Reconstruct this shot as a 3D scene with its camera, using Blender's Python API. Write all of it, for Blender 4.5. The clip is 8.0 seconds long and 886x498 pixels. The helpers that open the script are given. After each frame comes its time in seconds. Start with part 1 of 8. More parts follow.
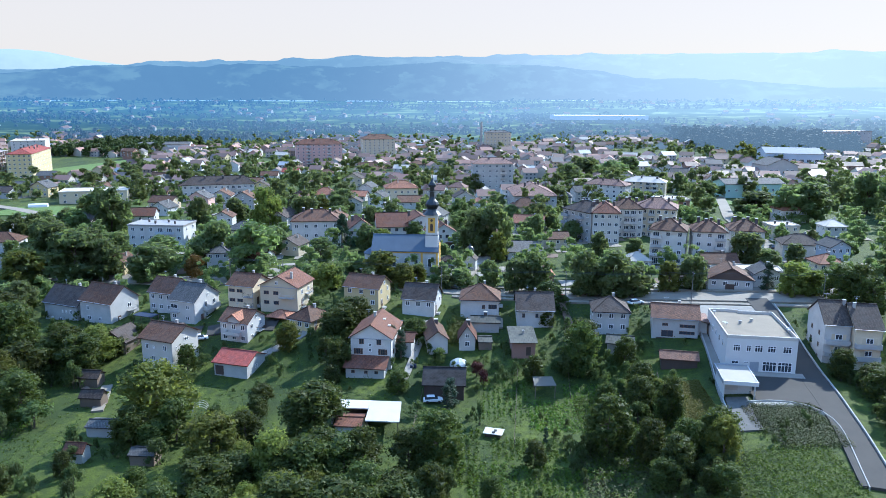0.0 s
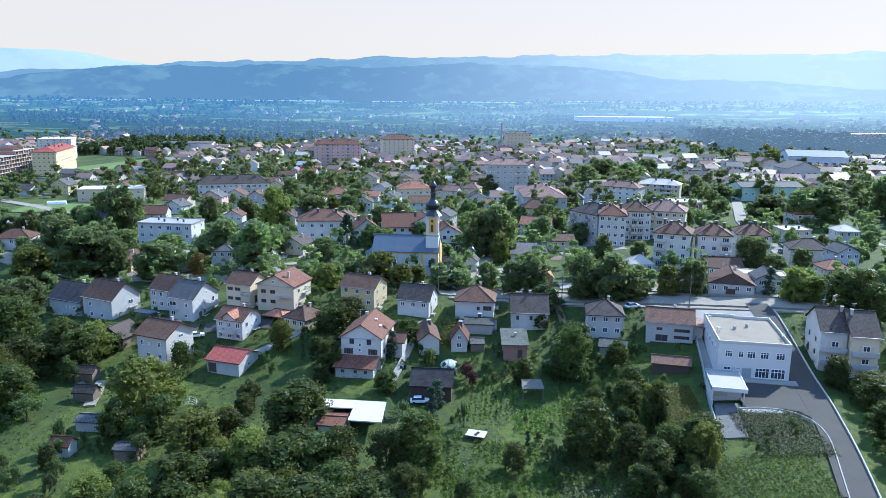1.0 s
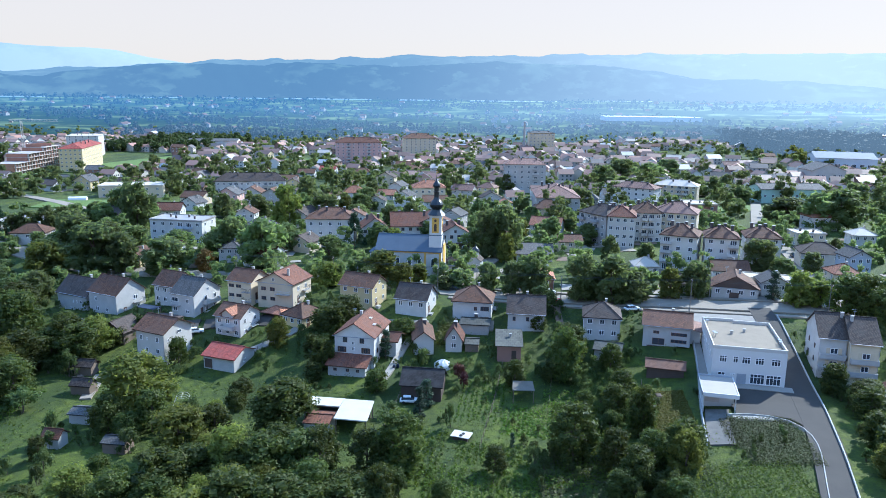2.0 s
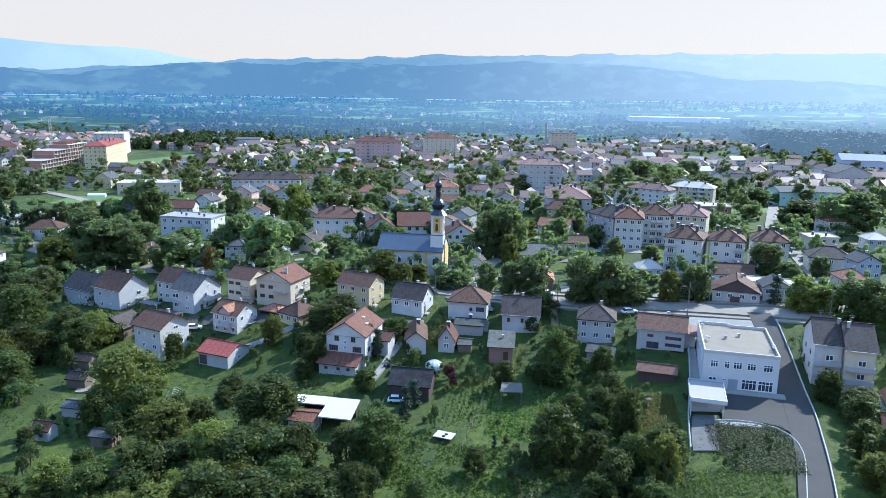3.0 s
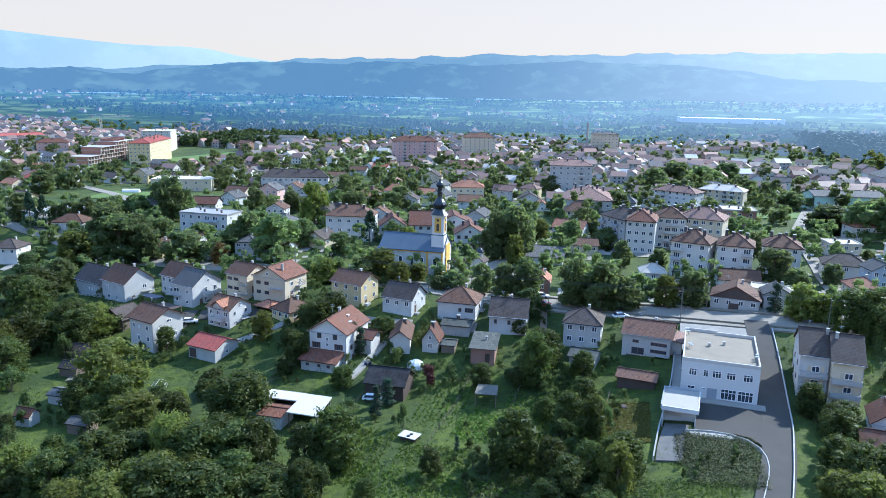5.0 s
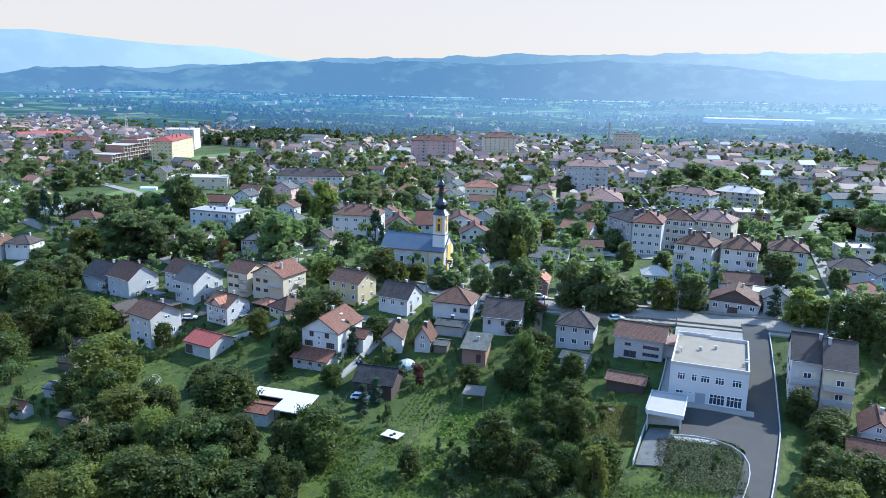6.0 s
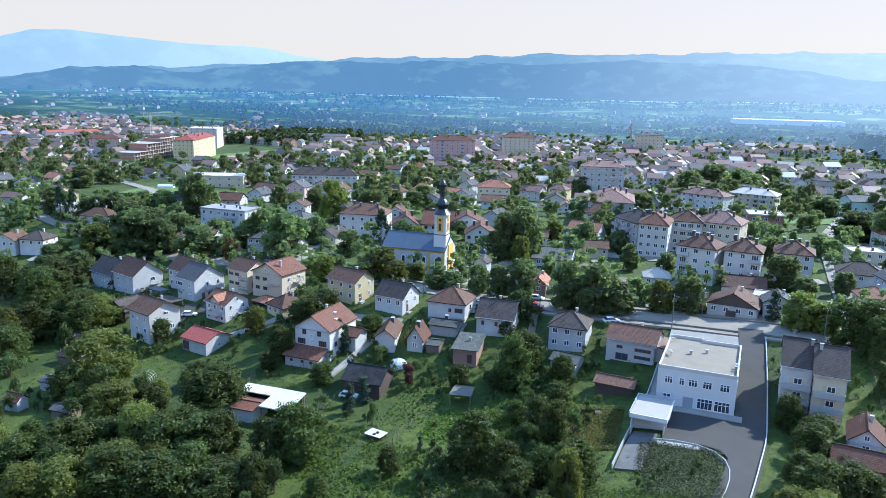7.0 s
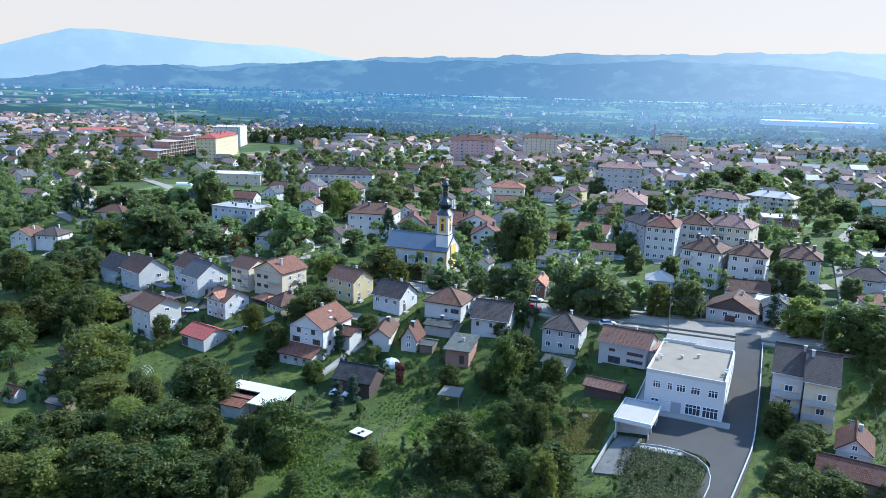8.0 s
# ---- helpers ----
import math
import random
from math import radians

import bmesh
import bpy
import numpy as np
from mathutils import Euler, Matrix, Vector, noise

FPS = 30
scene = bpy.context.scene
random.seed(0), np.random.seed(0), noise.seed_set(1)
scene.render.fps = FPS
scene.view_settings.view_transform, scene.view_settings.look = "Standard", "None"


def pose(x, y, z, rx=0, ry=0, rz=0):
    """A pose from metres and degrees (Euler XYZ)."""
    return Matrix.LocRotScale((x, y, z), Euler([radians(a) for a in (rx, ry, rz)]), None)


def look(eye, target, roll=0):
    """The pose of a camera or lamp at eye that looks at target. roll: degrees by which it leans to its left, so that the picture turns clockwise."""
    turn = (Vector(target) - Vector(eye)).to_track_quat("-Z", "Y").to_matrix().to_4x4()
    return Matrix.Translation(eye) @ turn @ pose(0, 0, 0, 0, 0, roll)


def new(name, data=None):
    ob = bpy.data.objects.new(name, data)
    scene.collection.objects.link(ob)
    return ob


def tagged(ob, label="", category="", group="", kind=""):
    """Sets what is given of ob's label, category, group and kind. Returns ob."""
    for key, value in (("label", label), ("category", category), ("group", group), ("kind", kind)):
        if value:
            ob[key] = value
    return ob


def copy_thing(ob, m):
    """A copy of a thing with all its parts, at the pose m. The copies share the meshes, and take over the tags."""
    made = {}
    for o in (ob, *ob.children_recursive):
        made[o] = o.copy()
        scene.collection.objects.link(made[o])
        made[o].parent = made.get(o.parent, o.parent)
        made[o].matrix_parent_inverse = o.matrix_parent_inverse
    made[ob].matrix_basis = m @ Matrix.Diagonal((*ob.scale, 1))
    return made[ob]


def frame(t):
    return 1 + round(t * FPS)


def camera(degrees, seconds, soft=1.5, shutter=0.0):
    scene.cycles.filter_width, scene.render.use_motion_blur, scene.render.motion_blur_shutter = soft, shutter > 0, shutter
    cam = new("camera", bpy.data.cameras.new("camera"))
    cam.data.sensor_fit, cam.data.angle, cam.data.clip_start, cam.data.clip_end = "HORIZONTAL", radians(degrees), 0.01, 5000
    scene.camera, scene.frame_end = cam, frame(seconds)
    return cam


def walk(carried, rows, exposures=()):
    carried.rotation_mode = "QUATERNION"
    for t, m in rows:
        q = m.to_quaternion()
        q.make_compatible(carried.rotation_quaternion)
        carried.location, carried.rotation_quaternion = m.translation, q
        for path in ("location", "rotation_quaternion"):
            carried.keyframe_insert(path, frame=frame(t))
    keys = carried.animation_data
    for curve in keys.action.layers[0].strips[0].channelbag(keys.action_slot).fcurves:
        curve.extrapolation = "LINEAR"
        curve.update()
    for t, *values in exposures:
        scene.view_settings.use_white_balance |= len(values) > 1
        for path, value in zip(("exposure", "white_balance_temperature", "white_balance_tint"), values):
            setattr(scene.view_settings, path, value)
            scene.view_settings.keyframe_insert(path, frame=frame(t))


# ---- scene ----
cam = camera(62.0, 8.0, soft=0.85)
PATH = [
    (0, (4.85, -2.191, 59.683), (4.728, -0.239, 59.268), 0.3),
    (0.5, (8.849, -1.801, 59.736), (8.692, 0.149, 59.321), 0.4),
    (1, (12.943, -1.364, 59.803), (12.75, 0.583, 59.389), 0.5),
    (1.5, (16.856, -0.762, 59.934), (16.625, 1.181, 59.518), 0.6),
    (3, (28.867, 1.345, 60.284), (28.525, 3.27, 59.864), 0.9),
    (3.5, (32.961, 2.258, 60.323), (32.584, 4.176, 59.902), 0.9),
    (4, (36.913, 3.25, 60.312), (36.502, 5.162, 59.89), 0.9),
    (4.5, (40.787, 4.188, 60.431), (40.341, 6.092, 60.008), 1.0),
    (6, (52.511, 7.377, 60.85), (51.96, 9.252, 60.424), 1.2),
    (6.5, (56.425, 8.644, 60.959), (55.839, 10.507, 60.531), 1.3),
    (7, (60.26, 9.87, 61.054), (59.64, 11.722, 60.626), 1.3),
    (7.5, (64.006, 11.169, 61.193), (63.35, 13.009, 60.764), 1.4),
    (8, (67.722, 12.52, 61.449), (67.032, 14.347, 61.018), 1.5),
]
walk(cam, [(t, look(eye, target, roll)) for t, eye, target, roll in PATH], exposures=[(0, 0.98, 4790, 8)])

# ---- light: a bright hazy late summer sky, sun ahead and to the right ----
SUN_UP, SUN_AZ = 37.5, 41.0
world = bpy.data.worlds.new("sky")
scene.world = world
world.use_nodes = True
wn, wl = world.node_tree.nodes, world.node_tree.links
sky = wn.new("ShaderNodeTexSky")
sky.sky_type, sky.sun_disc = "NISHITA", False
sky.sun_elevation, sky.sun_rotation = radians(SUN_UP), radians(SUN_AZ)
sky.air_density, sky.dust_density, sky.ozone_density = 1.0, 1.0, 1.5
# summer haze whitens the sky towards the horizon
where = wn.new("ShaderNodeTexCoord")
split = wn.new("ShaderNodeSeparateXYZ")
rise = wn.new("ShaderNodeMapRange")
rise.interpolation_type = "SMOOTHSTEP"
rise.inputs["From Min"].default_value, rise.inputs["From Max"].default_value = 0.16, 0.42
veil = wn.new("ShaderNodeMix")
veil.data_type = "RGBA"
veil.inputs[6].default_value, veil.inputs[7].default_value = (3.42, 2.62, 1.86, 1), (2.15, 3.2, 4.9, 1)
both = wn.new("ShaderNodeMix")
both.data_type = "RGBA"
both.inputs[0].default_value = 0.06
wl.new(where.outputs["Generated"], split.inputs[0]), wl.new(split.outputs["Z"], rise.inputs["Value"])
wl.new(rise.outputs["Result"], veil.inputs[0])
wl.new(veil.outputs[2], both.inputs[6]), wl.new(sky.outputs[0], both.inputs[7])
wl.new(both.outputs[2], wn["Background"].inputs["Color"])
wn["Background"].inputs["Strength"].default_value = 0.15
sun = new("sun", bpy.data.lights.new("sun", "SUN"))
sun.data.energy, sun.data.angle, sun.data.color = 5.0, radians(0.6), (1.0, 0.87, 0.66)
sun.matrix_world = look((0, 0, 300), (-math.sin(radians(SUN_AZ)) * math.cos(radians(SUN_UP)), -math.cos(radians(SUN_AZ)) * math.cos(radians(SUN_UP)), 300 - math.sin(radians(SUN_UP))))

# ---- materials ----
def nodes_of(name):
    m = bpy.data.materials.new(name)
    m.use_nodes = True
    return m, m.node_tree.nodes, m.node_tree.links, m.node_tree.nodes["Principled BSDF"]


def mixed(n, l, fac, a, b, mode="MIX"):
    """A colour mix node; a and b are colours or sockets."""
    mx = n.new("ShaderNodeMix")
    mx.data_type, mx.blend_type = "RGBA", mode
    for key, v in ((0, fac), (6, a), (7, b)):
        if isinstance(v, (int, float)):
            mx.inputs[key].default_value = v
        elif isinstance(v, tuple):
            mx.inputs[key].default_value = (*v, 1)
        else:
            l.new(v, mx.inputs[key])
    return mx.outputs[2]


def noise_of(n, l, vec, scale, detail=4.0, rough=0.6):
    t = n.new("ShaderNodeTexNoise")
    t.inputs["Scale"].default_value, t.inputs["Detail"].default_value, t.inputs["Roughness"].default_value = scale, detail, rough
    l.new(vec, t.inputs["Vector"])
    return t.outputs["Fac"]


def ramp_of(n, l, src, a, b):
    r = n.new("ShaderNodeMapRange")
    r.inputs["From Min"].default_value, r.inputs["From Max"].default_value = a, b
    l.new(src, r.inputs["Value"])
    return r.outputs["Result"]


def bump_of(n, l, height, strength, dist, bsdf):
    b = n.new("ShaderNodeBump")
    b.inputs["Strength"].default_value, b.inputs["Distance"].default_value = strength, dist
    l.new(height, b.inputs["Height"])
    l.new(b.outputs["Normal"], bsdf.inputs["Normal"])


def surface(name, a, b, rough=0.8, coarse=0.35, fine=6.0, bump=0.25, metal=0.0, vary=0.12, stain=0.5):
    """A two-tone weathered surface: patches at a coarse and grain at a fine scale, with a slight tint object by object."""
    m, n, l, p = nodes_of(name)
    co = n.new("ShaderNodeTexCoord").outputs["Object"]
    big, small = noise_of(n, l, co, coarse), noise_of(n, l, co, fine)
    c = mixed(n, l, ramp_of(n, l, big, 0.35, 0.7), a, b)
    c = mixed(n, l, stain, c, mixed(n, l, ramp_of(n, l, small, 0.3, 0.7), a, b))
    hs = n.new("ShaderNodeHueSaturation")
    l.new(c, hs.inputs["Color"])
    l.new(ramp_of(n, l, n.new("ShaderNodeObjectInfo").outputs["Random"], 0.0, 1.0), hs.inputs["Value"])
    mr = hs.inputs["Value"].links[0].from_node
    mr.inputs["To Min"].default_value, mr.inputs["To Max"].default_value = 1 - vary, 1 + vary
    l.new(hs.outputs["Color"], p.inputs["Base Color"])
    p.inputs["Roughness"].default_value, p.inputs["Metallic"].default_value = rough, metal
    bump_of(n, l, small, bump, 0.03, p)
    return m


def tiled(name, a, b, rough=0.8, row=0.36, col=0.3):
    """Roof tiles in courses (UV in metres), single tiles off in tone, with weathered patches."""
    m, n, l, p = nodes_of(name)
    uv = n.new("ShaderNodeUVMap").outputs["UV"]
    co = n.new("ShaderNodeTexCoord").outputs["Object"]
    br = n.new("ShaderNodeTexBrick")
    br.offset = 0.5
    br.inputs["Scale"].default_value = 1.0
    br.inputs["Brick Width"].default_value, br.inputs["Row Height"].default_value = col, row
    br.inputs["Mortar Size"].default_value, br.inputs["Mortar Smooth"].default_value = 0.04, 0.3
    br.inputs["Bias"].default_value = -0.1
    br.inputs["Color1"].default_value, br.inputs["Color2"].default_value = (*(1.12 * v for v in a), 1), (*(0.9 * v for v in b), 1)
    br.inputs["Mortar"].default_value = (*(0.3 * v for v in a), 1)
    l.new(uv, br.inputs["Vector"])
    big = noise_of(n, l, co, 0.5)
    dull = tuple(0.5 * v + 0.035 for v in a)
    c = mixed(n, l, ramp_of(n, l, big, 0.42, 0.8), br.outputs["Color"], dull)
    hs = n.new("ShaderNodeHueSaturation")
    l.new(c, hs.inputs["Color"])
    mr = n.new("ShaderNodeMapRange")
    mr.inputs["To Min"].default_value, mr.inputs["To Max"].default_value = 0.78, 1.2
    l.new(n.new("ShaderNodeObjectInfo").outputs["Random"], mr.inputs["Value"])
    l.new(mr.outputs["Result"], hs.inputs["Value"])
    l.new(hs.outputs["Color"], p.inputs["Base Color"])
    p.inputs["Roughness"].default_value = rough
    p.inputs["Specular IOR Level"].default_value = 0.25
    bump_of(n, l, br.outputs["Fac"], -0.8, 0.06, p)
    return m


def leafy(name, a, b, glow=0.35, clear=1.05):
    """Leaves: each leaf off in tone, light passing through."""
    m, n, l, p = nodes_of(name)
    geo = n.new("ShaderNodeNewGeometry").outputs["Random Per Island"]
    rnd = n.new("ShaderNodeObjectInfo").outputs["Random"]
    c = mixed(n, l, geo, a, b)
    hs = n.new("ShaderNodeHueSaturation")
    l.new(c, hs.inputs["Color"])
    for sock, lo, hi in (("Value", 0.7, 1.35), ("Hue", 0.482, 0.512)):
        mr = n.new("ShaderNodeMapRange")
        mr.inputs["To Min"].default_value, mr.inputs["To Max"].default_value = lo, hi
        l.new(rnd, mr.inputs["Value"])
        l.new(mr.outputs["Result"], hs.inputs[sock])
    l.new(hs.outputs["Color"], p.inputs["Base Color"])
    p.inputs["Roughness"].default_value = 0.58
    p.inputs["Specular IOR Level"].default_value = 0.26
    tr = n.new("ShaderNodeBsdfTranslucent")
    warm = mixed(n, l, 1.0, hs.outputs["Color"], (0.95 * clear, clear, 0.7 * clear), "MULTIPLY")
    l.new(warm, tr.inputs["Color"])
    mx = n.new("ShaderNodeMixShader")
    mx.inputs[0].default_value = glow
    l.new(p.outputs[0], mx.inputs[1]), l.new(tr.outputs[0], mx.inputs[2])
    l.new(mx.outputs[0], n["Material Output"].inputs["Surface"])
    return m


WHITE = surface("white_plaster", (0.55, 0.535, 0.51), (0.41, 0.4, 0.375), 0.85, stain=0.4, vary=0.16)
PUREWHITE = surface("fresh_white_plaster", (0.62, 0.61, 0.59), (0.55, 0.54, 0.52), 0.8, vary=0.02)
BEIGE = surface("beige_render", (0.56, 0.53, 0.48), (0.45, 0.43, 0.39), 0.88)
CREAM = surface("cream_plaster", (0.6, 0.51, 0.36), (0.5, 0.43, 0.31), 0.85)
YELLOW = surface("yellow_plaster", (0.62, 0.5, 0.27), (0.52, 0.42, 0.23), 0.85)
PINK = surface("pink_plaster", (0.55, 0.36, 0.31), (0.46, 0.31, 0.27), 0.85)
BLUEW = surface("pale_blue_plaster", (0.44, 0.49, 0.55), (0.37, 0.42, 0.48), 0.85)
GREENW = surface("pale_green_plaster", (0.42, 0.55, 0.47), (0.37, 0.48, 0.42), 0.85)
GREYW = surface("grey_plaster", (0.42, 0.4, 0.37), (0.33, 0.32, 0.3), 0.9)
BRICKW = surface("bare_brick", (0.3, 0.17, 0.125), (0.23, 0.14, 0.11), 0.9, fine=9)
CONCRETE = surface("concrete", (0.4, 0.39, 0.37), (0.29, 0.285, 0.27), 0.9, fine=9)
GRAVEL = surface("gravel_roof", (0.25, 0.21, 0.152), (0.175, 0.147, 0.108), 0.95, coarse=0.25, fine=12, vary=0.02)
WHITEMETAL = surface("white_sheet_metal", (0.54, 0.505, 0.455), (0.45, 0.425, 0.385), 0.45, bump=0.05, vary=0.03)
GREYMETAL = surface("grey_sheet_metal", (0.34, 0.36, 0.39), (0.26, 0.28, 0.31), 0.4, bump=0.1)
LIGHTROOF = surface("light_sheet_roof", (0.5, 0.44, 0.36), (0.36, 0.32, 0.27), 0.75, bump=0.1)
BLUEROOF = surface("blue_grey_sheet_roof", (0.085, 0.11, 0.145), (0.06, 0.08, 0.11), 0.65, bump=0.1, vary=0.02)
DARKMETAL = surface("dark_copper", (0.05, 0.055, 0.06), (0.03, 0.035, 0.04), 0.35, metal=0.6, vary=0.02)
WOOD = surface("weathered_wood", (0.2, 0.15, 0.11), (0.11, 0.085, 0.065), 0.85, fine=14)
DARKWOOD = surface("dark_wood", (0.09, 0.06, 0.045), (0.05, 0.035, 0.03), 0.8, fine=14)
ASPHALT = surface("asphalt", (0.058, 0.052, 0.044), (0.04, 0.036, 0.032), 0.95, coarse=0.2, fine=20, vary=0.02)
PALEROAD = surface("worn_road", (0.26, 0.225, 0.175), (0.17, 0.147, 0.117), 0.9, coarse=0.15, fine=10, vary=0.02)
PAVING = surface("pale_paving", (0.29, 0.265, 0.225), (0.2, 0.185, 0.16), 0.9, fine=8, vary=0.04)
BARK = surface("bark", (0.12, 0.09, 0.065), (0.07, 0.055, 0.04), 0.95, fine=12)
SOIL = surface("bare_soil", (0.17, 0.12, 0.085), (0.11, 0.08, 0.06), 0.95, fine=8)
FRAME = surface("white_frame", (0.8, 0.8, 0.79), (0.7, 0.7, 0.7), 0.5, vary=0.03)
BROWNFRAME = surface("brown_frame", (0.13, 0.075, 0.05), (0.09, 0.055, 0.04), 0.6)
YELLOWTRIM = surface("ochre_trim", (0.68, 0.42, 0.08), (0.58, 0.36, 0.08), 0.8, vary=0.02)
TARP = surface("blue_tarpaulin", (0.014, 0.022, 0.05), (0.01, 0.016, 0.036), 0.6)
CARPAINT = {k: surface("car_paint_" + k, c, tuple(0.85 * v for v in c), 0.25, bump=0.0, vary=0.03) for k, c in
            {"white": (0.75, 0.75, 0.75), "grey": (0.2, 0.21, 0.22), "dark": (0.03, 0.03, 0.035), "red": (0.4, 0.03, 0.03), "blue": (0.05, 0.12, 0.3)}.items()}
RUBBER = surface("rubber", (0.03, 0.03, 0.03), (0.02, 0.02, 0.02), 0.8)
GLASS, gn, gl, gp = nodes_of("window_glass")
# blue in the base colour stands for the sky reflected in the panes
gp.inputs["Base Color"].default_value = (0.04, 0.052, 0.07, 1)
gp.inputs["Roughness"].default_value = 0.08
gp.inputs["Specular IOR Level"].default_value = 0.6
ROOF = {
    "brown": tiled("brown_roof_tiles", (0.16, 0.08, 0.044), (0.095, 0.052, 0.034)),
    "redbrown": tiled("red_brown_roof_tiles", (0.175, 0.072, 0.04), (0.115, 0.05, 0.03)),
    "faded": tiled("weathered_red_roof_tiles", (0.25, 0.125, 0.075), (0.15, 0.085, 0.06)),
    "dark": tiled("dark_roof_tiles", (0.088, 0.064, 0.05), (0.055, 0.043, 0.036)),
    "red": tiled("red_roof_tiles", (0.42, 0.1, 0.07), (0.34, 0.08, 0.06)),
    "orange": tiled("orange_roof_tiles", (0.4, 0.18, 0.1), (0.32, 0.14, 0.085)),
    "pink": tiled("faded_roof_tiles", (0.28, 0.165, 0.125), (0.22, 0.135, 0.105)),
    "grey": tiled("grey_roof_slabs", (0.115, 0.11, 0.105), (0.085, 0.082, 0.08)),
    "light": LIGHTROOF,
    "sports": surface("grey_blue_sheet_roof", (0.11, 0.14, 0.175), (0.085, 0.11, 0.14), 0.75, bump=0.1),
    "sheet": surface("weathered_sheet_roof", (0.33, 0.31, 0.29), (0.22, 0.21, 0.2), 0.42, bump=0.15),
    "blackish": tiled("blackish_roof_tiles", (0.034, 0.029, 0.028), (0.024, 0.021, 0.02)),
    "moss": tiled("mossy_slabs", (0.075, 0.075, 0.062), (0.05, 0.052, 0.044), row=1.1, col=0.9),
}
WALL = {"white": WHITE, "beige": BEIGE, "cream": CREAM, "yellow": YELLOW, "pink": PINK, "blue": BLUEW, "brick": BRICKW, "grey": GREYW, "green": GREENW, "wood": WOOD, "blackish": DARKWOOD}
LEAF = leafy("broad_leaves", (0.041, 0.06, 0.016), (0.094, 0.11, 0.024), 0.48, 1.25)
BUSH = leafy("bush_leaves", (0.056, 0.08, 0.03), (0.105, 0.13, 0.042), 0.5, 1.35)
# paled and blued beyond the near leaves, to put haze into the colour
LEAFSHADE = leafy("hazed_shade_tree_leaves", (0.084, 0.11, 0.046), (0.122, 0.148, 0.06), 0.64, 1.6)
LEAFLIGHT = leafy("light_leaves", (0.11, 0.13, 0.03), (0.168, 0.182, 0.042), 0.58, 1.4)
# town foliage, its colour lightened and blued in place of haze
LEAFMID = leafy("hazed_town_leaves", (0.104, 0.134, 0.056), (0.146, 0.172, 0.072), 0.64, 1.65)
LEAFDARK = leafy("dark_leaves", (0.035, 0.052, 0.016), (0.062, 0.08, 0.021), 0.38)
LEAFAUTUMN = leafy("turning_leaves", (0.12, 0.085, 0.02), (0.17, 0.1, 0.025))
LEAFRED = leafy("red_leaves", (0.06, 0.02, 0.02), (0.1, 0.035, 0.03))
NEEDLE = leafy("needles", (0.024, 0.045, 0.024), (0.042, 0.07, 0.034), 0.2)
WEED = leafy("rank_weeds", (0.04, 0.046, 0.015), (0.07, 0.073, 0.024))
BLADE = leafy("grass_blades", (0.064, 0.108, 0.013), (0.105, 0.15, 0.018), 0.5)
CROP = leafy("vegetable_leaves", (0.066, 0.112, 0.011), (0.108, 0.152, 0.016), 0.55, 1.25)


def grass_material():
    """Meadow and gardens: cut strips, rank patches and dry spots; rough grass scatters light at a grazing view."""
    m, n, l, p = nodes_of("meadow")
    co = n.new("ShaderNodeTexCoord").outputs["Object"]
    stretch = n.new("ShaderNodeMapping")
    stretch.inputs["Scale"].default_value = (1.0, 0.22, 1.0)
    l.new(co, stretch.inputs["Vector"])
    strips = noise_of(n, l, stretch.outputs[0], 0.09, 3)
    patch, tuft, grain = noise_of(n, l, co, 0.05, 5), noise_of(n, l, co, 0.6, 5), noise_of(n, l, co, 4.0, 3)
    c = mixed(n, l, ramp_of(n, l, strips, 0.38, 0.62), (0.039, 0.062, 0.008), (0.097, 0.125, 0.01))
    c = mixed(n, l, ramp_of(n, l, patch, 0.55, 0.75), c, (0.1, 0.12, 0.016))
    c = mixed(n, l, ramp_of(n, l, tuft, 0.35, 0.75), c, (0.028, 0.045, 0.009))
    c = mixed(n, l, 0.75, c, mixed(n, l, ramp_of(n, l, grain, 0.3, 0.7), (0.35, 0.38, 0.35), (1.15, 1.1, 1.0)), "MULTIPLY")
    l.new(c, p.inputs["Base Color"])
    p.inputs["Roughness"].default_value = 0.9
    p.inputs["Specular IOR Level"].default_value = 0.3
    # faint sheen, tinted blue to imitate haze over the far ground
    p.inputs["Sheen Weight"].default_value = 0.01
    p.inputs["Sheen Roughness"].default_value = 0.35
    p.inputs["Sheen Tint"].default_value = (0.5, 0.7, 1.0, 1)
    bump_of(n, l, mixed(n, l, 0.5, tuft, grain), 0.7, 0.35, p)
    return m


GRASS = grass_material()

# ---- building blocks ----
def smooth(a, b, v):
    t = min(1.0, max(0.0, (v - a) / (b - a)))
    return t * t * (3 - 2 * t)


def ground_at(x, y):
    """Height of the ground: gardens low by the camera, a bank up to the street, then a slow fall to the plain."""
    low = -6 - 1.2 * smooth(-10, -60, x) + 5 * smooth(25, 65, x)
    street = 3.2 + 0.033 * min(max(x, 0), 140) - 0.11 * max(0, min(-50 - x, 90)) * (1 - smooth(205, 255, y))
    terrace = 1.5 * smooth(17, 9, math.hypot(x + 22, (y - 156) * 0.8))
    return terrace + low + (street - low) * smooth(145, 200, y) - 1.2 * smooth(205, 260, y) - 8 * smooth(280, 560, y)


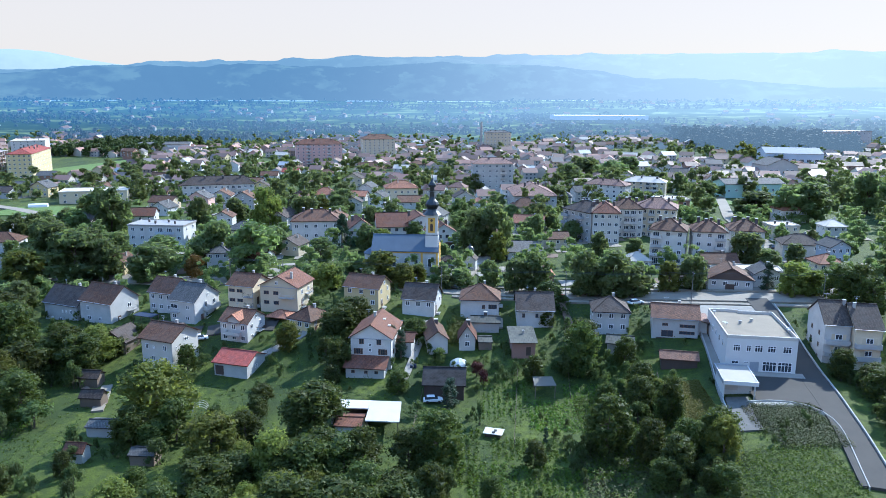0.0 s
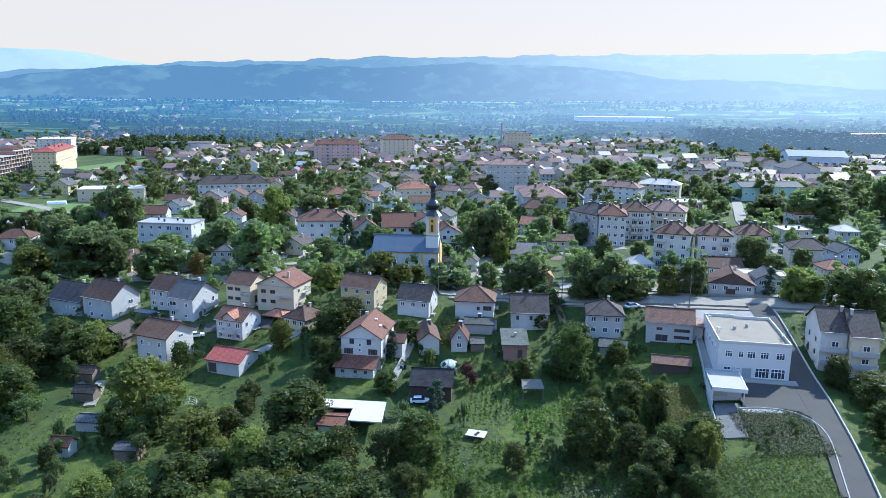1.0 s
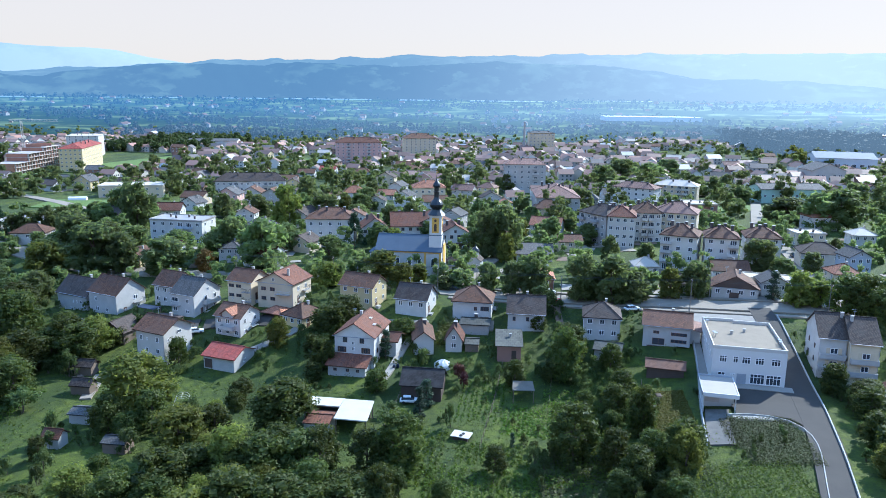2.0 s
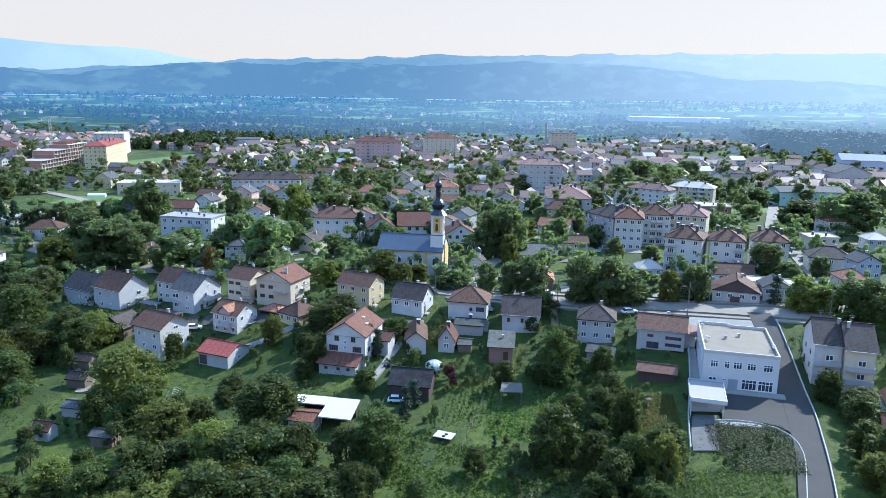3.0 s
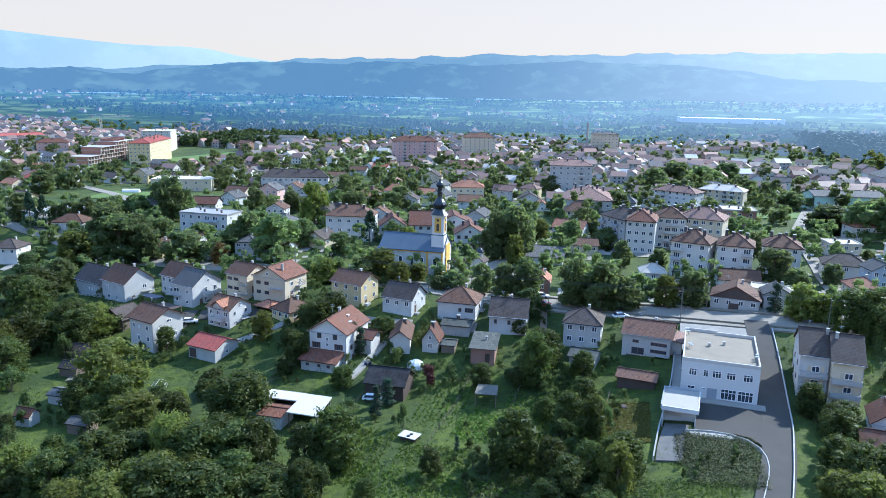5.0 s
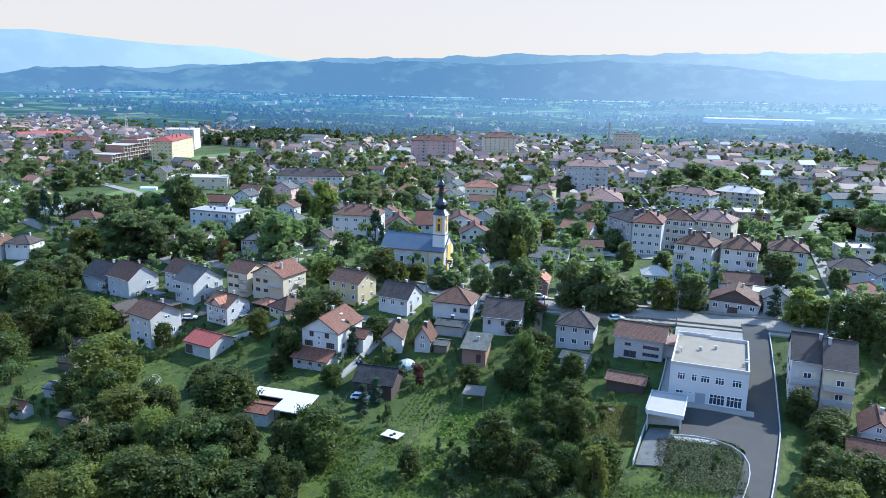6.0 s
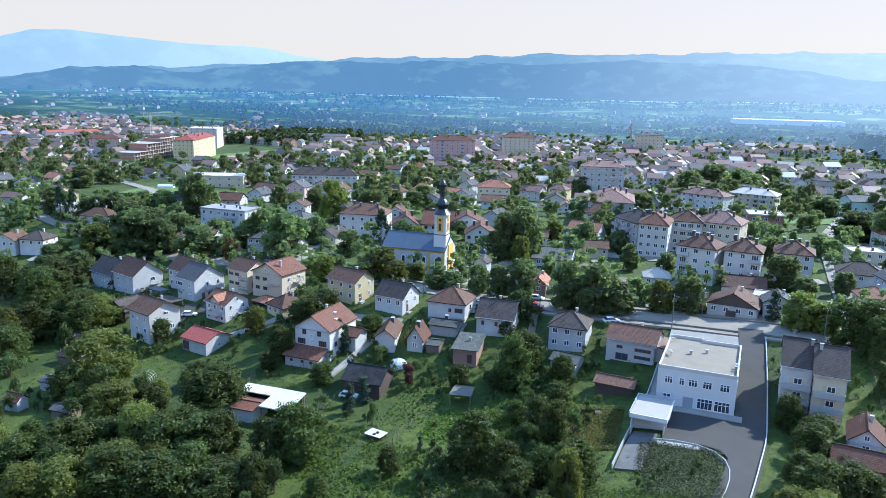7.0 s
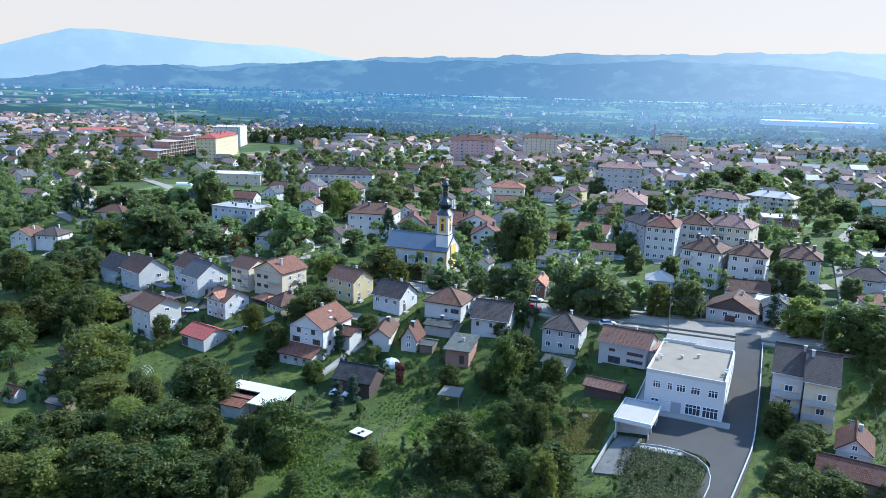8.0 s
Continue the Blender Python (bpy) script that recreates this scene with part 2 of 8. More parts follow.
def box(bm, x0, y0, z0, x1, y1, z1, mat=0, bevel=0.0):
    vs = [bm.verts.new(v) for v in ((x0, y0, z0), (x1, y0, z0), (x1, y1, z0), (x0, y1, z0), (x0, y0, z1), (x1, y0, z1), (x1, y1, z1), (x0, y1, z1))]
    fs = [bm.faces.new([vs[i] for i in f]) for f in ((3, 2, 1, 0), (4, 5, 6, 7), (0, 1, 5, 4), (1, 2, 6, 5), (2, 3, 7, 6), (3, 0, 4, 7))]
    for f in fs:
        f.material_index = mat
    if bevel:
        bmesh.ops.bevel(bm, geom=list({e for f in fs for e in f.edges}), offset=bevel, segments=1, affect="EDGES")
    return vs


def cyl(bm, p0, p1, r0, r1, sides=10, mat=0, cap=True):
    a, b = Vector(p0), Vector(p1)
    q = (b - a).to_track_quat("Z", "Y").to_matrix()
    rings = [[bm.verts.new(c + q @ Vector((r * math.cos(2 * math.pi * i / sides), r * math.sin(2 * math.pi * i / sides), 0))) for i in range(sides)] for c, r in ((a, r0), (b, r1))]
    for i in range(sides):
        j = (i + 1) % sides
        bm.faces.new((rings[0][i], rings[0][j], rings[1][j], rings[1][i])).material_index = mat
    if cap:
        bm.faces.new(rings[1]).material_index = mat
        bm.faces.new(rings[0][::-1]).material_index = mat


def tube(bm, pts, r, sides=5):
    """A round bar bent along a line of points, in one piece."""
    pts = [Vector(p) for p in pts]
    rings = []
    for i, p in enumerate(pts):
        d = (pts[min(i + 1, len(pts) - 1)] - pts[max(i - 1, 0)])
        q = d.to_track_quat("Z", "Y").to_matrix()
        rings.append([bm.verts.new(p + q @ Vector((r * math.cos(2 * math.pi * k / sides), r * math.sin(2 * math.pi * k / sides), 0))) for k in range(sides)])
    for a, b in zip(rings, rings[1:]):
        for k in range(sides):
            j = (k + 1) % sides
            bm.faces.new((a[k], a[j], b[j], b[k]))
    bm.faces.new(rings[0][::-1]), bm.faces.new(rings[-1])


def lathe(bm, profile, sides=16, x=0.0, y=0.0, turn=0.0):
    rings = []
    for r, z in profile:
        rings.append([bm.verts.new((x + r * math.cos(turn + 2 * math.pi * i / sides), y + r * math.sin(turn + 2 * math.pi * i / sides), z)) for i in range(sides)])
    for a, b in zip(rings, rings[1:]):
        for i in range(sides):
            j = (i + 1) % sides
            bm.faces.new((a[i], a[j], b[j], b[i]))
    bm.faces.new(rings[-1]), bm.faces.new(rings[0][::-1])


def mesh_of(name, bm, mats):
    me = bpy.data.meshes.new(name)
    bm.normal_update()
    bm.to_mesh(me)
    bm.free()
    for m in mats if isinstance(mats, (list, tuple)) else [mats]:
        me.materials.append(m)
    return me


def part(name, bm, material, parent, label="", at=None):
    """One mesh object under a thing or under a part; bm may be a bmesh or a finished mesh."""
    me = bm if isinstance(bm, bpy.types.Mesh) else mesh_of(name, bm, material)
    ob = new(name, me)
    ob.parent = parent
    if at is not None:
        ob.matrix_basis = at
    return tagged(ob, label)


def thing(name, at, label, category, group="", kind=""):
    ob = new(name)
    ob.empty_display_size = 0.5
    ob.matrix_basis = at
    return tagged(ob, label, category, group, kind)


def solid(name, bm, material, label, category, at=None, group="", kind=""):
    ob = new(name, bm if isinstance(bm, bpy.types.Mesh) else mesh_of(name, bm, material))
    if at is not None:
        ob.matrix_basis = at
    return tagged(ob, label, category, group, kind)


# ---- roofs and walls (x along the front, front towards -y, origin at the middle of the base) ----
def slope_face(bm, uv, pts, along, top=0):
    """A roof face with UV in metres: u along the eaves, v up the slope."""
    f = bm.faces.new([bm.verts.new(p) for p in pts])
    f.material_index = top
    o, a = Vector(pts[0]), Vector(along).normalized()
    f.normal_update()
    up = f.normal.cross(a)
    for lp in f.loops:
        d = lp.vert.co - o
        lp[uv].uv = (d.dot(a), d.dot(up))
    return f


def gable_roof(w, d, eave, ridge, axis="x", thick=0.22):
    bm = bmesh.new()
    uv = bm.loops.layers.uv.new("UVMap")
    L, S = (w / 2, d / 2) if axis == "x" else (d / 2, w / 2)

    def P(u, s, z):
        return (u, s, z) if axis == "x" else (-s, u, z)

    for sg in (-1, 1):
        a, b, c, e = P(-L * sg * -1, sg * S, eave), P(-L * sg, sg * S, eave), P(-L * sg, 0, ridge), P(L * sg, 0, ridge)
        a = P(L * sg, sg * S, eave)
        slope_face(bm, uv, [b, a, e, c][::1] if sg < 0 else [b, a, e, c], Vector(a) - Vector(b))
        t = Vector((0, 0, -thick))
        lo = [Vector(v) + t for v in (b, a, e, c)]
        bm.faces.new([bm.verts.new(v) for v in lo[::-1]])
        for p, q in ((b, a), (a, e), (c, b)):
            bm.faces.new([bm.verts.new(v) for v in (Vector(p) + t, Vector(q) + t, Vector(q), Vector(p))])
    bmesh.ops.remove_doubles(bm, verts=bm.verts, dist=0.001)
    bmesh.ops.recalc_face_normals(bm, faces=bm.faces)
    # a ridge cap
    p, q = P(-L - 0.02, 0, ridge + 0.03), P(L + 0.02, 0, ridge + 0.03)
    cyl(bm, p, q, 0.14, 0.14, 6)
    return bm


def hip_roof(w, d, eave, ridge, thick=0.22):
    bm = bmesh.new()
    uv = bm.loops.layers.uv.new("UVMap")
    r = max(abs(w - d) / 2, 0.3)
    r0, r1 = (Vector((-r, 0, ridge)), Vector((r, 0, ridge))) if w >= d else (Vector((0, -r, ridge)), Vector((0, r, ridge)))
    c = [Vector(v) for v in ((-w / 2, -d / 2, eave), (w / 2, -d / 2, eave), (w / 2, d / 2, eave), (-w / 2, d / 2, eave))]
    faces = ((c[0], c[1], r1, r0), (c[1], c[2], r1), (c[2], c[3], r0, r1), (c[3], c[0], r0)) if w >= d else ((c[0], c[1], r0), (c[1], c[2], r1, r0), (c[2], c[3], r1), (c[3], c[0], r0, r1))
    for f in faces:
        slope_face(bm, uv, f, f[1] - f[0])
    t = Vector((0, 0, -thick))
    for i in range(4):
        p, q = c[i], c[(i + 1) % 4]
        bm.faces.new([bm.verts.new(v) for v in (p + t, q + t, q, p)])
    bm.faces.new([bm.verts.new(v + t) for v in c[::-1]])
    bmesh.ops.remove_doubles(bm, verts=bm.verts, dist=0.001)
    cyl(bm, r0 + Vector((0, 0, 0.02)), r1 + Vector((0, 0, 0.02)), 0.14, 0.14, 6)
    for p, q in ((c[0], r0), (c[1], r1 if w >= d else r0), (c[2], r1), (c[3], r0 if w >= d else r1)):
        cyl(bm, p + Vector((0, 0, 0.02)), q + Vector((0, 0, 0.02)), 0.12, 0.12, 5)
    return bm


def wall_block(w, d, top, apex=None, axis="x", foot=-2.0):
    """Walls up to the eaves, with gables up to apex; footings reach below ground."""
    bm = bmesh.new()
    if apex is None:
        box(bm, -w / 2, -d / 2, foot, w / 2, d / 2, top)
        return bm
    if axis == "x":
        prof = [(-d / 2, foot), (d / 2, foot), (d / 2, top), (0, apex), (-d / 2, top)]
        rows = [[bm.verts.new((x, s, z)) for s, z in prof] for x in (-w / 2, w / 2)]
    else:
        prof = [(-w / 2, foot), (w / 2, foot), (w / 2, top), (0, apex), (-w / 2, top)]
        rows = [[bm.verts.new((s, y, z)) for s, z in prof] for y in (-d / 2, d / 2)]
    bm.faces.new(rows[0]), bm.faces.new(rows[1][::-1])
    for i in range(5):
        j = (i + 1) % 5
        bm.faces.new((rows[0][i], rows[1][i], rows[1][j], rows[0][j]))
    bmesh.ops.recalc_face_normals(bm, faces=bm.faces)
    return bm


WINDOWS = {}


def window_meshes(w, h, frame_mat, bars, one, transom=False):
    """A frame with its bars, one piece, and the panes set back in it (in the same piece where one is set)."""
    key = (round(w, 2), round(h, 2), frame_mat.name, bars, one, transom)
    if key not in WINDOWS:
        b = bmesh.new()
        t, s = 0.1, 0.1
        xs = [-w / 2]
        for i in range(bars):
            cell = (w - 2 * t + s) / bars
            x = -w / 2 + t + i * cell
            xs += [x, x + cell - s]
        xs.append(w / 2)
        zs = [0, t, h - t, h] if not transom else [0, t, h * 0.66, h * 0.66 + s, h - t, h]
        grid = [[b.verts.new((x, -0.07, z)) for x in xs] for z in zs]
        solid_faces, panes = [], []
        for k in range(len(zs) - 1):
            for i in range(len(xs) - 1):
                f = (grid[k][i], grid[k][i + 1], grid[k + 1][i + 1], grid[k + 1][i])
                if k % 2 == 1 and i % 2 == 1:
                    panes.append(f)
                else:
                    solid_faces.append(b.faces.new(f))
        if one:
            inset = [b.faces.new(f) for f in panes]
            for f in inset:
                ex = bmesh.ops.extrude_discrete_faces(b, faces=[f])["faces"][0]
                ex.material_index = 1
                bmesh.ops.translate(b, verts=ex.verts, vec=(0, 0.05, 0))
        outer = [e for e in b.edges if e.is_boundary]
        ex = bmesh.ops.extrude_edge_only(b, edges=outer)["geom"]
        for v in ex:
            if isinstance(v, bmesh.types.BMVert):
                v.co.y = 0.02
        bmesh.ops.recalc_face_normals(b, faces=b.faces)
        g = None
        if not one:
            g = bmesh.new()
            box(g, -w / 2 + t, -0.03, t, w / 2 - t, 0.015, h - t)
            g = mesh_of("pane", g, GLASS)
        WINDOWS[key] = mesh_of("window", b, [frame_mat, GLASS]), g
    return WINDOWS[key]


def face_at(w, d, face, u, z):
    """The pose on a wall: u metres from the wall's middle, to the right as one faces it."""
    if face == "front":
        return pose(u, -d / 2, z)
    if face == "right":
        return pose(w / 2, u, z, 0, 0, 90)
    if face == "left":
        return pose(-w / 2, -u, z, 0, 0, -90)
    return pose(-u, d / 2, z, 0, 0, 180)


FAR_Y = 255.0


def window(house, w, d, face, u, z, ww=1.2, wh=1.3, frame_mat=None, bars=2, name="window", transom=False):
    far = house.matrix_basis.translation.y > FAR_Y
    fr, pane = window_meshes(ww, wh, frame_mat or FRAME, bars, far, transom)
    ob = part(name, fr, None, house, at=face_at(w, d, face, u, z))
    if pane:
        part("pane", pane, None, ob)
    return ob


SOOTY = surface("sooty_render", (0.11, 0.09, 0.085), (0.07, 0.06, 0.058), 0.9)


def chimney(house, x, y, z0, z1, s=0.5, material=None):
    bm = bmesh.new()
    box(bm, -s / 2, -s / 2, z0, s / 2, s / 2, z1, 0, 0.02)
    box(bm, -s / 2 - 0.08, -s / 2 - 0.08, z1, s / 2 + 0.08, s / 2 + 0.08, z1 + 0.12, 1)
    part("chimney", bm, [material or GREYW, CONCRETE], house, at=pose(x, y, 0))


def balcony(house, w, d, face, u, z, bw, bd=1.2, rail=None, solid_front=False):
    bm = bmesh.new()
    box(bm, -bw / 2, -bd, -0.15, bw / 2, 0.0, 0.0)
    ob = part("balcony", bm, CONCRETE, house, at=face_at(w, d, face, u, z))
    b = bmesh.new()
    if solid_front:
        box(b, -bw / 2, -bd, 0.004, bw / 2, -bd + 0.1, 0.95)
        for s in (-1, 1):
            box(b, s * bw / 2 - 0.05, -bd + 0.1, 0.004, s * bw / 2 + 0.05, 0, 0.95)
    else:
        box(b, -bw / 2, -bd, 0.92, bw / 2, -bd + 0.06, 0.98)
        for i in range(int(bw / 0.35) + 1):
            x = -bw / 2 + 0.03 + i * (bw - 0.06) / int(bw / 0.35)
            box(b, x - 0.02, -bd + 0.01, 0, x + 0.02, -bd + 0.05, 0.92)
        for s in (-1, 1):
            box(b, s * (bw / 2 - 0.03) - 0.03, -bd + 0.06, 0.92, s * (bw / 2 - 0.03) + 0.03, 0, 0.98)
    part("railing", b, rail or WHITE, ob)
    return ob


def house(left, right, depth, base, eave, ridge, roof="brown", wall="white", axis="x", hip=False, label="", category="house",
          name="house", over=0.45, cols=3, storeys=2, side=2, frame_mat=None, chimneys=((0.1, 0.15),), group="", auto=True, ww=1.2, wh=1.25):
    """A house from its front eaves corners (x, y), its depth and the heights of base, eaves and ridge."""
    a, b = Vector(left), Vector(right)
    u = (b - a)
    W, turn = u.length, math.atan2(u.y, u.x)
    mid = (a + b) / 2 + Vector((-math.sin(turn), math.cos(turn))) * depth / 2
    h = thing(name, pose(mid.x, mid.y, base, 0, 0, math.degrees(turn)), label, category, group)
    e, r = eave - base, ridge - base
    w, d = W - 2 * over, depth - 2 * over
    half = (depth if axis == "x" else W) / 2
    rise = (r - e) * over / half
    if hip:
        part("wall", wall_block(w, d, e - 0.18), WALL[wall], h)
        part("roof", hip_roof(W, depth, e, r), ROOF[roof], h)
    else:
        part("wall", wall_block(w, d, e + rise - 0.24, r - 0.24, axis), WALL[wall], h)
        part("roof", gable_roof(W, depth, e, r, axis), ROOF[roof], h)
    for cx, cy in chimneys:
        s = abs(cy) * 2 if axis == "x" else abs(cx) * 2
        zr = r - (r - e) * s
        chimney(h, cx * W, cy * depth, zr - 0.6, max(zr + 1.0, r + 0.35), *((0.85, SOOTY) if category != "house" else (0.55, None)))
    if auto:
        for k in range(storeys):
            z = (e - storeys * 2.75 if e > storeys * 2.75 else 0.1) + 0.95 + k * 2.75
            for i in range(cols):
                window(h, w, d, "front", (i + 0.5) / cols * w - w / 2, z, ww, wh, frame_mat)
            for i in range(side):
                for f in ("right", "left") if base + mid.y < FAR_Y else (("right",) if mid.x < 40 else ("left",)):
                    window(h, w, d, f, (i + 0.5) / side * d - d / 2, z, 1.0, wh, frame_mat)
        if axis == "x" and r - e > 2 and not hip:
            for f in ("right", "left"):
                window(h, w, d, f, 0, e + 0.35, 0.9, 1.0, frame_mat)
        if axis == "y" and r - e > 2 and not hip:
            window(h, w, d, "front", 0, e + 0.35, 0.9, 1.0, frame_mat)
    return h, w, d, e, r

# ---- the ground: one sheet to the horizon ----
def steps(lo, hi, near, growth, far_lo, far_hi):
    mid = list(np.arange(lo, hi + 0.1, near))
    up, s = [], near
    v = mid[-1]
    while v < far_hi:
        s *= growth
        v += s
        up.append(v)
    down, s, v = [], near, mid[0]
    while v > far_lo:
        s *= growth
        v -= s
        down.append(v)
    return down[::-1] + mid + up


def relief(x, y):
    return 0.35 * noise.noise(Vector((x * 0.05, y * 0.05, 3.1))) + 0.12 * noise.noise(Vector((x * 0.25, y * 0.25, 9.7)))


def on_ground(x, y):
    return ground_at(x, y) + relief(x, y)


XS, YS = steps(-200, 200, 4.0, 1.16, -4800, 4800), steps(60, 320, 4.0, 1.12, -2500, 4900)
gv = [(x, y, on_ground(x, y)) for y in YS for x in XS]
nx = len(XS)
gf = [(j * nx + i, j * nx + i + 1, (j + 1) * nx + i + 1, (j + 1) * nx + i) for j in range(len(YS) - 1) for i in range(nx - 1)]
gme = bpy.data.meshes.new("ground")
gme.from_pydata(gv, [], gf)
gme.polygons.foreach_set("use_smooth", [True] * len(gf))
gme.materials.append(GRASS)
tagged(new("ground", gme), "green gardens and meadows on gently rising ground", "ground", kind="structure")


def ribbon(name, pts, width, material, label, category, lift=0.3, thick=0.5, kind="structure", step=4.0):
    """A road or strip along a line of places, laid on the ground."""
    line = []
    for (x0, y0), (x1, y1) in zip(pts, pts[1:]):
        n = max(1, int(math.hypot(x1 - x0, y1 - y0) / step))
        line += [(x0 + (x1 - x0) * k / n, y0 + (y1 - y0) * k / n) for k in range(n)]
    line.append(pts[-1])
    for _ in range(3):
        line = [line[0]] + [tuple((np.array(a) + 2 * np.array(b) + np.array(c)) / 4) for a, b, c in zip(line, line[1:], line[2:])] + [line[-1]]
    bm = bmesh.new()
    rows, cuts = [], max(1, round(width / 2.5))
    for i, (x, y) in enumerate(line):
        a, b = line[max(0, i - 1)], line[min(len(line) - 1, i + 1)]
        d = Vector((b[0] - a[0], b[1] - a[1])).normalized()
        nrm = Vector((-d.y, d.x))
        across = [Vector((x, y)) + nrm * width * (0.5 - k / cuts) for k in range(cuts + 1)]
        tops = [(p.x, p.y, ground_at(p.x, p.y) + lift) for p in across]
        low = min(z for _, _, z in tops) - thick
        rows.append([bm.verts.new(v) for v in [(*tops[0][:2], low)] + tops + [(*tops[-1][:2], low)]])
    for p, q in zip(rows, rows[1:]):
        for i in range(len(p) - 1):
            bm.faces.new((p[i], q[i], q[i + 1], p[i + 1]))
    bm.faces.new(rows[0]), bm.faces.new(rows[-1][::-1])
    bmesh.ops.recalc_face_normals(bm, faces=bm.faces)
    return solid(name, bm, material, label, category, kind=kind)


def bar(name, pts, width, h0, h1, material, label, category, cap=None, step=3.0, kind="structure"):
    """A low wall, kerb or fence line that follows the ground, between the heights h0 and h1."""
    return ribbon(name, pts, width, material, label, category, lift=h1, thick=h1 - h0, kind=kind, step=step)


STREET = [(-320, 300), (-230, 262), (-150, 234), (-77, 220), (-5, 204), (28, 199), (60, 197), (82, 195), (130, 191), (230, 184), (420, 170)]
ribbon("road_street", STREET, 7.0, PALEROAD, "sunlit worn pale asphalt street through the town", "road", 0.42)
ribbon("pavement_street", [(x, y + 5.6) for x, y in STREET[3:10]], 1.5, PALEROAD, "grey concrete pavement along the street", "pavement", 0.54)
ribbon("pavement_garden_side", [(x, y - 5.6) for x, y in STREET[4:9]], 1.4, PALEROAD, "narrow grey pavement along the garden fences", "pavement", 0.44)
ribbon("road_drive", [(77.0, 194), (76.6, 165), (75.2, 148), (73.5, 137), (72.05, 127.5), (69.3, 117), (66.9, 107)], 5.6, ASPHALT, "dark asphalt driveway sloping down beside the white building", "road", 0.5)
ribbon("road_church", [(-4, 206), (-3, 222), (0, 240), (6, 262), (18, 300), (26, 345), (34, 420), (30, 560), (0, 760)], 5.5, PALEROAD, "pale side street behind the church", "road", 0.45)
ribbon("road_left", [(-150, 234), (-160, 270), (-190, 320), (-230, 350), (-330, 410)], 6, PALEROAD, "pale road past the school yards", "road", 0.44)
ribbon("school_lot", [(-196, 303), (-178, 303), (-160, 296)], 9, PALEROAD, "pale gravel lot beside the school", "paving", 0.4)
ribbon("road_right", [(100, 194), (104, 240), (112, 330), (150, 480)], 5, PALEROAD, "pale street between the apartment blocks", "road", 0.44)
def court():
    """The asphalt between the white building, the drive and the curved kerb."""
    bm = bmesh.new()
    rows = []
    for i in range(20):
        x = 59.6 + 14.6 * i / 19
        lo = float(np.interp(x, (59.6, 66.5, 69.4, 70.5, 71.1, 71.4, 74.2), (140.6, 140.5, 139.4, 137.3, 135.6, 129.0, 127.0)))
        rows.append([bm.verts.new((x, lo + (154.6 - lo) * k / 8, ground_at(x, lo + (154.6 - lo) * k / 8) + 0.47)) for k in range(9)])
    for p, q in zip(rows, rows[1:]):
        for k in range(8):
            bm.faces.new((p[k], q[k], q[k + 1], p[k + 1]))
    return bm


solid("court", court(), ASPHALT, "dark asphalt court in front of the white building", "paving", kind="structure")
ribbon("pavement_front", [(58.8, 154.1), (66, 153.6), (73.6, 152.9)], 2.2, PAVING, "pale paved apron before the white building", "pavement", 0.62, 1.2, step=2.0)
ribbon("court_side", [(74.3, 152.6), (74.9, 162), (75.6, 175), (76.2, 186)], 4.2, ASPHALT, "dark asphalt strip beside the white building", "paving", 0.48, 1.2, step=2.0)
ribbon("pavement_alley", [(57.9, 178), (57.3, 165), (56.5, 153.4)], 1.8, PAVING, "grey paved alley between the building and its boundary wall", "pavement", 0.5, 1.2, step=2.0)
ribbon("pavement_forecourt", [(58.6, 183.4), (66.5, 182.9), (74.4, 182.4)], 12.5, PAVING, "pale worn paving between the white building and the street", "pavement", 0.4, 0.8, step=2.0)
bar("drive_wall", [(80.0, 189), (79.1, 168), (77.6, 146), (76.0, 138), (74.4, 128.5), (71.8, 116), (69.6, 106.5)], 0.2, -0.6, 0.9, CONCRETE, "low pale concrete wall along the driveway", "wall")
bar("kerb", [(57.8, 140.6), (62, 140.9), (66.5, 140.8), (69.6, 139.6), (71.1, 136.4), (71.2, 132), (70.3, 126), (68.0, 118), (65.2, 107)], 0.16, -0.6, 0.62, CONCRETE, "pale concrete kerb along the court and drive", "kerb")
bar("side_wall", [(57.4, 177), (55.9, 160), (53.2, 143), (51.8, 129)], 0.22, -1.5, 1.0, CONCRETE, "pale concrete boundary wall beside the court", "wall")
ribbon("yard_slab", [(54.4, 128.5), (55.0, 136), (56.4, 143.5)], 4.4, surface("dark_concrete", (0.15, 0.14, 0.125), (0.08, 0.076, 0.068), 0.9, coarse=0.8), "grey stained concrete yard slab by the annex", "paving", 0.36, 1.0, step=2.0)
ribbon("rubble_strip", [(58.6, 139.6), (62.5, 139.2), (66.0, 139.3)], 1.5, surface("pale_rubble", (0.5, 0.48, 0.44), (0.2, 0.19, 0.17), 0.95, coarse=1.4, fine=5), "strip of pale rubble below the kerb", "rubble", 0.36, 0.8, step=1.0)
ribbon("path_garden", [(-82, 152), (-79.5, 146), (-77.5, 139)], 2.4, PALEROAD, "pale gravel lane between the gardens", "path", 0.4)
ribbon("path_house", [(-14, 152), (-12.5, 160), (-12, 172), (-10, 182)], 1.6, PAVING, "paved garden path beside the gabled house", "path", 0.45)
ribbon("path_yard", [(-50, 166), (-43, 172), (-38, 182)], 2.2, PAVING, "pale concrete path past the garage", "path", 0.4)
ribbon("yard_terrace", [(-68, 177.5), (-60, 180), (-50, 179)], 5.0, ASPHALT, "grey asphalt yard between the houses", "paving", 0.4)
ribbon("yard_drive", [(-70, 170), (-73, 176), (-72, 180)], 4.0, ASPHALT, "grey asphalt yard beside the carport", "paving", 0.4)
ribbon("yard_upper", [(-112, 182.5), (-100, 179), (-90, 177)], 3.6, PALEROAD, "worn grey yard below the white houses", "paving", 0.35)
